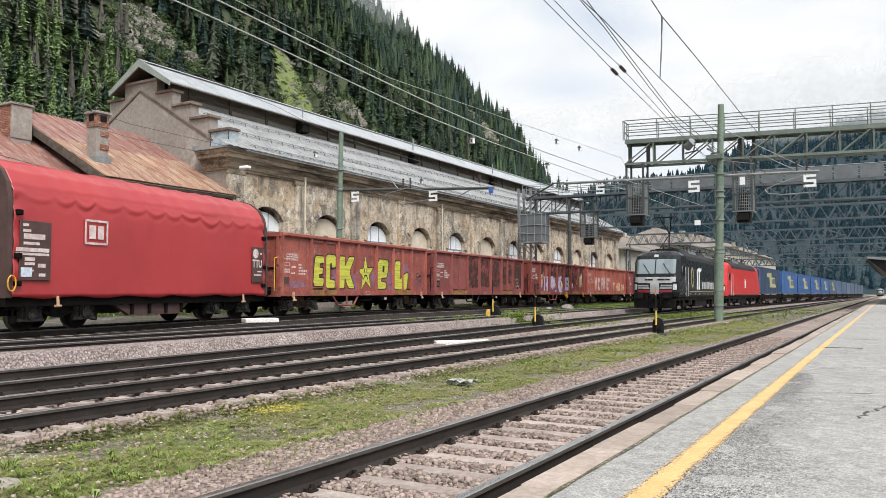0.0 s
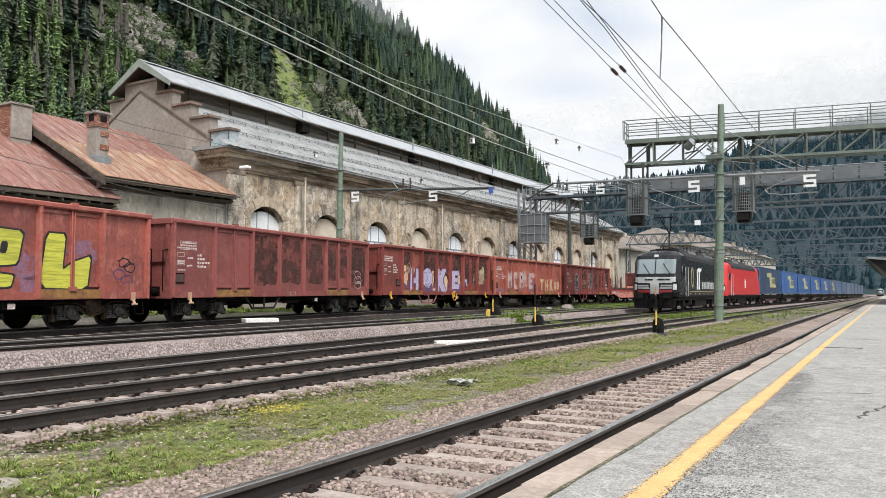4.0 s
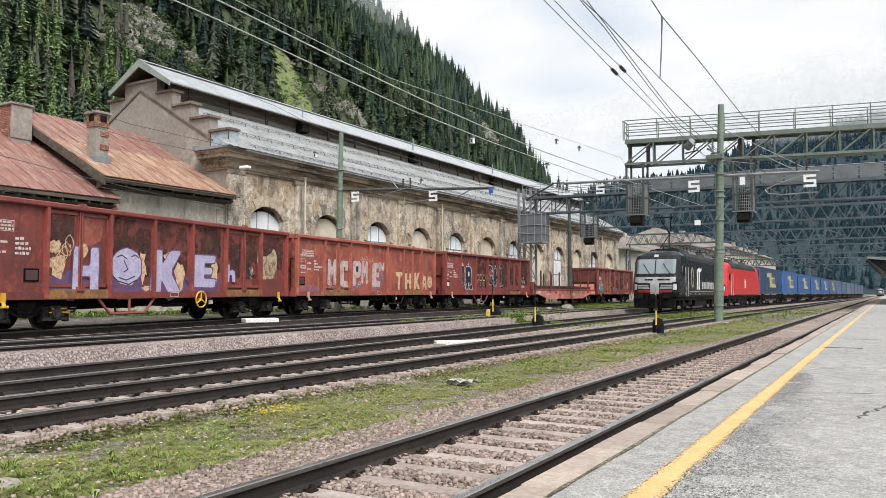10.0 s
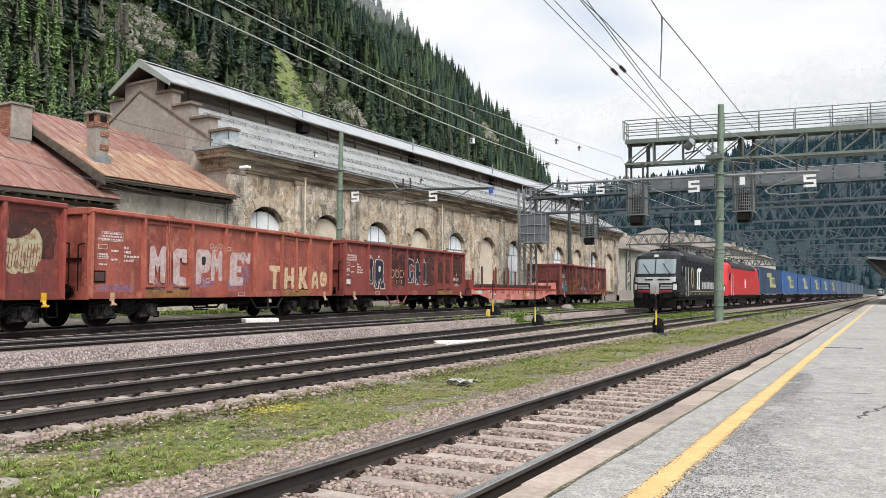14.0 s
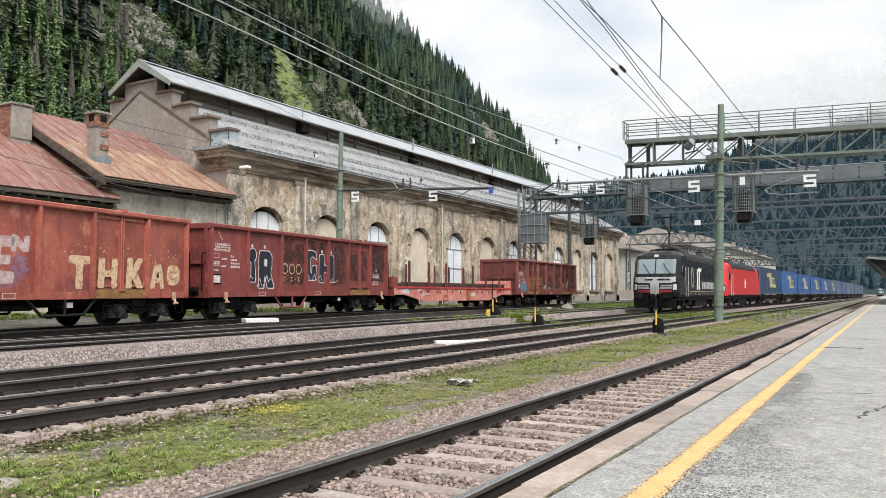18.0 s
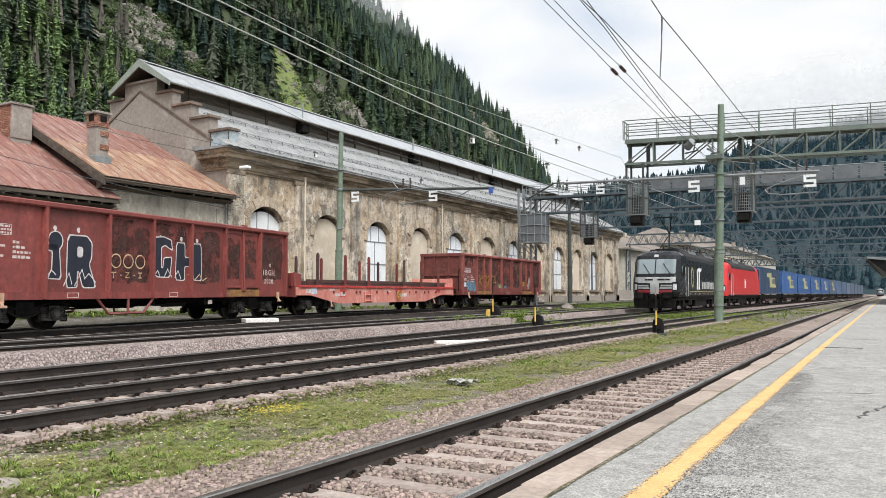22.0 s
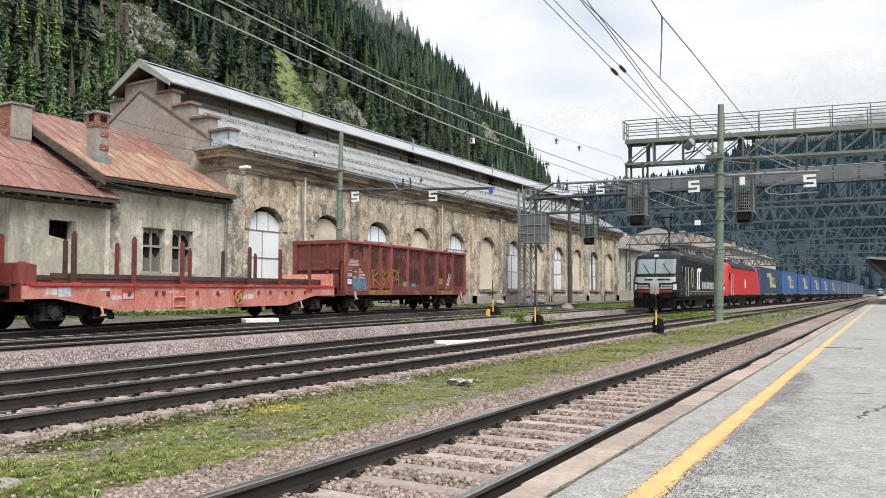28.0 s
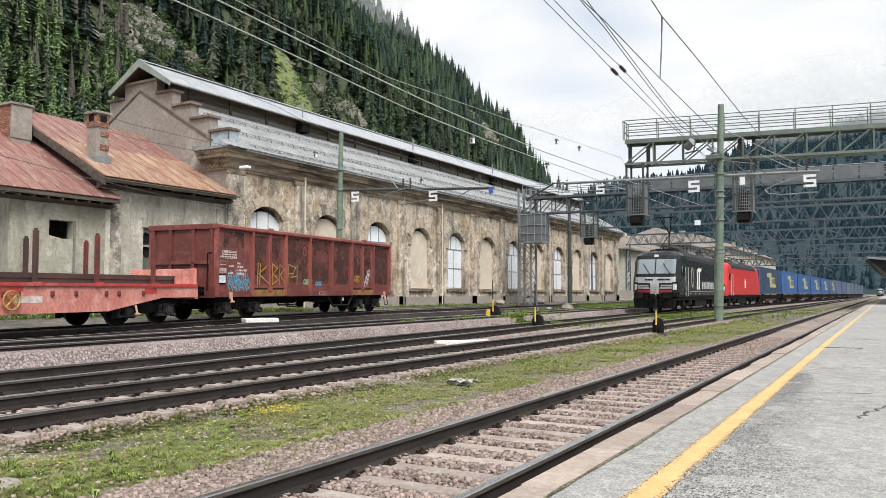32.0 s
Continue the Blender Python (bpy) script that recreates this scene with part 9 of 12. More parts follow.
    for pts in ([(-28, 5, 13.2), (-28, 30.6, 11.2), (-27, 34.85, 10.2), (-27.2, 60.6, 10.0)], [(-28.2, 4, 10.3), (-28.2, 22, 8.6), (-27, 34.85, 8.3), (-27.2, 60.6, 8.6)], [(-28.2, 4, 9.8), (-28.2, 22, 8.0), (-27, 34.85, 7.9)],
                [(-28.8, 16, 6.6), (-28.8, 22, 6.0), (-29.0, 28.9, 5.6)], [(-28.7, 21, 5.8), (-28.7, 25, 5.75), (-29.0, 29.2, 5.85)], [(-27, 34.85, 8.9), (-27, 48, 9.1), (-27.2, 60.6, 9.2)]):
        line("overhead_wire", pts, 0.012, 0.05, M["wire"], "thin dark cable along the buildings")
    # small white lanterns on wires
    for x, y, z in ((-18, 45.0, 10.95), (-18, 49.0, 11.15), (-14.5, 27.3, 7.69), (-14.5, 35.0, 7.72), (-27.5, 33.4, 9.2), (-27.2, 44.0, 9.0)):
        ln = thing("hanging_marker", pose(x, y, z), "small white lantern-like marker on a wire", "marker", "markers on the wires")
        part("marker_body", boxes((-0.08, 0.08, -0.08, 0.08, -0.36, -0.14), bevel=0.015), M["white"], ln)
        part("marker_cap", outline([(-0.11, -0.14), (0.11, -0.14), (0.04, -0.05), (-0.04, -0.05)], "y", -0.11, 0.11), M["steel_dark"], ln)
        part("marker_window", boxes((-0.045, 0.045, -0.085, -0.08, -0.33, -0.19)), M["steel_dark"], ln)
        part("marker_hook", rods([((0, 0, -0.07), (0, 0, 0.0))], 0.015, 5), M["steel_dark"], ln)


build_gear()


# ---- small trackside things ----
def build_small():
    def point_signal(x, y, z, stake, tip="black"):
        d = thing("dwarf_signal", pose(x, y, z, 0, 0, 10), "black dwarf signal box beside a black stake banded yellow", "signal", "dwarf signals")
        part("housing", outline([(-0.20, 0), (0.20, 0), (0.20, 0.38), (0.15, 0.52), (0.0, 0.60), (-0.15, 0.52), (-0.20, 0.38)], "y", -0.13, 0.13), M["black"], d)
        part("hood", outline([(-0.13, 0.2), (0.13, 0.2), (0.10, 0.46), (-0.10, 0.46)], "y", -0.22, -0.13), M["dark_void"], d)
        part("foot", boxes((-0.3, 0.3, -0.22, 0.22, -0.08, 0.03)), M["steel_dark"], d)
        for nm, za, zb, m in (("stake_foot", -0.05, 0.33, "black"), ("yellow_band", 0.33, 0.86, "yellow_post"), ("stake", 0.86, 1.42, "black"), ("stake_tip", 1.42, stake, tip)):
            part(nm, rods([((-0.05, -0.27, za), (-0.05, -0.27, zb))], 0.034 if nm == "yellow_band" else 0.022, 8), M[m], d)
    point_signal(-15.25, 30.85, 0.25, 1.72)
    point_signal(-11.68, 27.2, 0.0, 1.72)
    point_signal(-7.72, 29.15, -0.12, 1.72, "orange_tip")
    b = thing("marker_post", pose(-15.35, 30.3, 0.25), "short yellow concrete marker post", "post")
    part("shaft", boxes((-0.08, 0.08, -0.08, 0.08, -0.1, 0.36), bevel=0.02), M["yellow_post"], b)
    part("cap", outline([(-0.08, 0.36), (0.08, 0.36), (0.0, 0.44)], "y", -0.08, 0.08), M["yellow_post"], b)
    for x, y, z, w, l, rz in ((-18.9, 20.1, 0.43, 0.55, 1.15, 60), (-10.34, 18.85, 0.0, 0.3, 1.6, 50)):
        s = thing("cable_cover", pose(x, y, z, 0, 0, rz), "loose white cover slab lying beside the rails", "cover", "white cover slabs")
        part("slab", boxes((-l / 2, l / 2, -w / 2, w / 2, -0.06, 0.09), bevel=0.02), M["white_slab"], s)
        part("rib", boxes((-l / 2 + 0.06, l / 2 - 0.06, -w / 2 + 0.08, -w / 2 + 0.12, 0.09, 0.10)), M["white_slab"], s)
    # crumpled litter in the grass
    lt = thing("paper_litter", pose(-6.45, 11.75, -0.2), "crumpled white paper lying in the grass", "litter")
    rng = random.Random(3)
    bm = bmesh.new()
    n = 7
    grid = [[bm.verts.new((-0.22 + 0.44 * i / n + rng.uniform(-0.03, 0.03), -0.15 + 0.3 * j / n + rng.uniform(-0.03, 0.03), rng.uniform(0.01, 0.13))) for j in range(n + 1)] for i in range(n + 1)]
    for i in range(n):
        for j in range(n):
            bm.faces.new((grid[i][j], grid[i + 1][j], grid[i + 1][j + 1], grid[i][j + 1]))
    part("sheet", bm, mat("dirty_paper", (0.46, 0.46, 0.44), 0.9, (0.30, 0.29, 0.27), scale=6, fine=30, bump=0.1), lt)
    # stones by the shed foot
    for k, (x, y, z, s) in enumerate(((-18.9, 49.0, 0.30, 0.42), (-19.6, 50.5, 0.32, 0.3), (-27.5, 62, 0.5, 0.6), (-6.33, 3.80, -0.27, 0.15), (-19.9, 48.2, 0.3, 0.22), (-28.0, 57.5, 0.5, 0.45), (-27.8, 65.0, 0.5, 0.5))):
        bm = bmesh.new()
        bmesh.ops.create_icosphere(bm, subdivisions=2, radius=s)
        for v in bm.verts:
            v.co *= 1 + 0.35 * noise.noise(v.co * 2.3 / s * 0.6 + Vector((k * 7, 0, 0)))
            v.co.z *= 0.6
        o = obj("boulder", bm, M["plaster_grey"])
        o.location = (x, y, z + s * 0.25)
        tagged(o, "pale grey block of rubble stone", "stone", "rubble stones")
    # blue road sign beyond the shed
    rs = thing("road_sign", pose(-33.2, 101.0, 0.6), "round blue road sign on a grey post", "sign")
    part("post", rods([((0, 0, -0.3), (0, 0, 3.0))], 0.05, 8), M["steel_grey"], rs)
    part("disc", rods([((0, -0.08, 2.6), (0, -0.05, 2.6))], 0.5, 20), mat("blue_sign_paint", (0.02, 0.10, 0.55), 0.4), rs)
    part("arrow", boxes((-0.06, 0.06, -0.09, -0.082, 2.35, 2.85)), M["white"], rs)


build_small()

# ---- the two locomotives and the blue intermodal train ----
LM = {
    "black": mat("glossy_black_lacquer", (0.009, 0.010, 0.012), 0.28, (0.013, 0.014, 0.017), scale=0.8, fine=6, bump=0.02, gloss=0.35),
    "red": mat("traffic_red_lacquer", (0.55, 0.028, 0.03), 0.38, (0.48, 0.026, 0.028), scale=0.8, fine=6, bump=0.02, gloss=0.5, grain=0.35),
    "roof": mat("dark_roof_grey", (0.022, 0.023, 0.025), 0.7, (0.038, 0.038, 0.038), scale=1.2, fine=10, bump=0.1, gloss=0.2),
    "roof_grey": mat("grey_roof_hatches", (0.12, 0.125, 0.13), 0.6, (0.085, 0.09, 0.09), scale=1.2, fine=10, bump=0.05),
    "silver": mat("silver_front_band", (0.46, 0.47, 0.47), 0.4, scale=2, bump=0.02, grain=0.35),
    "dred": mat("dark_red_stripe", (0.30, 0.020, 0.028), 0.4, scale=2, bump=0.02),
    # pale tint puts the sky's reflection into the glass colour
    "screen": glass_mat("sky_pale_windscreen_glass", (0.24, 0.29, 0.31), 0.06),
    "frame": mat("loco_frame_black", (0.007, 0.007, 0.0075), 0.65, (0.018, 0.016, 0.014), scale=2, fine=12, bump=0.1, gloss=0.15),
    "gold": mat("gold_emblem_paint", (0.34, 0.28, 0.14), 0.5, scale=3, bump=0.01),
    "lamp": mat("headlamp_glass", (0.62, 0.65, 0.66), 0.15, scale=3, bump=0),
    "blue": mat("blue_tarpaulin", (0.030, 0.10, 0.29), 0.5, (0.024, 0.078, 0.23), scale=0.6, fine=5, bump=0.08, piece=0.25, grain=0.35),
    "navy": mat("dark_blue_tarpaulin", (0.03, 0.06, 0.115), 0.5, (0.024, 0.048, 0.095), scale=0.6, fine=5, bump=0.08, grain=0.35),
    "grey_box": mat("grey_blue_box", (0.075, 0.105, 0.165), 0.55, (0.055, 0.08, 0.13), scale=0.6, fine=5, bump=0.05, piece=0.25, grain=0.35),
    "flash": mat("yellow_panel_print", (0.46, 0.43, 0.20), 0.5, (0.40, 0.39, 0.24), scale=2, bump=0.02),
    "pale_rib": mat("pale_side_rib", (0.10, 0.20, 0.42), 0.5, scale=2, bump=0.02),
}

# heights, half widths, how far the nose lies back and the corner cut, from the sill up
LEVELS = [(0.95, 1.44, 0.10, 0.30), (1.25, 1.49, 0.04, 0.34), (1.75, 1.50, 0.06, 0.36), (2.15, 1.50, 0.14, 0.38), (2.35, 1.49, 0.22, 0.40), (3.36, 1.46, 0.60, 0.40), (3.62, 1.40, 0.76, 0.44), (3.82, 1.22, 1.02, 0.46), (3.92, 0.98, 1.30, 0.42), (3.95, 0.66, 1.55, 0.30)]


def level_at(z):
    for a, b in zip(LEVELS, LEVELS[1:]):
        if a[0] <= z <= b[0]:
            f = (z - a[0]) / (b[0] - a[0])
            return tuple(u + (v - u) * f for u, v in zip(a, b))
    return LEVELS[0] if z < LEVELS[0][0] else LEVELS[-1]


def nose_point(x, z, out=0.0):
    """A point on the rounded front at width x and height z."""
    _, w, back, cut = level_at(z)
    bow = 0.16 * (x / w) ** 2
    edge = max(0.0, abs(x) - (w - cut)) / cut
    return Vector((x, back + bow + cut * 1.1 * edge ** 1.6 - out, z))


def nose_patch(x0, x1, z0, z1, out=0.012, nx=8, nz=4, skew=0.0):
    bm = bmesh.new()
    g = [[bm.verts.new(nose_point(x0 + (x1 - x0) * i / nx + skew * (j / nz), z0 + (z1 - z0) * j / nz, out)) for j in range(nz + 1)] for i in range(nx + 1)]
    h = [[bm.verts.new(v.co + Vector((0, 0.03, 0))) for v in col] for col in g]
    for i in range(nx):
        for j in range(nz):
            bm.faces.new((g[i][j], g[i + 1][j], g[i + 1][j + 1], g[i][j + 1]))
    rim = [(i, 0) for i in range(nx + 1)] + [(nx, j) for j in range(1, nz + 1)] + [(i, nz) for i in range(nx - 1, -1, -1)] + [(0, j) for j in range(nz - 1, 0, -1)]
    for (a, b), (c, d) in zip(rim, rim[1:] + rim[:1]):
        bm.faces.new((g[a][b], h[a][b], h[c][d], g[c][d]))
    bmesh.ops.recalc_face_normals(bm, faces=bm.faces[:])
    return bm


def loco_body(L):
    bm = bmesh.new()
    rings = []
    xs = [-1 + 2 * i / 14 for i in range(15)]
    for z, w, back, cut in LEVELS:
        front = [nose_point(u * w, z) for u in xs]
        rear = [Vector((-p.x, L - p.y, p.z)) for p in front]
        rings.append([bm.verts.new(p) for p in front + rear])
    n = len(rings[0])
    for a, b in zip(rings, rings[1:]):
        for i in range(n):
            bm.faces.new((a[i], a[(i + 1) % n], b[(i + 1) % n], b[i]))
    bm.faces.new(rings[0][::-1])
    bm.faces.new(rings[-1])
    bmesh.ops.recalc_face_normals(bm, faces=bm.faces[:])
    return bm


def third_pose(dist, y0, span=1.0):
    """The pose on the third track, that many metres along it beyond y0."""
    f = TRACKS["third"][0]
    y = y0 + dist * math.cos(YARD)
    dx = (f(y + span) - f(y)) / span
    return Matrix.Translation((f(y), y, 0.20)) @ Matrix.Rotation(math.atan(-dx), 4, "Z")


def build_loco(name, at, key, label, fancy):
    L = 18.3
    lo = thing(name, at, label, "locomotive", "locomotives of the waiting train")
    body = part("body", loco_body(L), LM[key], lo)
    part("underframe", boxes((-1.35, 1.35, 0.5, L - 0.5, 0.72, 0.97)), LM["frame"], lo)
    part("transformer_box", boxes((-1.25, 1.25, 6.9, 11.4, 0.28, 0.8), bevel=0.06), LM["frame"], lo)
    # nose details
    for x0, x1 in ((-1.24, -0.035), (0.035, 1.24)):
        part("windscreen", nose_patch(x0, x1, 2.44, 3.38, 0.014), LM["screen"], lo, "sloping windscreen half")
        part("wiper", rods([(tuple(nose_point((x0 + x1) / 2 + 0.3, 2.44, 0.05)), tuple(nose_point((x0 + x1) / 2 - 0.15, 3.1, 0.05)))], 0.018, 5), LM["frame"], lo)
    if fancy:
        part("front_band", nose_patch(-1.28, 1.28, 1.84, 2.22, 0.010, 12), LM["silver"], lo, "silver band with thin lettering")
        for s in (-1, 1):
            part("front_stripe", nose_patch(s * 0.36, s * 1.16, 1.62, 1.72, 0.012, skew=s * 0.06), LM["silver"], lo)
            part("front_stripe", nose_patch(s * 0.30, s * 1.05, 1.47, 1.57, 0.012, skew=s * 0.06), LM["silver"], lo)
            part("front_flash", nose_patch(s * 0.24, s * 1.05, 1.20, 1.40, 0.012, skew=s * 0.06), LM["dred"], lo, "dark red flash")
        part("front_shield", nose_patch(-0.28, 0.28, 1.15, 1.86, 0.016, 4), LM["silver"], lo)
        for x0, x1 in ((-0.62, -0.5), (-0.46, -0.1), (0.18, 0.62), (0.68, 0.95)):
            part("lettering_bar", nose_patch(x0, x1, 2.0, 2.1, 0.022, 3, 1), LM["frame"], lo)
        part("top_emblem", nose_patch(-0.14, 0.14, 3.52, 3.68, 0.014, 2, 2), LM["silver"], lo)
    else:
        part("front_band", nose_patch(-1.1, 1.1, 1.2, 1.4, 0.010, 12), LM["silver"], lo)
    for s in (-1, 1):
        hl = part("headlamp", nose_patch(s * 1.10, s * 1.38, 1.36, 1.90, 0.018, 3, 3), LM["frame"], lo)
        part("lamp_glass", nose_patch(s * 1.13, s * 1.34, 1.40, 1.78, 0.026, 3, 2), LM["lamp"], hl)
        b = part("buffer", shared("loco_buffer", lambda: boxes((-0.3, 0.3, -0.58, -0.53, -0.2, 0.2), (-0.16, 0.16, -0.55, 0.2, -0.14, 0.14), bevel=0.03), LM["frame"]), None, lo)
        b.location = (s * 0.9, 0.1, 1.05)
        b2 = part("buffer", CACHE["loco_buffer"], None, lo)
        b2.matrix_local = Matrix.Translation((s * 0.9, L - 0.1, 1.05)) @ Matrix.Rotation(math.pi, 4, "Z")
        part("mirror", boxes((s * 1.5 - 0.05, s * 1.5 + 0.05, 1.62, 1.78, 2.3, 2.9), bevel=0.02), LM["frame"], lo)
        part("side_window", boxes((*sorted((s * 1.44, s * 1.485)), 1.35, 1.95, 2.25, 2.95), bevel=0.015), LM["screen"], lo)
        part("cab_door", boxes((*sorted((s * 1.49, s * 1.506)), 2.25, 2.95, 0.98, 3.0)), LM[key], lo)
        part("door_rail", rods([((s * 1.54, 2.18, 1.0), (s * 1.54, 2.18, 2.9)), ((s * 1.54, 3.02, 1.0), (s * 1.54, 3.02, 2.9))], 0.025, 6), LM["silver"], lo)
        part("side_window", boxes((*sorted((s * 1.44, s * 1.485)), L - 1.95, L - 1.35, 2.25, 2.95), bevel=0.015), LM["screen"], lo)
        part("sill_line", boxes((*sorted((s * 1.49, s * 1.507)), 1.2, L - 1.2, 0.95, 1.06)), LM["frame"], lo)
        for k in range(9):
            part("side_label", boxes((*sorted((s * 1.503, s * 1.51)), 2.0 + k * 1.7, 2.3 + k * 1.7, 1.12, 1.17)), LM["silver"], lo)
    part("plough", outline([(-1.25, 0.25), (1.25, 0.25), (1.35, 0.85), (-1.35, 0.85)], "y", -0.05, 0.15), LM["frame"], lo)
    part("coupling", boxes((-0.12, 0.12, -0.55, 0.1, 0.85, 1.1), (-0.5, -0.42, -0.3, 0.0, 0.4, 1.0), (0.42, 0.5, -0.3, 0.0, 0.4, 1.0)), LM["frame"], lo)
    # roof gear
    for k, (a, b, h) in enumerate(((3.0, 5.8, 0.18), (6.1, 9.0, 0.24), (9.3, 12.2, 0.24), (12.5, 15.2, 0.18))):
        part("roof_hatch", outline([(-1.12, 3.80), (1.12, 3.80), (0.9, 3.95 + h), (-0.9, 3.95 + h)], "y", a, b), LM["roof_grey" if k % 2 else "roof"], lo)
    for s in (-1, 1):
        part("roof_edge", outline([(s * 1.40, 3.36), (s * 1.475, 3.38), (s * 1.425, 3.63), (s * 1.25, 3.85), (s * 1.0, 3.97), (s * 0.9, 3.80)], "y", 2.9, L - 2.9), LM["roof"], lo)
    for y in (3.9, 14.4):
        pan = part("pantograph", boxes((-0.6, 0.6, y - 0.9, y - 0.8, 4.1, 4.18), (-0.6, 0.6, y + 0.8, y + 0.9, 4.1, 4.18), (-0.6, -0.5, y - 0.9, y + 0.9, 4.1, 4.18), (0.5, 0.6, y - 0.9, y + 0.9, 4.1, 4.18)), LM["frame"], lo)
        up = y < 5 and fancy
        zt = 6.35 if up else 4.45
        segs = [((-0.3, y - 0.8, 4.2), (0, y + 0.9, (4.2 + zt) / 2)), ((0.3, y - 0.8, 4.2), (0, y + 0.9, (4.2 + zt) / 2)), ((0, y + 0.9, (4.2 + zt) / 2), (-0.4, y - 0.4, zt)), ((0, y + 0.9, (4.2 + zt) / 2), (0.4, y - 0.4, zt))]
        part("pantograph_arm", rods(segs, 0.035, 6), LM["frame"], pan)
        part("pantograph_head", rods([((-0.9, y - 0.4, zt - 0.12), (-0.6, y - 0.4, zt)), ((-0.6, y - 0.4, zt), (0.6, y - 0.4, zt)), ((0.6, y - 0.4, zt), (0.9, y - 0.4, zt - 0.12)), ((-0.6, y - 0.1, zt), (0.6, y - 0.1, zt))], 0.03, 6), LM["frame"], pan)
    for x, y in ((-0.7, 6.0), (0.7, 6.0), (0.5, 8.2), (-0.5, 10.0), (0.7, 12.4), (-0.7, 12.4), (0.9, 7.2), (0.9, 11.0)):
        insulator(lo, (x, y, 4.05), (x, y, 4.5), 0.09)
    part("roof_bar", rods([((0.5, 5.0, 4.5), (0.5, 13.2, 4.5)), ((-0.5, 5.0, 4.5), (-0.5, 13.2, 4.5))], 0.03, 6), LM["frame"], lo)
    for y in (3.6, L - 3.6):
        bg = part("bogie", boxes((-0.9, 0.9, y - 1.0, y + 1.0, 0.45, 0.7)), LM["frame"], lo)
        for s in (-1, 1):
            part("bogie_frame", outline([(y - 2.1, 0.62), (y - 1.0, 0.72), (y - 0.5, 0.5), (y + 0.5, 0.5), (y + 1.0, 0.72), (y + 2.1, 0.62), (y + 1.9, 0.42), (y + 0.4, 0.3), (y - 0.4, 0.3), (y - 1.9, 0.42)], "x", *sorted((s * 1.05, s * 1.2))), LM["frame"], bg)
            for d in (-1.3, 1.3):
                part("axle_box", boxes((*sorted((s * 1.2, s * 1.36)), y + d - 0.2, y + d + 0.2, 0.4, 0.78), bevel=0.04), TM["bogie"], bg)
                part("spring", rods([((s * 1.22, y + d * 0.62, 0.38), (s * 1.22, y + d * 0.62, 0.78))], 0.12, 10), TM["bogie"], bg)
        for d in (-1.3, 1.3):
            w = part("wheelset", shared("wheelset", wheelset_bm, [TM["wheel"], TM["tread"]]), None, bg)
            w.location, w.scale = (0, y + d, 0.56), (1, 1.21, 1.21)
        for s in (-1, 1):
            part("step", boxes((*sorted((s * 1.25, s * 1.42)), y - 1.95, y - 1.5, 0.38, 0.42), (*sorted((s * 1.25, s * 1.42)), y - 1.95, y - 1.5, 0.7, 0.74)), LM["frame"], lo)
    if fancy:
        # gold ring emblem, a white double mark and a row of plain letter-size bars
        for (dy, dz, ky) in ((0.50, 0.70, "gold"), (0.30, 0.48, "black")):
            part("emblem", outline([(4.6 + dy * math.cos(a), 2.25 + dz * math.sin(a)) for a in (2 * math.pi * i / 24 for i in range(24))], "x", 1.5, 1.514 if ky == "gold" else 1.52), LM[ky], lo)
        for d in (0.0, 0.62):
            part("side_mark", outline([(6.2 + d, 1.45), (6.55 + d, 1.45), (6.75 + d, 2.7), (7.4 + d, 2.75), (7.35 + d, 2.95), (6.9 + d, 2.95), (6.5 + d, 2.85)], "x", 1.5, 1.514), M["white"], lo)
        for k in range(11):
            part("letter_bar", boxes((1.5, 1.514, 8.2 + k * 0.62, 8.62 + k * 0.62, 1.5, 2.0)), LM["silver"], lo)
        part("gold_line", boxes((1.5, 1.512, 3.6, 16.0, 1.28, 1.33)), LM["gold"], lo)
    else:
        for d in ((9.0, 9.06, 1.7, 2.5), (9.5, 9.56, 1.7, 2.5), (9.0, 9.56, 2.44, 2.5), (9.0, 9.56, 1.7, 1.76), (9.15, 9.25, 1.85, 2.35), (9.32, 9.42, 1.85, 2.35)):
            part("emblem_bar", boxes((1.5, 1.512, *d)), M["white"], lo)
    return lo


LOCO_Y = 49.9
build_loco("locomotive", third_pose(0.0, LOCO_Y, 18.3), "black", "glossy black electric locomotive with a silver and red nose", True)
build_loco("locomotive", third_pose(19.2, LOCO_Y, 18.3), "red", "bright red electric locomotive coupled behind the black one", False)


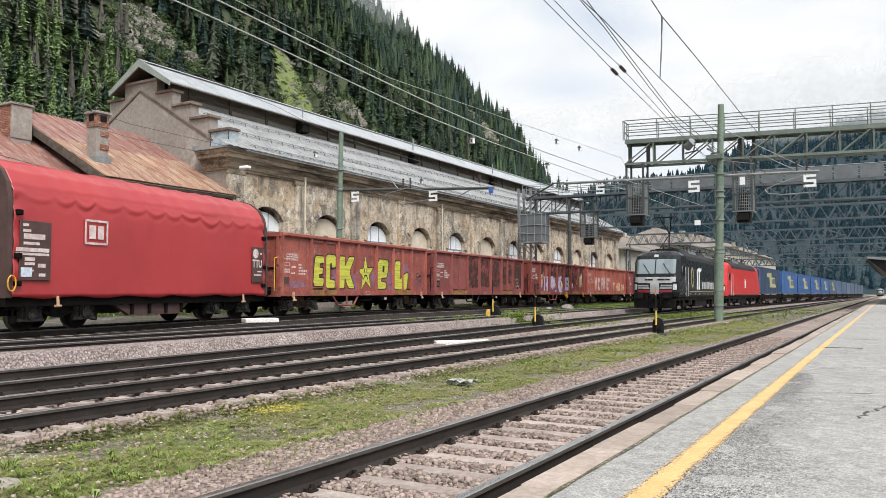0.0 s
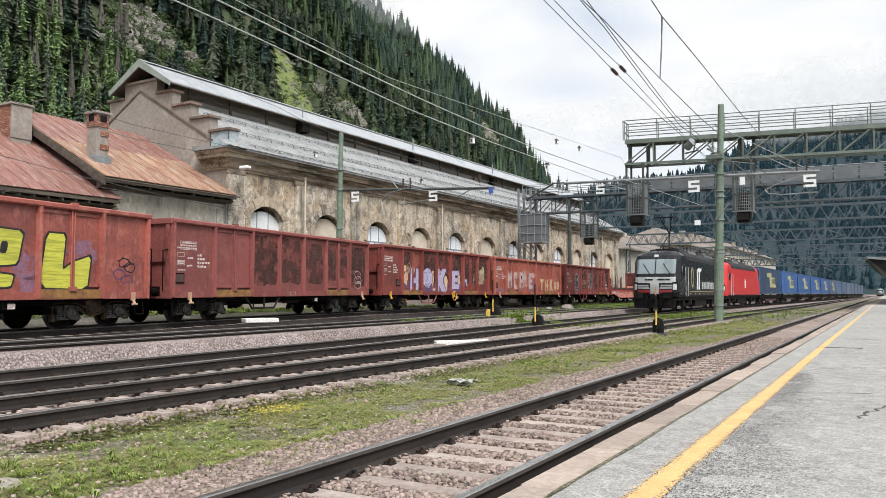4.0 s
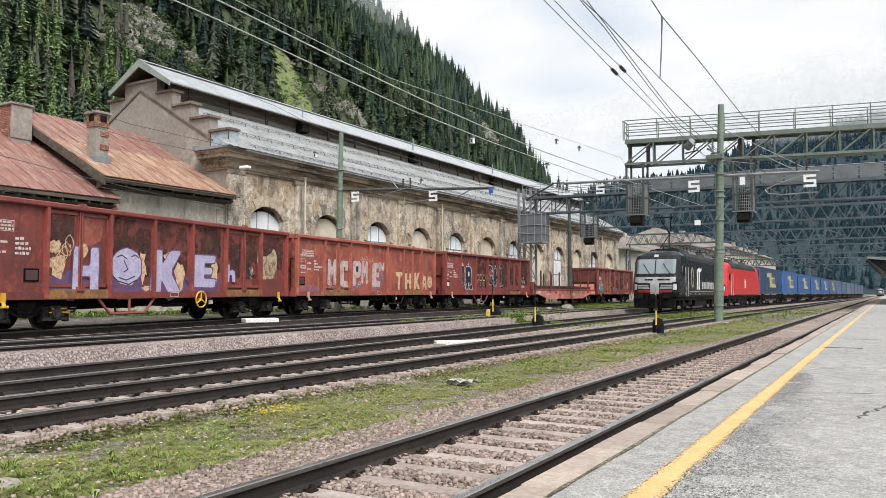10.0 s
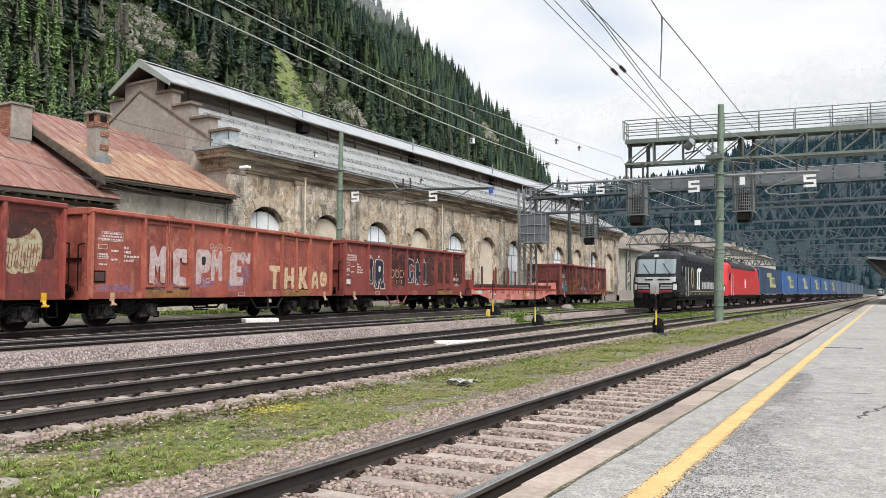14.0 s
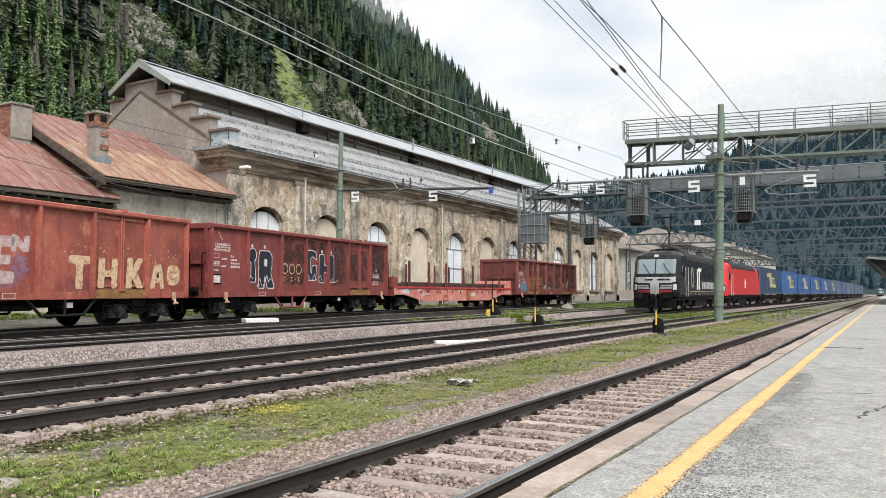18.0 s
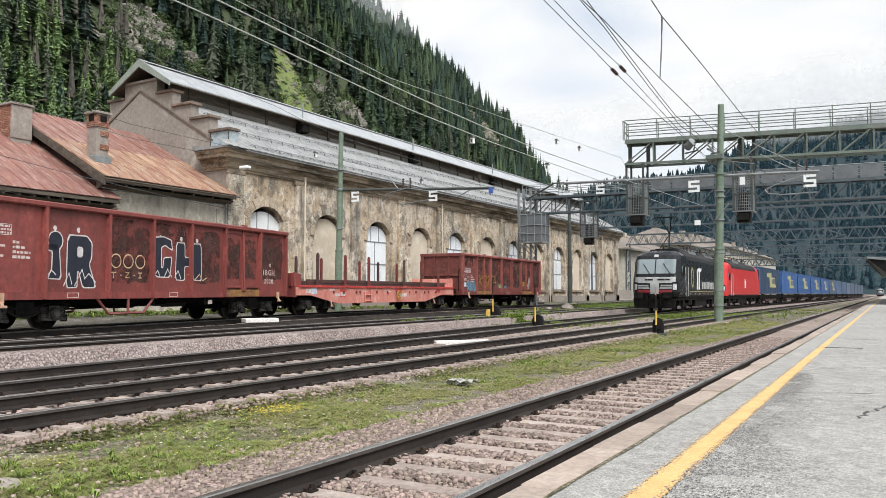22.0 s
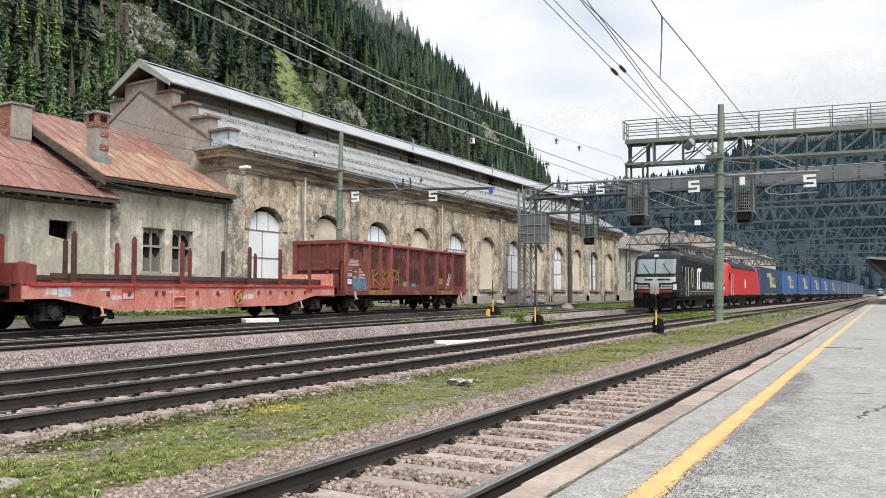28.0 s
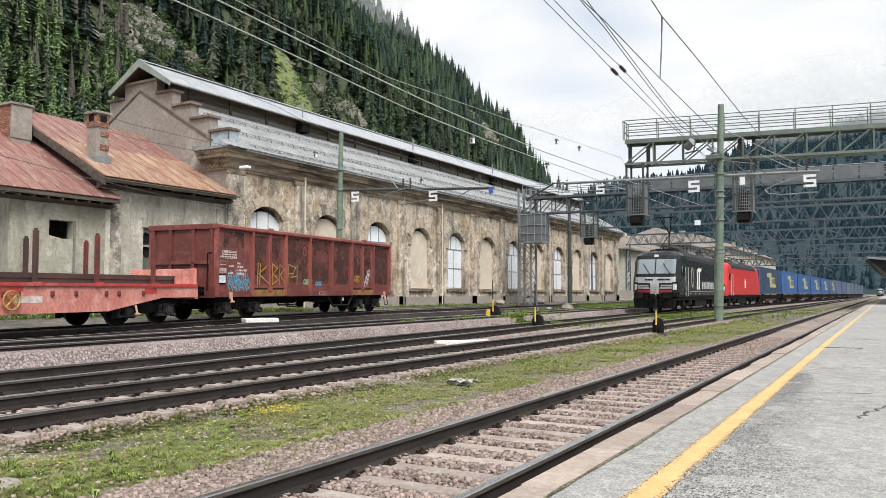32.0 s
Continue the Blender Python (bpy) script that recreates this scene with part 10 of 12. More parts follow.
def build_intermodal():
    first = 38.2
    for k in range(13):
        lw = 16.4
        m = third_pose(first + k * (lw + 0.9) + lw / 2, LOCO_Y)
        wg = thing("pocket_wagon", m, "dark low intermodal wagon under a box", "wagon", "wagons of the waiting train")
        h = lw / 2
        part("frame", boxes((-1.25, 1.25, -h, h, 0.72, 1.0), (-1.3, -1.15, -h, h, 0.6, 1.05), (1.15, 1.3, -h, h, 0.6, 1.05)), TM["under"], wg)
        part("belly", outline([(-4.6, 0.75), (-3.6, 0.36), (3.6, 0.36), (4.6, 0.75)], "x", -1.1, 1.25), TM["board"], wg)
        add_bogie(wg, -h + 1.9, False)
        add_bogie(wg, h - 1.9, False)
        if k < 5:
            add_ends(wg, h)
        bx = thing("swap_body", m @ Matrix.Translation((0, 0, 1.12)), ("dark blue tarpaulin box with a yellow print on the wagon" if k == 0 else "blue tarpaulin box with a yellow print on its wagon" if k < 5 else "grey-blue tarpaulin box on its wagon"), "container", "boxes on the waiting train")
        key = "navy" if k == 0 else "blue" if k < 5 else "grey_box"
        l2 = 13.7 / 2 + 0.5
        part("body", boxes((-1.25, 1.25, -l2, l2, 0.12, 2.85), bevel=0.02), LM[key], bx)
        part("roof_edge", boxes((-1.28, 1.28, -l2 - 0.03, l2 + 0.03, 2.78, 2.9)), LM[key], bx)
        part("floor_rail", boxes((-1.28, 1.28, -l2 - 0.02, l2 + 0.02, 0.0, 0.14)), LM["grey_box"], bx)
        if k < 8:
            for i in range(9):
                y = -l2 + 0.05 + i * (2 * l2 - 0.1) / 8
                part("curtain_strap", boxes((1.25, 1.268, y - 0.03, y + 0.03, 0.1, 2.8)), LM["pale_rib"] if k else LM["navy"], bx)
            part("end_frame", boxes((-1.27, 1.27, -l2 - 0.05, -l2, 0.1, 0.25), (-1.27, 1.27, -l2 - 0.05, -l2, 2.6, 2.8), (-1.27, -1.15, -l2 - 0.05, -l2, 0.1, 2.8), (1.15, 1.27, -l2 - 0.05, -l2, 0.1, 2.8)), LM["pale_rib"], bx)
        if k < 6:
            f = 1.268
            part("print", outline([(-2.6, 2.3), (0.6, 2.4), (0.6, 1.9), (3.4, 1.9), (3.4, 1.1), (3.9, 1.1), (3.9, 0.75), (-0.8, 0.75), (-0.6, 1.2), (-0.9, 1.9), (-2.6, 1.9)], "x", f, f + 0.006), LM["flash"], bx)
            for q in range(4):
                part("print_bar", boxes((f + 0.006, f + 0.010, 0.9 + 0.6 * q, 1.3 + 0.6 * q, 1.15, 1.75)), LM[key], bx)


build_intermodal()


# ---- the station beyond, the platform roof and a far train ----
def hip_roof(x0, x1, y0, y1, z, rise, over=0.9):
    bm = bmesh.new()
    a = [bm.verts.new(p) for p in ((x0 - over, y0 - over, z), (x1 + over, y0 - over, z), (x1 + over, y1 + over, z), (x0 - over, y1 + over, z))]
    d = min(x1 - x0, y1 - y0) / 2
    r = [bm.verts.new((x0 + d, y0 + d, z + rise)), bm.verts.new((x1 - d + 0.001, y1 - d, z + rise))]
    for f in ((a[0], a[1], r[0]), (a[1], a[2], r[1], r[0]), (a[2], a[3], r[1]), (a[3], a[0], r[0], r[1]), (a[3], a[2], a[1], a[0])):
        bm.faces.new(f)
    bmesh.ops.recalc_face_normals(bm, faces=bm.faces[:])
    return bm


def build_far():
    cream = mat("cream_station_render", (0.45, 0.42, 0.36), 0.9, (0.38, 0.355, 0.31), scale=0.3, fine=3, bump=0.1)
    tan_roof = mat("pale_brown_roof_slates", (0.21, 0.175, 0.15), 0.85, (0.165, 0.14, 0.12), (0.26, 0.225, 0.2), scale=0.4, fine=6, bump=0.3)
    win = glass_mat("far_window_glass", (0.05, 0.06, 0.07), 0.1)
    for x0, x1, y0, y1, z, rise, floors, label in ((-46.0, -34.5, 112.0, 142.0, 8.0, 3.6, 2, "pale station building with a broad brown hipped roof"), (-52.0, -36.5, 158.0, 196.0, 11.2, 4.2, 3, "taller cream station building with a hipped roof"), (-52.0, -37.5, 204.0, 300.0, 13.2, 3.6, 4, "long cream station wing with chimneys")):
        b = thing("station_building", Matrix(), label, "building", "station buildings")
        holes = []
        for f in range(floors):
            yy = y0 + 2.0
            while yy < y1 - 2:
                holes.append(rect(yy, yy + 1.2, 1.4 + f * 3.1, 3.1 + f * 3.1))
                yy += 3.4
        part("front_wall", pierced_wall(x1, x1 - 0.4, y0, y1, 0, z, holes), cream, b)
        for hpts in holes:
            w = part("window", boxes((x1 - 0.3, x1 - 0.25, hpts[0][0], hpts[1][0], hpts[0][1], hpts[2][1])), win, b)
        part("side_wall", boxes((x0, x1 - 0.4, y0, y0 + 0.4, 0, z)), cream, b)
        part("back_wall", boxes((x0, x0 + 0.4, y0 + 0.4, y1, 0, z)), cream, b)
        part("roof", hip_roof(x0, x1, y0, y1, z, rise), tan_roof, b, "brown hipped roof")
        part("eaves_board", boxes((x0 - 0.9, x1 + 0.9, y0 - 0.9, y1 + 0.9, z - 0.22, z - 0.005)), M["grey_wood"], b)
        for k in range(3):
            cy = y0 + (y1 - y0) * (0.35 + 0.22 * k)
            part("chimney", boxes((x1 - 4.0, x1 - 3.0, cy, cy + 1.2, z + 0.5, z + rise - 0.5), bevel=0.05), M["plaster_light"], b)
    # grey yard wall and scrub at its foot
    w = obj("yard_wall", boxes((-33.6, -33.2, 96.0, 111.0, 0.3, 1.9), bevel=0.03), M["plaster_grey"])
    tagged(w, "low grey rendered yard wall beyond the shed", "wall")
    # the platform's dark roof, far down on the right
    c = thing("platform_roof", Matrix(), "dark platform roof on posts further along the platform", "canopy")
    part("roof", outline([(-2.6, 4.75), (2.5, 4.2), (7.6, 4.75), (7.6, 4.95), (2.5, 4.5), (-2.6, 4.95)], "y", 86.0, 190.0), M["steel_grey"], c)
    part("valance", boxes((-2.7, -2.5, 85.9, 190.0, 4.55, 5.0)), M["steel_dark"], c)
    # black colour puts the roof's shade on the supports
    part("end_truss", outline([(-2.5, 4.72), (1.9, 0.9), (2.4, 0.35), (2.6, 0.35), (3.1, 0.9), (7.5, 4.72), (2.5, 4.18)], "y", 86.2, 86.6), M["black"], c, "raking supports blackened for the shade under the roof")
    for y in range(92, 190, 8):
        part("post", boxes((2.35, 2.65, y - 0.15, y + 0.15, 0.3, 4.25)), M["steel_dark"], c)
    # white train waiting far along the platform track
    t = thing("far_railcar", pose(near_x(400), 400, 0.0), "white railcar with a dark windscreen waiting far away", "railcar")
    bm = bmesh.new()
    secs = [(0, 0.5, 1.0, 2.2), (0.4, 1.1, 0.8, 2.9), (1.5, 1.4, 0.7, 3.5), (4.0, 1.45, 0.7, 3.7), (24.0, 1.45, 0.7, 3.7)]
    rings = []
    for y, w, za, zb in secs:
        rings.append([bm.verts.new((w * math.cos(a), y, (za + zb) / 2 + (zb - za) / 2 * math.sin(a))) for a in (2 * math.pi * i / 16 for i in range(16))])
    for a, b in zip(rings, rings[1:]):
        for i in range(16):
            bm.faces.new((a[i], a[(i + 1) % 16], b[(i + 1) % 16], b[i]))
    bm.faces.new(rings[0])
    bm.faces.new(rings[-1])
    bmesh.ops.recalc_face_normals(bm, faces=bm.faces[:])
    part("body", bm, M["steel_grey"], t, smooth=True)
    part("windscreen", boxes((-1.25, 1.25, 0.30, 1.6, 2.05, 3.0), bevel=0.12), M["black"], t)
    part("skirt", boxes((-1.3, 1.3, 0.6, 24.0, 0.25, 0.9), bevel=0.05), M["black"], t)
    for y in (3, 20):
        for d in (-1.2, 1.2):
            o = part("wheelset", CACHE["wheelset"], None, t)
            o.location = (0, y + d, 0.46)


build_far()

# ---- hills, forest, mist ----
HILL = 1.6      # how far off the valley side lies


# the spur's edge: how far the slope reaches by heading, before it falls away to the next valley
SPUR = ((0, 15, 20.5, 21.7, 23.1, 24.1, 25.4, 27.6, 29.5, 31.8, 34.0, 35.3, 40, 50, 90), (480, 480, 482, 482, 486, 515, 556, 562, 578, 552, 542, 558, 660, 900, 1200))


def spur_at(x, y):
    return float(np.interp(math.degrees(math.atan2(-x, y)), *SPUR)) if y > 0 else 1200.0


def hill_h(x, y):
    """Height of the valley side beyond the shed."""
    d, edge = math.hypot(x, y), spur_at(x, y)
    if d > edge:
        return max(0.4, slope_h(x * edge / d, y * edge / d) - 0.8 * (d - edge))
    return slope_h(x, y)


def slope_h(x, y):
    x, y = x / HILL, y / HILL
    top = 360.0 - 0.20 * y if y > 0 else 360.0 - 0.02 * y
    top = max(top, 4.0)
    u = (-x - 75.0) / 280.0
    if u <= 0:
        return 0.4
    base = top * (u ** 1.05 if u < 1 else 1 + 0.25 * (u - 1) - 0.5 * (u - 1) ** 2)
    rough = 7 * noise.noise(Vector((x * 0.012, y * 0.012, 0))) + 3 * noise.noise(Vector((x * 0.04, y * 0.04, 3)))
    return (base + rough * min(1, u * 4)) * HILL


NM = {
    "floor": mat("forest_floor", (0.030, 0.042, 0.018), 0.95, (0.050, 0.066, 0.024), (0.12, 0.105, 0.08), scale=0.12, fine=1.6, bump=0.8, spread3=(0.58, 0.66)),
    "rock": mat("pale_cliff_rock", (0.24, 0.215, 0.185), 0.9, (0.12, 0.11, 0.092), (0.035, 0.048, 0.022), scale=0.16, fine=1.2, bump=0.8, spread3=(0.46, 0.54)),
    "meadow": mat("bright_meadow_grass", (0.145, 0.19, 0.045), 0.9, (0.095, 0.135, 0.034), (0.17, 0.15, 0.09), scale=0.10, fine=1.5, bump=0.4),
    # the blue of distance haze is mixed into the slope's own colour
    "far": mat("haze_blue_far_slope", (0.008, 0.021, 0.024), 0.95, (0.012, 0.029, 0.032), (0.020, 0.037, 0.036), scale=0.012, fine=0.12, bump=0.4),
}


def leaf_mat(name, a, b, c, vary=0.5):
    """Needles: a tone for each separate clump."""
    m = mat(name, a, 0.85, b, None, scale=0.03, fine=0.9, bump=0.0, gloss=0.12, spread=(0.35, 0.65))
    t = m.node_tree
    bs = t.nodes["Principled BSDF"]
    geo = t.nodes.new("ShaderNodeNewGeometry")
    r = t.nodes.new("ShaderNodeMapRange")
    r.inputs["To Min"].default_value, r.inputs["To Max"].default_value = 1 - vary, 1 + vary
    link(t, geo, "Random Per Island", r, 0)
    hsv = t.nodes.new("ShaderNodeHueSaturation")
    link(t, r, 0, hsv, "Value")
    t.links.new(bs.inputs["Base Color"].links[0].from_socket, hsv.inputs["Color"])
    hr = t.nodes.new("ShaderNodeMapRange")
    hr.inputs["To Min"].default_value, hr.inputs["To Max"].default_value = 0.485, 0.525
    sep = t.nodes.new("ShaderNodeMath")
    sep.operation = "FRACT"
    mul = t.nodes.new("ShaderNodeMath")
    mul.operation = "MULTIPLY"
    mul.inputs[1].default_value = 7.31
    link(t, geo, "Random Per Island", mul, 0)
    link(t, mul, 0, sep, 0)
    link(t, sep, 0, hr, 0)
    link(t, hr, 0, hsv, "Hue")
    t.links.new(hsv.outputs[0], bs.inputs["Base Color"])
    return m


NM["needles"] = leaf_mat("spruce_needles", (0.054, 0.080, 0.049), (0.079, 0.115, 0.063), None, 0.22)
NM["needles_deep"] = leaf_mat("deep_green_needles", (0.038, 0.060, 0.040), (0.057, 0.083, 0.052), None, 0.22)
NM["needles_cool"] = leaf_mat("blue_green_needles", (0.036, 0.060, 0.050), (0.048, 0.076, 0.061), None, 0.22)
NM["needles_fresh"] = leaf_mat("fresh_green_needles", (0.072, 0.108, 0.054), (0.099, 0.140, 0.069), None, 0.22)
NM["needles_light"] = leaf_mat("light_green_needles", (0.135, 0.195, 0.085), (0.165, 0.23, 0.098), None, 0.22)
NM["needles_grey"] = leaf_mat("grey_green_needles", (0.071, 0.086, 0.061), (0.095, 0.112, 0.077), None, 0.22)
NM["dead"] = leaf_mat("dead_grey_twigs", (0.10, 0.092, 0.080), (0.075, 0.07, 0.06), None, 0.25)
NM["scree"] = leaf_mat("pale_broken_rock", (0.215, 0.205, 0.178), (0.14, 0.132, 0.114), None, 0.4)
# distance haze put into the needle colour: bluer than near spruce
NM["needles_far"] = leaf_mat("haze_blue_far_spruce", (0.007, 0.022, 0.025), (0.011, 0.031, 0.033), None)
NM["shrub"] = leaf_mat("bright_shrub_leaves", (0.058, 0.085, 0.036), (0.088, 0.119, 0.052), None, 0.35)
NM["grass"] = leaf_mat("grass_blades", (0.205, 0.215, 0.075), (0.285, 0.27, 0.12), None, 0.3)
NM["hay"] = leaf_mat("dry_grass_stems", (0.38, 0.345, 0.20), (0.30, 0.28, 0.15), None, 0.3)
NM["clover"] = leaf_mat("fresh_clover_leaves", (0.175, 0.225, 0.055), (0.225, 0.26, 0.075), None, 0.3)
NM["weed"] = leaf_mat("fresh_green_weeds", (0.165, 0.225, 0.052), (0.205, 0.25, 0.068), None, 0.3)
NM["flower"] = mat("yellow_flower_petals", (0.68, 0.56, 0.03), 0.7, (0.60, 0.45, 0.03), scale=5, bump=0)
NM["daisy"] = mat("white_flower_petals", (0.62, 0.62, 0.52), 0.7, scale=5, bump=0)


def conifer(seed, tiers, spikes, slim, tufts=4, bare=0.08, ragged=1.0):
    """A spruce one metre tall: tiers of boughs that droop, each a row of narrow needle sprays."""
    rng = np.random.default_rng(seed)
    V, F = [], []
    def tri(a, b, c):
        i = len(V)
        V.extend((a, b, c))
        F.append((i, i + 1, i + 2))
    for k in range(tiers):
        f = k / tiers
        z = bare + (0.97 - bare) * f ** 0.93
        r = slim * ((1 - f) ** 0.8 * rng.uniform(0.75, 1.15) + 0.05)
        drop = (0.085 * (1 - f) + 0.02) * rng.uniform(0.7, 1.3)
        n = max(4, int(spikes * (1 - 0.45 * f)))
        off = rng.uniform(0, 6.28)
        for s in range(n):
            a = off + 2 * math.pi * (s + rng.uniform(-0.3, 0.3)) / n
            rr = r * rng.uniform(1 - 0.4 * ragged, 1 + 0.25 * ragged)
            ca, sa = math.cos(a), math.sin(a)
            for q in range(tufts):
                u0 = 0.10 + 0.72 * q / tufts
                u1 = u0 + rng.uniform(0.30, 0.46)
                w = rr * (0.34 - 0.20 * q / tufts) * rng.uniform(0.6, 1.3) + 0.005
                z0 = z - drop * u0 ** 1.4 + 0.012 * rng.uniform(-1, 1)
                z1 = z - drop * u1 ** 1.4 - 0.022 * rng.uniform(0.2, 1.2)
                e = rng.uniform(-0.25, 0.25)
                cb, sb = math.cos(a + e), math.sin(a + e)
                tri((rr * u0 * ca + w * sa, rr * u0 * sa - w * ca, z0 - w * 0.5), (rr * u1 * cb, rr * u1 * sb, z1), (rr * u0 * ca - w * sa, rr * u0 * sa + w * ca, z0 - w * 0.25))
    # the leader, and the dense dark inside of the crown
    tri((-0.006, 0, 0.93), (0.006, 0, 0.93), (0, 0, 1.03))
    for s in range(5):
        a, b = 2 * math.pi * s / 5, 2 * math.pi * (s + 1) / 5
        tri((slim * 0.55 * math.cos(a), slim * 0.55 * math.sin(a), bare), (slim * 0.55 * math.cos(b), slim * 0.55 * math.sin(b), bare), (0, 0, 0.90))
    return np.array(V), np.array(F)


def far_conifer(seed):
    """A distant spruce in a few sprays."""
    rng = np.random.default_rng(seed)
    V, F = [], []
    for k in range(3):
        z, r = 0.08 + 0.27 * k, 0.20 - 0.05 * k
        for s in range(5):
            a, w = 1.2566 * s + rng.uniform(-0.3, 0.3) + k, 0.75
            i = len(V)
            V += [(r * math.cos(a - w), r * math.sin(a - w), z + rng.uniform(-0.04, 0.04)), (r * math.cos(a + w), r * math.sin(a + w), z + rng.uniform(-0.04, 0.04)), (0, 0, z + 0.46 - 0.05 * k)]
            F.append((i, i + 1, i + 2))
    return np.array(V), np.array(F)


def leafy(seed, n):
    """A rounded broadleaf crown one metre tall: small leaf clumps on lobes of uneven size, with gaps."""
    rng = np.random.default_rng(seed)
    lobes = [(rng.uniform(-0.22, 0.22), rng.uniform(-0.22, 0.22), rng.uniform(0.3, 0.78), rng.uniform(0.14, 0.26)) for k in range(7)]
    V, F = [], []
    for k in range(n):
        x, y, z, r = lobes[k % 7]
        d = rng.normal(0, 1, 3)
        d /= np.linalg.norm(d)
        c = np.array((x, y, z)) + d * r * rng.uniform(0.75, 1.1)
        a, b = rng.normal(0, 1, 3), rng.normal(0, 1, 3)
        size = rng.uniform(0.03, 0.07)
        i = len(V)
        V += [tuple(c + size * a * 0.8), tuple(c + size * b * 0.8), tuple(c - size * (a + b) * 0.5 + (0, 0, 0.01))]
        F.append((i, i + 1, i + 2))
    return np.array(V), np.array(F)


def build_hill():
    # the slope itself
    ys = np.concatenate([np.arange(-160, 700, 12), np.arange(700, 2400, 40)]) * HILL
    xs = np.concatenate([np.arange(-60, -380, -7), np.arange(-380, -800, -40)]) * HILL
    V = np.array([[(x, y, hill_h(x, y)) for x in xs] for y in ys])
    idx = np.arange(len(ys) * len(xs)).reshape(len(ys), len(xs))
    F = np.stack([idx[:-1, :-1], idx[1:, :-1], idx[1:, 1:], idx[:-1, 1:]], -1).reshape(-1, 4)
    me = fast_mesh("hillside", V.reshape(-1, 3), F, NM["floor"])
    o = obj("hillside", me)
    tagged(o, "steep wooded valley side with bare rock and meadow patches", "hill", kind="structure")
    # bare places: rock slabs and a strip of meadow
    bare = [(cx * HILL, cy * HILL, rx * HILL, ry * HILL, kind) for cx, cy, rx, ry, kind in (
        (-121.0, 95.0, 4.0, 3.6, "rock"), (-123.0, 99.0, 4.5, 3.8, "rock"), (-121.5, 101.0, 4.0, 3.2, "rock"), (-116.5, 89.0, 3.0, 3.0, "rock"), (-106.1, 77.1, 2.4, 1.8, "rock"), (-103.6, 75.6, 2.4, 1.6, "rock"), (-116.4, 104.9, 2.0, 2.0, "rock"), (-116.0, 82.1, 2.2, 1.6, "rock"),
        (-137.2, 261.6, 4.5, 4.5, "rock"), (-132.0, 258.0, 4.5, 5, "rock"), (-128.0, 256.2, 4, 4.5, "rock"), (-162.5, 251.9, 3, 3, "rock"), (-120.2, 150.0, 3.5, 4, "rock"), (-117.5, 158.0, 3, 4, "rock"),
        (-127.0, 141.6, 3.4, 2.8, "meadow"), (-123.5, 139.6, 3.8, 3.4, "meadow"), (-120.0, 136.6, 4.0, 4.2, "meadow"), (-117.3, 135.0, 4.2, 4.6, "meadow"), (-113.6, 132.6, 4.2, 5.4, "meadow"))]
    rng = np.random.default_rng(11)
    for cx, cy, rx, ry, kind in bare:
        n = 300 if kind == "rock" else 20
        bm = bmesh.new()
        g = 14
        grid = {}
        for i in range(g + 1):
            for j in range(g + 1):
                a, b = -1 + 2 * i / g, -1 + 2 * j / g
                x, y = cx + a * rx, cy + b * ry
                if a * a + b * b < 0.95 + 0.9 * noise.noise(Vector((x * 0.16, y * 0.16, 9))):
                    grid[i, j] = bm.verts.new((x, y, hill_h(x, y) + 0.5 + (2.6 * noise.noise(Vector((x * 0.3, y * 0.3, 5))) + 0.4 if kind == "rock" else 0.6)))
        for i in range(g):
            for j in range(g):
                q = [grid.get(k) for k in ((i, j), (i + 1, j), (i + 1, j + 1), (i, j + 1))]
                if all(q):
                    bm.faces.new(q)
        bmesh.ops.recalc_face_normals(bm, faces=bm.faces[:])
        p = obj("bare_slope", bm, NM[kind])
        tagged(p, "bare pale rock showing between the trees" if kind == "rock" else "bright green meadow strip on the hillside", "rock" if kind == "rock" else "meadow", kind="stuff")
        if n:
            blk = boxes((-0.5, 0.5, -0.5, 0.5, -0.5, 0.5))
            bmesh.ops.triangulate(blk, faces=blk.faces[:])
            tv = np.array([v.co[:] for v in blk.verts]) * (1 + rng.uniform(-0.4, 0.4, (len(blk.verts), 3)))
            tf = np.array([[v.index for v in f.verts] for f in blk.faces])
            blk.free()
            a, r = rng.uniform(0, 6.28, n), np.sqrt(rng.uniform(0, 1, n))
            px, py = cx + rx * r * np.cos(a), cy + ry * r * np.sin(a)
            pz = np.array([hill_h(x, y) + 0.9 for x, y in zip(px, py)])
            sc = (0.3 + 1.4 * rng.random((n, 1)) ** 3) * rng.uniform(0.5, 1.4, (n, 3))
            me = scatter("boulders", tv, tf, np.stack([px, py, pz], 1), sc, rng.uniform(0, 6.28, n), NM["scree"], 0.35, seed=4)
            tagged(obj("boulder_field", me), "broken pale rock blocks among the trees", "rocks", kind="stuff")
    # the forest
    zones = [[], [], []]
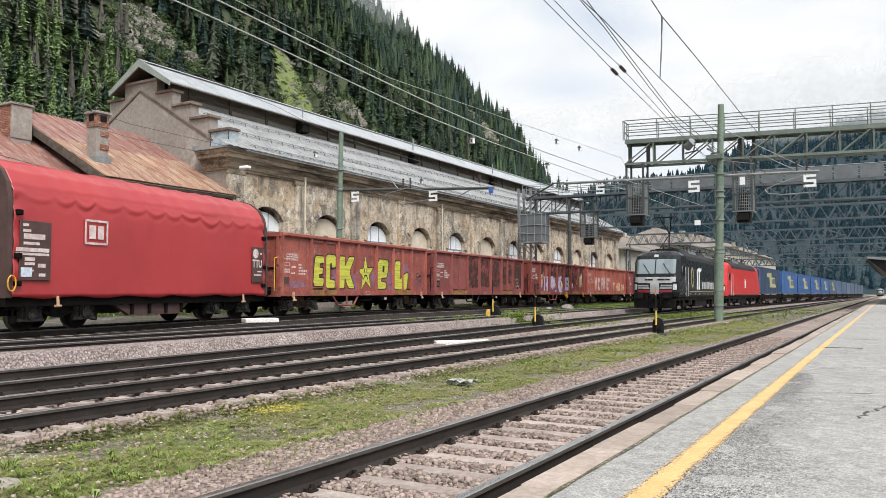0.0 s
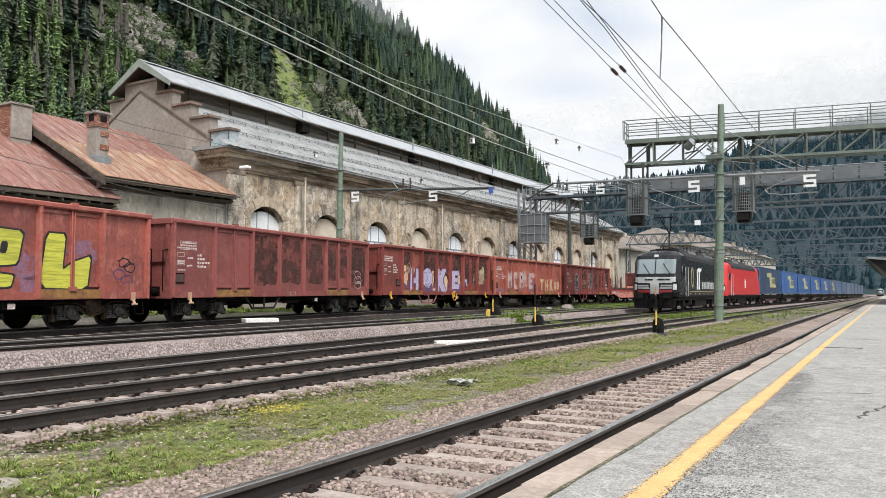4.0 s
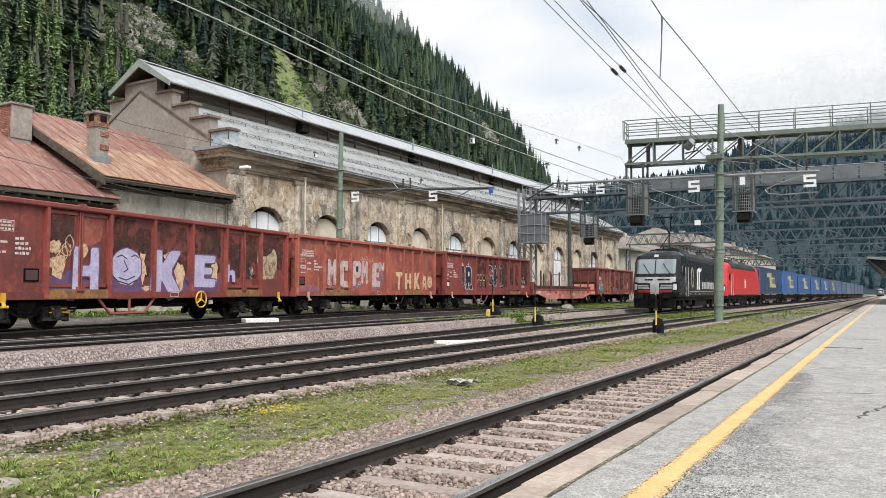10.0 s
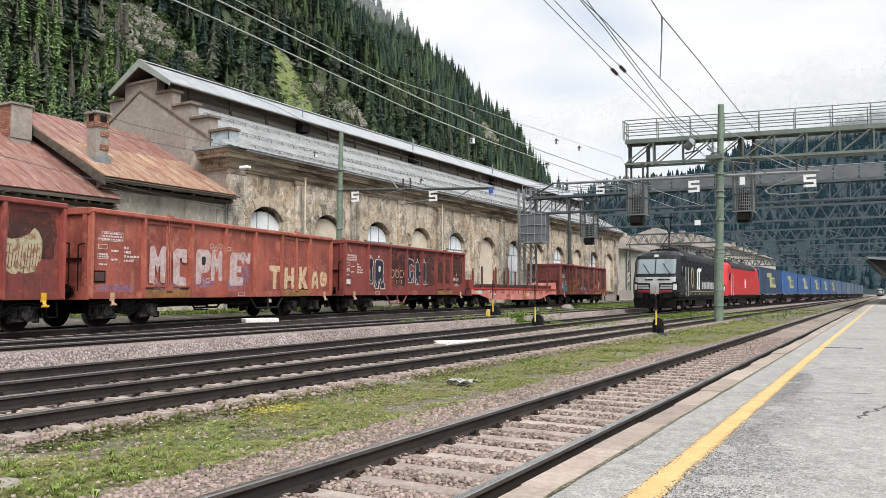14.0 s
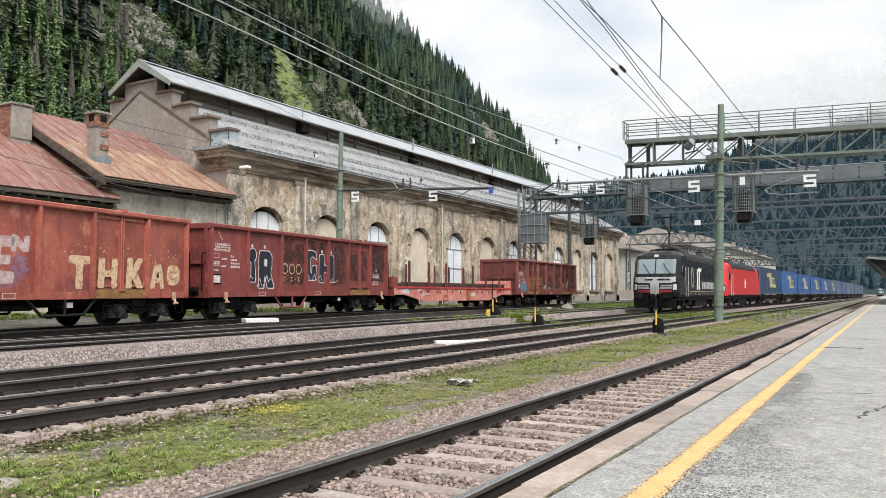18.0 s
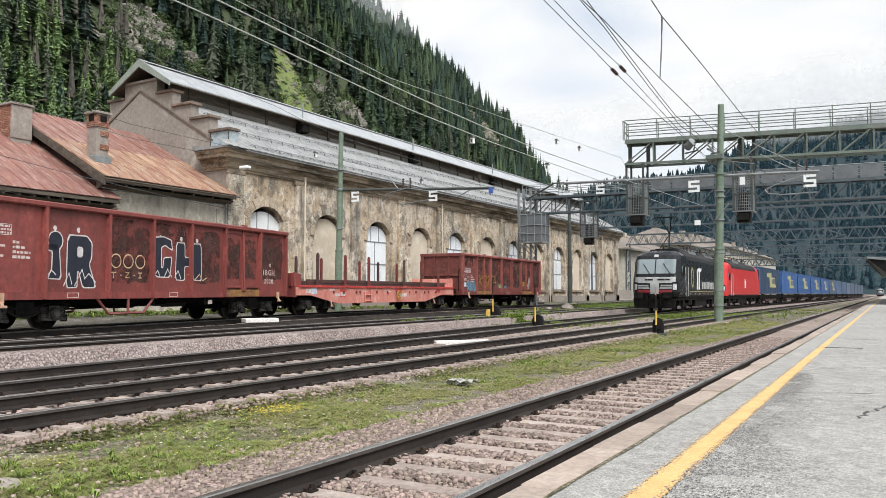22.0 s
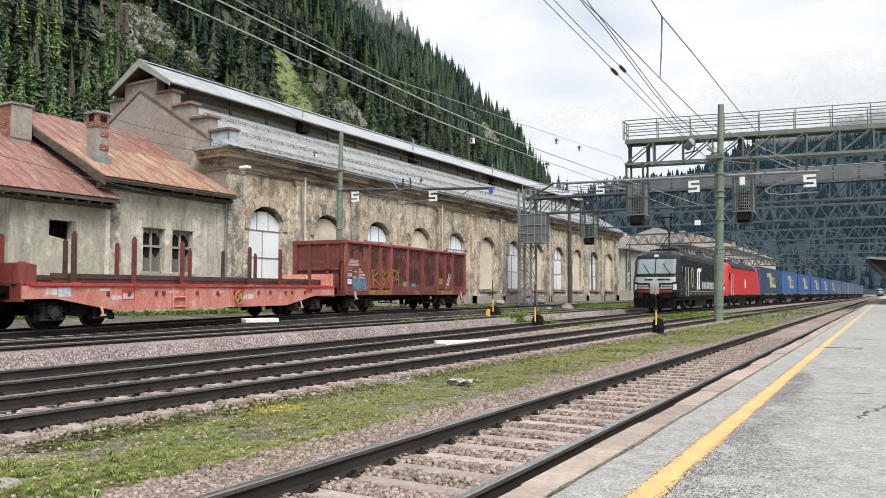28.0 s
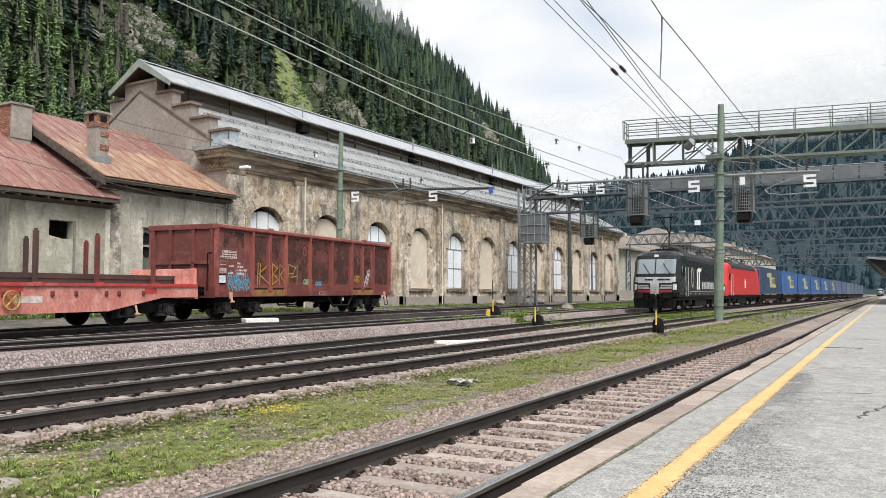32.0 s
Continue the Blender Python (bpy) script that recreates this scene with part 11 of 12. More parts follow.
    for zone, (lo, hi, step) in enumerate(((-60, 330, 3.3), (330, 700, 4.6), (700, 1700, 11))):
        for y in np.arange(lo, hi, step) * HILL:
            for x in np.arange(-80, -372, -step) * HILL:
                px, py = x + rng.uniform(-0.55, 0.55) * step * HILL, y + rng.uniform(-0.55, 0.55) * step * HILL
                ang = math.degrees(math.atan2(-px, py))
                if not (9 < ang < 66):
                    continue
                if math.hypot(px, py) > spur_at(px, py) + 12:
                    continue
                pz = hill_h(px, py)
                # the foot of the slope lies hidden behind the sheds: only a sparse fringe of trees there
                if (pz + 20) / math.hypot(px, py) < float(np.interp(ang, (21, 27, 36, 52, 60), (0.14, 0.17, 0.215, 0.25, 0.20))) and rng.random() < 0.85:
                    continue
                # thinner planting high up, where the slope turns away
                if pz / math.hypot(px, py) > 0.50 and rng.random() < 0.9:
                    continue
                hid = False
                for cx, cy, rx, ry, kind in bare:
                    q = ((px - cx) / rx) ** 2 + ((py - cy) / ry) ** 2
                    far, more = (8, 6) if kind == "rock" else (10, 1)
                    down = ((px - cx - far) / (rx + more)) ** 2 + ((py - cy + far) / (ry + more)) ** 2
                    if (q < 1.0 and rng.random() < (0.97 if kind == "meadow" else 0.90)) or (down < 1.0 and rng.random() < (0.90 if kind == "meadow" else 0.62)):
                        hid = True
                if hid or noise.noise(Vector((px * 0.03, py * 0.03, 21))) > 0.45 and rng.random() < 0.4:
                    continue
                zones[1 if zone == 0 and math.hypot(px, py) > 400 else zone].append((px, py, pz - 0.5))
    kinds = (((20, 9, 0.26, 4), (18, 9, 0.23, 4), (20, 8, 0.20, 4), (17, 9, 0.30, 4), (18, 8, 0.18, 4)), ((13, 7, 0.26, 2), (13, 7, 0.22, 2), (13, 6, 0.19, 2), (12, 7, 0.29, 2)), ((8, 6, 0.24, 1), (8, 6, 0.20, 1)))
    tones = ("needles", "needles_deep", "needles_cool", "needles_fresh", "needles_grey")
    for zone, spots in enumerate(zones):
        if not spots:
            continue
        spots = np.array(spots)
        n = len(spots)
        # stands of like trees: the kind follows a slow noise, with strays
        slow = np.array([noise.noise(Vector((a * 0.016, b * 0.016, 40))) for a, b in spots[:, :2]])
        pick = np.clip(((slow + 0.55) / 1.1 + rng.normal(0, 0.22, n)) * len(kinds[zone]), 0, len(kinds[zone]) - 1).astype(int)
        hgt = (6 + 13 * rng.random(n) ** 1.2) * (0.85 + 0.3 * rng.random(n)) * (1.0, 1.1, 1.25)[zone]
        for k, (tiers, spikes, slim, tufts) in enumerate(kinds[zone]):
            tv, tf = conifer(k + 1 + 10 * zone, tiers, spikes, slim, tufts)
            sel = pick == k
            if not sel.any():
                continue
            hh = hgt[sel]
            wide = hh * rng.uniform(0.85, 1.35, sel.sum())
            # farther zones draw on cooler tones: distance haze put into the needle colour
            me = scatter("spruces", tv, tf, spots[sel], np.stack([wide, wide, hh], 1), rng.uniform(0, 6.28, sel.sum()), NM[tones[(k * 2 + zone) % 5] if zone == 0 else tones[(k + 1) % 3]], 0.02, k)
            tagged(obj("spruce_forest", me), "dense dark green spruce forest on the slope", "forest", kind="stuff")
    # a lighter stand of young trees low on the slope, and a few dead grey stems
    tv, tf = conifer(51, 20, 9, 0.23, 4)
    m = 190
    px, py = rng.uniform(-110, -84, m) * HILL, rng.uniform(42, 84, m) * HILL
    pz = np.array([hill_h(a, b) for a, b in zip(px, py)]) - 0.3
    hh = rng.uniform(7, 15, m)
    me = scatter("young_spruces", tv, tf, np.stack([px, py, pz], 1), np.stack([hh * 1.15, hh * 1.15, hh], 1), rng.uniform(0, 6.28, m), NM["needles_light"], 0.02, 3)
    tagged(obj("young_spruces", me), "lighter green young spruces at the forest's edge", "forest", kind="stuff")
    tv, tf = conifer(52, 14, 4, 0.10, 2, 0.25, 1.6)
    m = 40
    px, py = rng.uniform(-122, -96, m) * HILL, rng.uniform(58, 92, m) * HILL
    pz = np.array([hill_h(a, b) for a, b in zip(px, py)]) - 0.3
    hh = rng.uniform(10, 17, m)
    me = scatter("dead_spruces", tv, tf, np.stack([px, py, pz], 1), np.stack([hh, hh, hh], 1), rng.uniform(0, 6.28, m), NM["dead"], 0.02, 3)
    tagged(obj("dead_spruces", me), "bare grey dead spruces between the green ones", "forest", kind="stuff")
    # broadleaf scrub at the edges of the bare places and in the gaps
    tv, tf = leafy(20, 84)
    spots = []
    for cx, cy, rx, ry, kind in bare:
        for k in range(40 if kind == "rock" else 5):
            a, r = rng.uniform(0, 6.28), rng.uniform(0.8, 2.3)
            spots.append((cx + rx * r * math.cos(a), cy + ry * r * math.sin(a)))
    spots += list(zip(rng.uniform(-150, -88, 700) * HILL, rng.uniform(45, 120, 700) * HILL))
    low = len(spots)
    for cx, cy, rx, ry, kind in bare:
        for k in range(40):
            spots.append((cx + 10 + rng.normal(0, rx), cy - 10 + rng.normal(0, ry)))
    spots = np.array(spots)
    pz = np.array([hill_h(a, b) for a, b in spots]) - 0.2
    sc = np.where(np.arange(len(spots)) < low, rng.uniform(1.5, 6.0, len(spots)), rng.uniform(0.8, 3.0, len(spots)))
    me = scatter("scrub", tv, tf, np.column_stack([spots, pz]), np.stack([sc * 1.2, sc * 1.2, sc], 1), rng.uniform(0, 6.28, len(spots)), NM["shrub"], 0.05, 9)
    tagged(obj("hillside_scrub", me), "bright green scrub between the spruces", "bushes", kind="stuff")


build_hill()


def far_h(x, y):
    """The mountain that closes the valley."""
    d = math.hypot(x, y)
    ang = math.degrees(math.atan2(x, y))
    f = max(0.0, min(1.0, (d - 1250) / 1150))
    crest = 500 + 10.5 * min(ang, 6) + 26 * noise.noise(Vector((ang * 0.16, 0, 7)))
    z = crest * f ** 0.9
    z += (45 * noise.noise(Vector((x * 0.0032, y * 0.0032, 1))) + 18 * noise.noise(Vector((x * 0.009, y * 0.009, 2)))) * min(1, f * 3)
    return z - 3


def build_far_mountain():
    angs = np.arange(-34, 30.1, 0.8)
    ds = np.arange(1200, 3300, 50)
    V = np.array([[(d * math.sin(radians(a)), d * math.cos(radians(a)), far_h(d * math.sin(radians(a)), d * math.cos(radians(a)))) for d in ds] for a in angs])
    idx = np.arange(V.shape[0] * V.shape[1]).reshape(V.shape[:2])
    F = np.stack([idx[:-1, :-1], idx[:-1, 1:], idx[1:, 1:], idx[1:, :-1]], -1).reshape(-1, 4)
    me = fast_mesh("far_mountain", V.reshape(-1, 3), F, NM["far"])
    if me.polygons[len(me.polygons) // 2].normal.z < 0:
        me.flip_normals()
    tagged(obj("far_mountain", me), "hazy blue-green wooded mountain that closes the valley", "mountain", kind="structure")
    rng = np.random.default_rng(5)
    n = 6000
    a, d = np.radians(rng.uniform(-33, 12, n)), rng.uniform(1260, 2500, n)
    px, py = d * np.sin(a), d * np.cos(a)
    pz = np.array([far_h(x, y) for x, y in zip(px, py)]) - 1
    tv, tf = far_conifer(31)
    hh = rng.uniform(14, 30, n)
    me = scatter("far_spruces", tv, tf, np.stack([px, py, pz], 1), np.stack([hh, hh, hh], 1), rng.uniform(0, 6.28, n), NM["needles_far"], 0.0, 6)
    tagged(obj("far_forest", me), "distant spruce forest in blue haze", "forest", kind="stuff")


build_far_mountain()


def mist_mat(name, density, soft, scale, color=(0.78, 0.81, 0.84)):
    """Thin cloud: white scattering that fades out towards the sheet's rim."""
    m = bpy.data.materials.new(name)
    m.use_nodes = True
    t = m.node_tree
    t.nodes.clear()
    out = t.nodes.new("ShaderNodeOutputMaterial")
    mix = t.nodes.new("ShaderNodeMixShader")
    tr = t.nodes.new("ShaderNodeBsdfTransparent")
    both = t.nodes.new("ShaderNodeMixShader")
    df = t.nodes.new("ShaderNodeBsdfDiffuse")
    tl = t.nodes.new("ShaderNodeBsdfTranslucent")
    for n in (df, tl):
        n.inputs["Color"].default_value = (*color, 1)
    link(t, df, 0, both, 1)
    link(t, tl, 0, both, 2)
    co = t.nodes.new("ShaderNodeTexCoord")
    mp = t.nodes.new("ShaderNodeMapping")
    mp.inputs["Location"].default_value = (-1, -1, -1)
    mp.inputs["Scale"].default_value = (2, 2, 2)
    link(t, co, "Generated", mp, 0)
    gr = t.nodes.new("ShaderNodeTexGradient")
    gr.gradient_type = "SPHERICAL"
    sc = t.nodes.new("ShaderNodeMapping")
    sc.inputs["Scale"].default_value = (1, 0, 1)
    link(t, mp, 0, sc, 0)
    link(t, sc, 0, gr, 0)
    nz = t.nodes.new("ShaderNodeTexNoise")
    nz.inputs["Scale"].default_value, nz.inputs["Detail"].default_value, nz.inputs["Roughness"].default_value = scale, 6, 0.55
    link(t, co, "Object", nz, "Vector")
    r = t.nodes.new("ShaderNodeMapRange")
    r.inputs["From Min"].default_value, r.inputs["From Max"].default_value = 0.32, 0.72
    link(t, nz, 0, r, 0)
    g2 = t.nodes.new("ShaderNodeMapRange")
    g2.inputs["From Max"].default_value, g2.inputs["To Max"].default_value = soft, density
    link(t, gr, 1, g2, 0)
    mul = t.nodes.new("ShaderNodeMath")
    mul.operation = "MULTIPLY"
    link(t, r, 0, mul, 0)
    link(t, g2, 0, mul, 1)
    link(t, mul, 0, mix, 0)
    link(t, tr, 0, mix, 1)
    link(t, both, 0, mix, 2)
    link(t, mix, 0, out, 0)
    return m


MISTS = []


def mist(heading, dist, z, wide, high, material, label, drift=(0, 0)):
    """A gently curved sheet of cloud across the line of sight."""
    bm = bmesh.new()
    n = 10
    cols = []
    for i in range(n + 1):
        f = -1 + 2 * i / n
        cols.append([bm.verts.new((f * wide / 2, -0.04 * wide * (1 - f * f) + 0.02 * wide * noise.noise(Vector((i, j, z))), (j / 6 - 0.5) * high)) for j in range(7)])
    for i in range(n):
        for j in range(6):
            bm.faces.new((cols[i][j], cols[i + 1][j], cols[i + 1][j + 1], cols[i][j + 1]))
    o = obj("mist_bank", bm, material, None, "", True)
    at = Matrix.Translation((-dist * math.sin(radians(heading)), dist * math.cos(radians(heading)), z)) @ Matrix.Rotation(radians(heading), 4, "Z")
    o.matrix_world = at
    o.visible_shadow = False
    tagged(o, label, "mist", "mist on the mountains", "stuff")
    MISTS.append((o, at, drift))


mist(37.0, 490, 180, 74, 40, mist_mat("wisp", 0.62, 0.6, 0.03), "white wisp of cloud drifting over the trees", (7, 1))
mist(38.6, 490, 198, 170, 34, mist_mat("wisp_high", 0.55, 0.5, 0.02), "pale cloud hanging on the ridge", (6, 1))
mist(33.4, 500, 178, 40, 22, mist_mat("wisp_low", 0.25, 0.5, 0.03), "thin wisp of cloud on the ridge", (10, -2))
# blue-tinted sheet set across the valley in place of hazy air
mist(7.0, 1200, 140, 1500, 700, mist_mat("valley_haze", 0.07, 0.3, 0.0005, (0.30, 0.52, 0.85)), "blue-tinted sheet that gives haze over the valley's end")
mist(9.0, 2100, 455, 1500, 190, mist_mat("cloud_bank", 1.0, 0.4, 0.004, (0.95, 0.96, 0.97)), "grey cloud lying on the far mountain", (20, 0))
mist(-4.0, 2000, 500, 1200, 200, mist_mat("cloud_bank_east", 1.0, 0.4, 0.004, (0.95, 0.96, 0.97)), "grey cloud lying on the far mountain", (20, 0))


# ---- grass, weeds and loose stones ----
def build_grass():
    rng = np.random.default_rng(8)
    def blade(seed, count, lean):
        r = np.random.default_rng(seed)
        V, F = [], []
        for k in range(count):
            a, d = r.uniform(0, 6.28), r.uniform(0, 0.05)
            b = (d * math.cos(a), d * math.sin(a), 0.0)
            h = r.uniform(0.5, 1.0)
            tip = (b[0] + lean * h * math.cos(a), b[1] + lean * h * math.sin(a), h)
            w = 0.0065
            i = len(V)
            V.extend(((b[0] - w * math.sin(a) * 1.0, b[1] + w * math.cos(a), 0), (b[0] + w * math.sin(a), b[1] - w * math.cos(a), 0), tip))
            F.append((i, i + 1, i + 2))
        return np.array(V), np.array(F)
    mid = lambda y: (-8.80 - 0.004 * y + 1.05, near_x(y) - 1.5)
    def turf(n, y1, key, blades, lean, h0, h1, wide, seed, thresh, nscale, label):
        y = 2.5 + (y1 - 2.5) * rng.random(n) ** 1.8
        lo, hi = mid(y)
        x = lo + (hi - lo) * rng.random(n)
        d = np.array([noise.noise(Vector((a * nscale, b * nscale * 0.7, seed))) + 0.55 * noise.noise(Vector((a * nscale * 3, b * nscale * 2.4, seed + 2))) for a, b in zip(x, y)])
        # bare trodden places down the middle, thin towards the stones
        f = (x - lo) / (hi - lo)
        d -= 0.5 * np.clip(np.abs(f - 0.5) * 2.6 - 1.0, 0, 1) + 0.55 * np.exp(-((f - 0.66) / 0.10) ** 2) * (np.sin(y * 0.9) > -0.2)
        k = d > thresh
        x, y, d = x[k], y[k], d[k]
        m = len(x)
        h = rng.uniform(h0, h1, m) * (0.7 + 0.9 * np.clip(d - thresh, 0, 0.6))
        tv, tf = blade(seed, blades, lean)
        me = scatter("grass", tv, tf, np.stack([x, y, np.array([float(np.interp(-p, [-v[0] for v in profile(q)], [v[1] for v in profile(q)])) for p, q in zip(x, y)]) - 0.004], 1), np.stack([np.full(m, wide), np.full(m, wide), h], 1), rng.uniform(0, 6.28, m), NM[key], 0.2, seed)
        tagged(obj("grass_strip", me), label, "grass", kind="stuff")
    turf(100000, 48, "grass", 6, 0.10, 0.014, 0.036, 0.8, 3, -0.32, 0.8, "low yellowish green grass between the tracks")
    turf(20000, 44, "clover", 8, 0.12, 0.016, 0.042, 1.0, 17, 0.02, 1.1, "fresh green clover in the grass")
    turf(13000, 40, "hay", 5, 0.06, 0.02, 0.055, 0.7, 29, -0.10, 1.3, "dry pale stems standing in the grass")
    turf(1000, 30, "weed", 12, 0.09, 0.04, 0.09, 1.2, 41, 0.24, 1.1, "taller green tufts in the grass")
    # taller tufts, docks and weeds
    spots = [(-6.45, 4.15, 14, 0.20), (-6.2, 4.4, 14, 0.16), (-6.0, 4.75, 7, 0.13), (-5.75, 6.6, 3, 0.16), (-5.6, 7.4, 4, 0.16), (-5.5, 8.3, 4, 0.14), (-6.9, 16.5, 10, 0.2), (-6.6, 21.0, 12, 0.22), (-6.8, 26.0, 10, 0.2), (-6.9, 33.0, 14, 0.25), (-6.4, 13.2, 8, 0.15), (-7.2, 10.0, 8, 0.14),
             (-13.5, 32.0, 22, 0.35), (-14.0, 35.0, 20, 0.35), (-13.0, 30.0, 18, 0.3), (-10.9, 45.0, 26, 0.35), (-10.6, 48.5, 26, 0.4), (-10.4, 52.5, 26, 0.4), (-10.3, 56.0, 22, 0.4), (-16.5, 28.5, 8, 0.25), (-17.5, 46.0, 20, 0.3), (-18.0, 55.0, 24, 0.35), (-9.0, 60.0, 24, 0.3), (-8.0, 68.0, 24, 0.3), (-7.2, 78.0, 24, 0.3), (-24.5, 66.0, 30, 0.4), (-25.0, 76.0, 30, 0.4), (-25.5, 86.0, 30, 0.4), (-17.0, 24.5, 8, 0.2), (-18.2, 29.0, 8, 0.2)]
    W, H, X = [], [], []
    for cx, cy, c, hh in spots:
        spread = 0.18 + 0.05 * c * (0.4 if cy < 25 else 1.0)
        for k in range(c * (5 if cy < 25 else 9)):
            W.append((cx + rng.normal(0, spread * 1.3), cy + rng.normal(0, spread * 1.6), 0))
            H.append(hh * rng.uniform(0.25, 0.8))
    # dense mats of weeds between the yard tracks
    for ax, ay, bx, by, half, c, hh in ((-14.9, 31.4, -13.2, 32.4, 0.30, 420, 0.30), (-12.0, 33.6, -11.6, 34.2, 0.22, 70, 0.20), (-15.9, 24.7, -15.6, 25.0, 0.12, 36, 0.22), (-16.8, 24.0, -16.5, 24.2, 0.15, 40, 0.2), (-18.0, 33.3, -17.6, 33.6, 0.15, 36, 0.2), (-11.9, 44.8, -9.6, 52.0, 0.55, 900, 0.34), (-9.6, 52.0, -8.9, 60.0, 0.5, 460, 0.30), (-21.4, 62.0, -21.8, 84.0, 0.9, 700, 0.45), (-20.5, 44.0, -20.9, 52.0, 0.35, 160, 0.3), (-9.2, 36.5, -8.8, 37.5, 0.25, 60, 0.16), (-27.6, 12.0, -27.6, 33.0, 0.35, 620, 0.40), (-27.9, 36.0, -28.0, 60.0, 0.25, 300, 0.35)):
        for k in range(c):
            f = rng.random()
            W.append((ax + (bx - ax) * f + rng.normal(0, half), ay + (by - ay) * f + rng.normal(0, half), 0))
            H.append(hh * rng.uniform(0.35, 1.0))
    W, H = np.array(W), np.array(H)
    for i in range(len(W)):
        W[i, 2] = np.interp(-W[i, 0], [-v[0] for v in profile(min(W[i, 1], 95))], [v[1] for v in profile(min(W[i, 1], 95))]) - 0.01
    LV, LF = [], []
    lr = np.random.default_rng(2)
    for k in range(15):
        a = 2 * math.pi * k / 15 + lr.uniform(-0.2, 0.2)
        out, up, w = lr.uniform(0.35, 0.95), lr.uniform(0.35, 1.0), lr.uniform(0.025, 0.06)
        c, sn = math.cos(a), math.sin(a)
        i = len(LV)
        LV += [(0.02 * c, 0.02 * sn, 0), (out * 0.5 * c - w * sn, out * 0.5 * sn + w * c, up * 0.75), (out * 0.5 * c + w * sn, out * 0.5 * sn - w * c, up * 0.75), (out * c, out * sn, up * lr.uniform(0.7, 1.05))]
        LF += [(i, i + 2, i + 1), (i + 1, i + 2, i + 3)]
    leafv, leaff = np.array(LV), np.array(LF)
    me = scatter("weeds", leafv, leaff, W, np.stack([H, H, H * 0.8], 1), rng.uniform(0, 6.28, len(W)), NM["weed"], 0.2, 5)
    tagged(obj("weeds", me), "fresh green weeds in clumps along the tracks", "weeds", kind="stuff")
    # flowers
    for cx, cy, sx, sy, c, key, label in ((-7.0, 7.75, 0.20, 0.30, 330, "flower", "patch of small yellow flowers"), (-6.5, 8.0, 0.8, 4.0, 520, "daisy", "scattered small white flowers"), (-6.6, 8.5, 0.9, 3.5, 130, "flower", "few small yellow flowers")):
        px, py = rng.normal(cx, sx, c), rng.normal(cy, sy, c)
        disc = np.array([(math.cos(a), math.sin(a), 0.15 * (k % 2)) for k, a in enumerate(np.arange(0, 6.28, 6.2832 / 6))] + [(0, 0, 0.0)])
        df = np.array([(6, k, (k + 1) % 6) for k in range(6)])
        s = rng.uniform(0.008, 0.016, c)
        me = scatter("flowers", disc, df, np.stack([px, py, np.interp(px, [-7.3, -5.1], [-0.19, -0.23]) + rng.uniform(0.05, 0.10, c)], 1), np.stack([s, s, s], 1), rng.uniform(0, 6.28, c), NM[key], 0.0, 7)
        tagged(obj("wild_flowers", me), label, "flowers", kind="stuff")


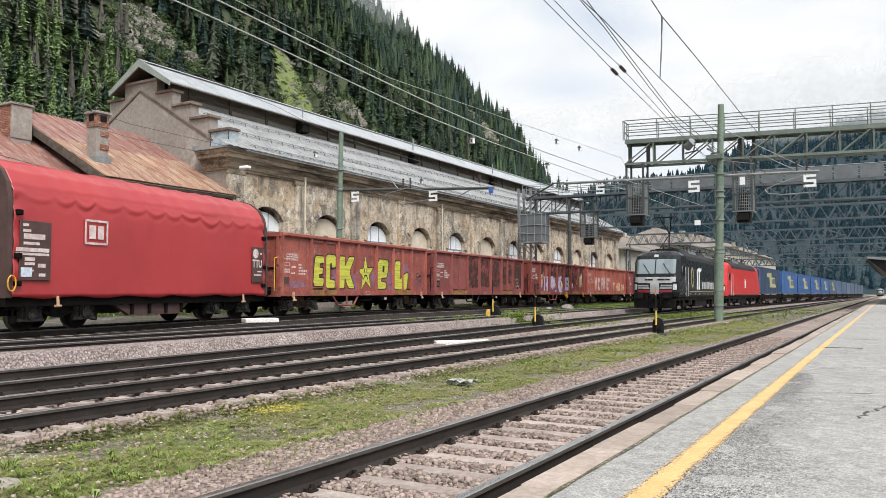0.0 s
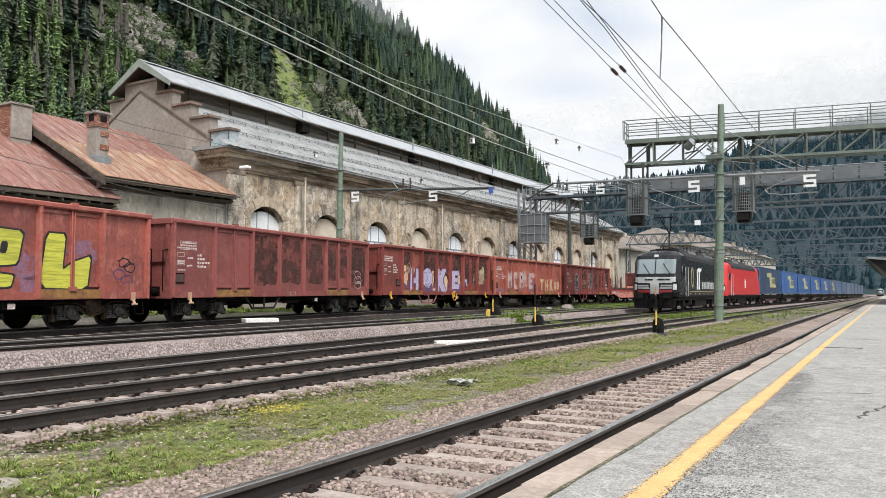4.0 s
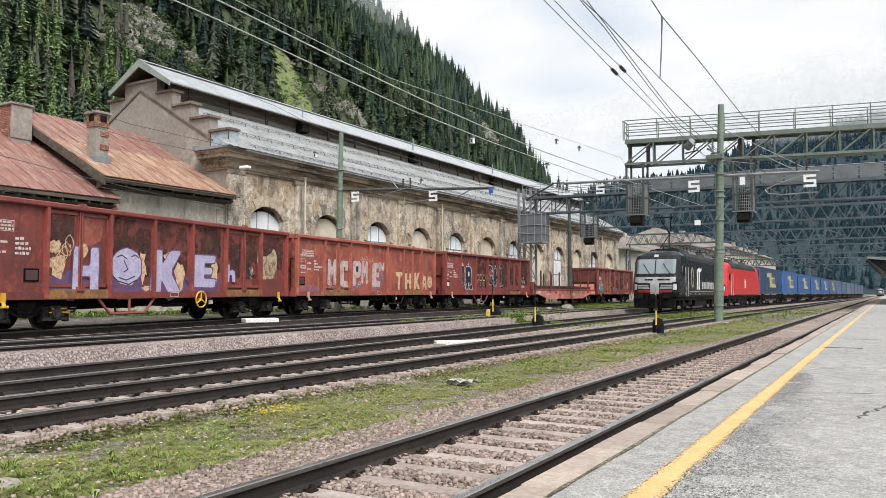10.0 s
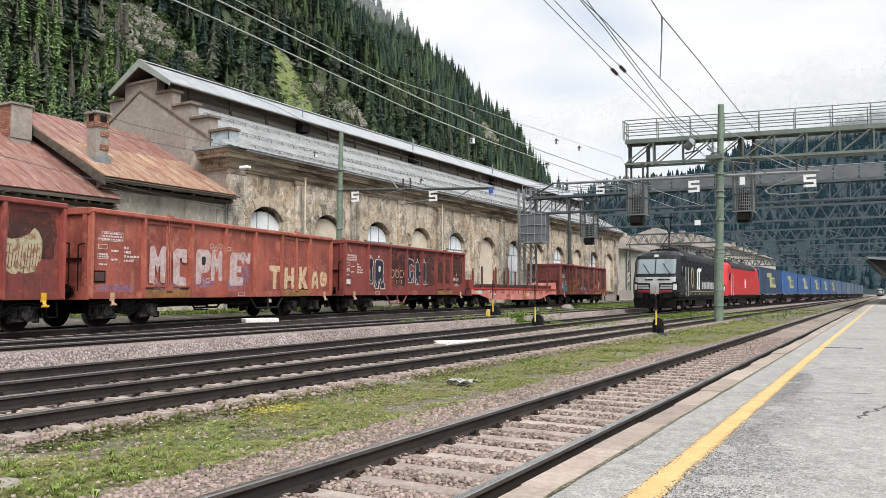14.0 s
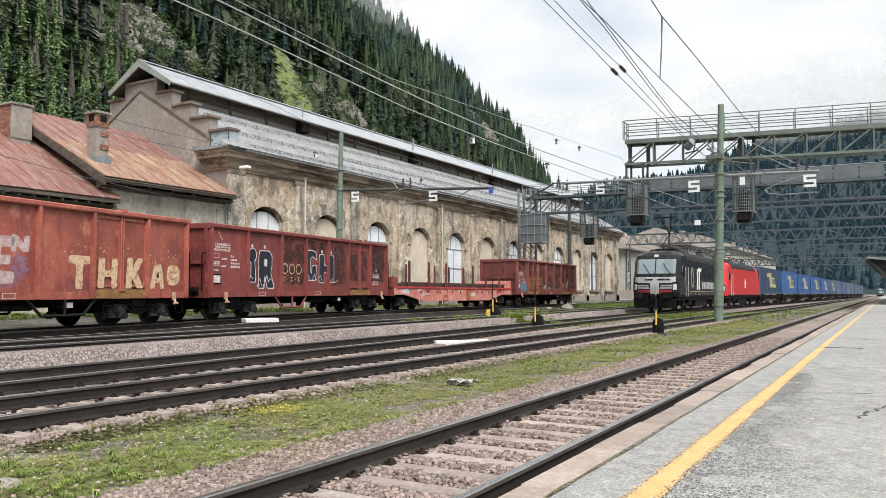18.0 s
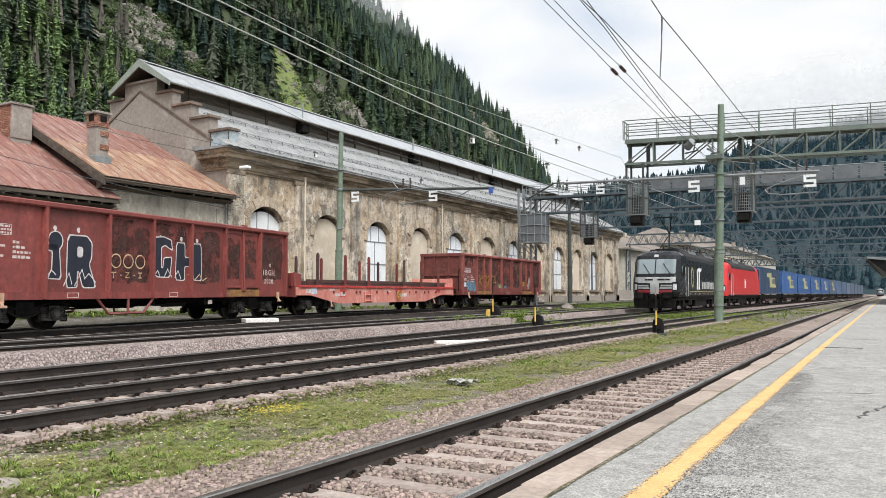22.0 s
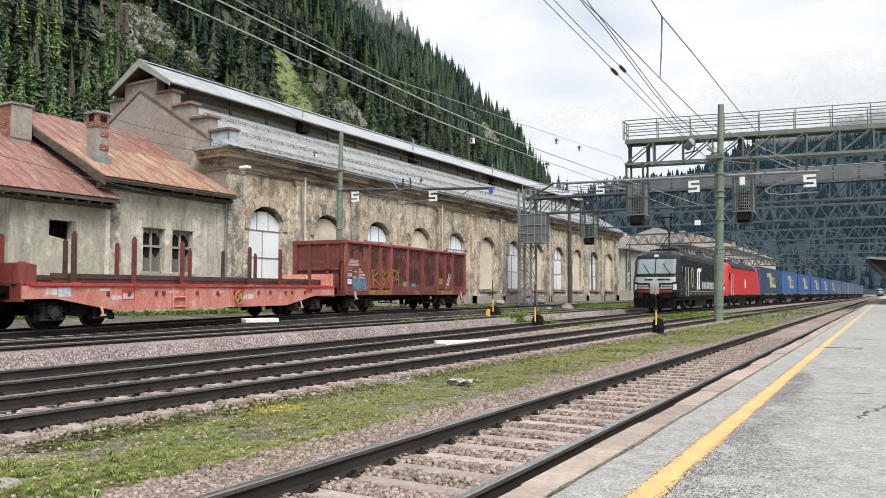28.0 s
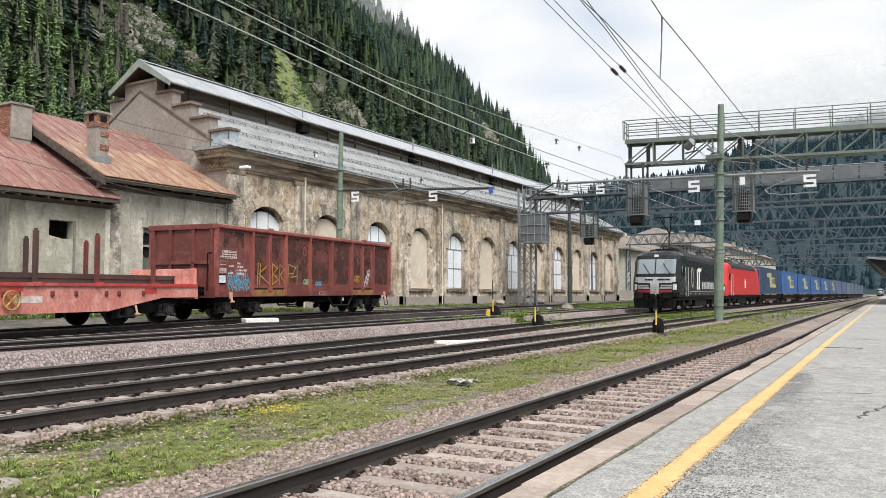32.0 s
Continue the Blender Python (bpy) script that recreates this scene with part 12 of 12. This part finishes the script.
def build_stones():
    rng = np.random.default_rng(15)
    V = []
    def lump(seed):
        """A chip of crushed stone: eight uneven faces."""
        r = np.random.default_rng(seed)
        v = np.array([(0.66 * math.cos(2.094 * k + 1.047 * (k > 2)), 0.66 * math.sin(2.094 * k + 1.047 * (k > 2)), 0.44 if k < 3 else -0.44) for k in range(6)]) + r.uniform(-0.2, 0.2, (6, 3))
        f = np.array([(0, 1, 2), (5, 4, 3), (0, 3, 1), (1, 3, 4), (1, 4, 2), (2, 4, 5), (2, 5, 0), (0, 5, 3)])
        return v, f
    def field(n, y0, y1, lo, hi, z, size, material, label, seed, power=1.6, avoid=None):
        y = y0 + (y1 - y0) * rng.random(n) ** power
        a, b = np.array([lo(v) for v in y]), np.array([hi(v) for v in y])
        x = a + (b - a) * rng.random(n)
        if avoid is not None:
            k = avoid(x, y)
            x, y = x[k], y[k]
        n = len(x)
        s = rng.uniform(0.55, 1.25, (n, 1)) * size * rng.uniform(0.7, 1.3, (n, 3))
        tv, tf = lump(seed)
        me = scatter("ballast_stones", tv, tf, np.stack([x, y, np.array([z(p, q) for p, q in zip(x, y)]) + s[:, 2] * 0.28], 1), s, rng.uniform(0, 6.28, n), material, 0.3, seed)
        tagged(obj("ballast_stones", me), label, "stones", kind="stuff")
    stone = leaf_mat("ballast_pieces", (0.32, 0.25, 0.222), (0.255, 0.195, 0.172), None, 0.4)
    pink = leaf_mat("pinkish_ballast_pieces", (0.53, 0.445, 0.42), (0.44, 0.36, 0.34), None, 0.35)
    def ground_z(x, y):
        p = profile(min(y, 95))
        return float(np.interp(-x, [-v[0] for v in p], [v[1] for v in p]))
    def off_sleeper(x, y):
        return (np.abs(((y - 2.6) % 0.555) - 0.2775) < 0.15) | (np.abs(x - np.array([near_x(v) for v in y])) > 1.2)
    for k in range(4):
        field(12000, 2.4, 30, lambda y: near_x(y) - 1.6, lambda y: near_x(y) + 1.3, ground_z, 0.036, stone, "loose reddish grey ballast between the near sleepers", 3 + k, 1.7, off_sleeper)
    for k in range(3):
        field(6500, 3.0, 24, lambda y: near_x(y) - 2.1, lambda y: near_x(y) - 0.85, ground_z, 0.037, stone, "loose ballast on the shoulder of the near track", 20 + k)
    for k in range(4):
        field(9000, 3.5, 34, lambda y: TRACKS["third"][0](y) - 1.2, lambda y: TRACKS["fourth"][0](y) - 1.3 + 2.9, ground_z, 0.042, pink, "pinkish ballast bank between the yard tracks", 30 + k)
    field(2600, 3.2, 28, lambda y: -8.8 + 0.65, lambda y: -8.8 + 1.3, ground_z, 0.042, stone, "loose ballast beside the yard rails", 12)
    field(2600, 3.2, 30, lambda y: -8.8 - 0.6, lambda y: -8.8 + 0.6, ground_z, 0.04, stone, "loose ballast between the yard rails", 13)
    field(1800, 3.2, 30, lambda y: -8.4, lambda y: -5.4, ground_z, 0.026, stone, "small stones strewn over the grass strip", 14)


build_grass()
build_stones()


# ---- what moves ----
def motions():
    rows_t = [i * 0.5 for i in range(65)]
    for w, u in WAGONS:
        walk(w, [(t, rail_pose(u - travel(t))) for t in rows_t])
    # the wheels roll without slipping: a row for every seventy degrees of turn
    ts = [0.0]
    while ts[-1] < 32.0:
        goal, t = travel(ts[-1]) + 0.46 * radians(70), ts[-1]
        while travel(t) < goal and t < 32.0:
            t += 1 / FPS
        ts.append(min(t, 32.0))
    turns = [(t, travel(t) / 0.46) for t in ts]
    for w in ROLLING:
        at = w.location.copy()
        walk(w, [(t, Matrix.Translation(at) @ Matrix.Rotation(a, 4, "X")) for t, a in turns])
    # the mist drifts slowly
    for o, at, (side, up) in MISTS:
        if side or up:
            walk(o, [(0.0, at), (32.0, at @ Matrix.Translation((side, 0, up)))])


motions()
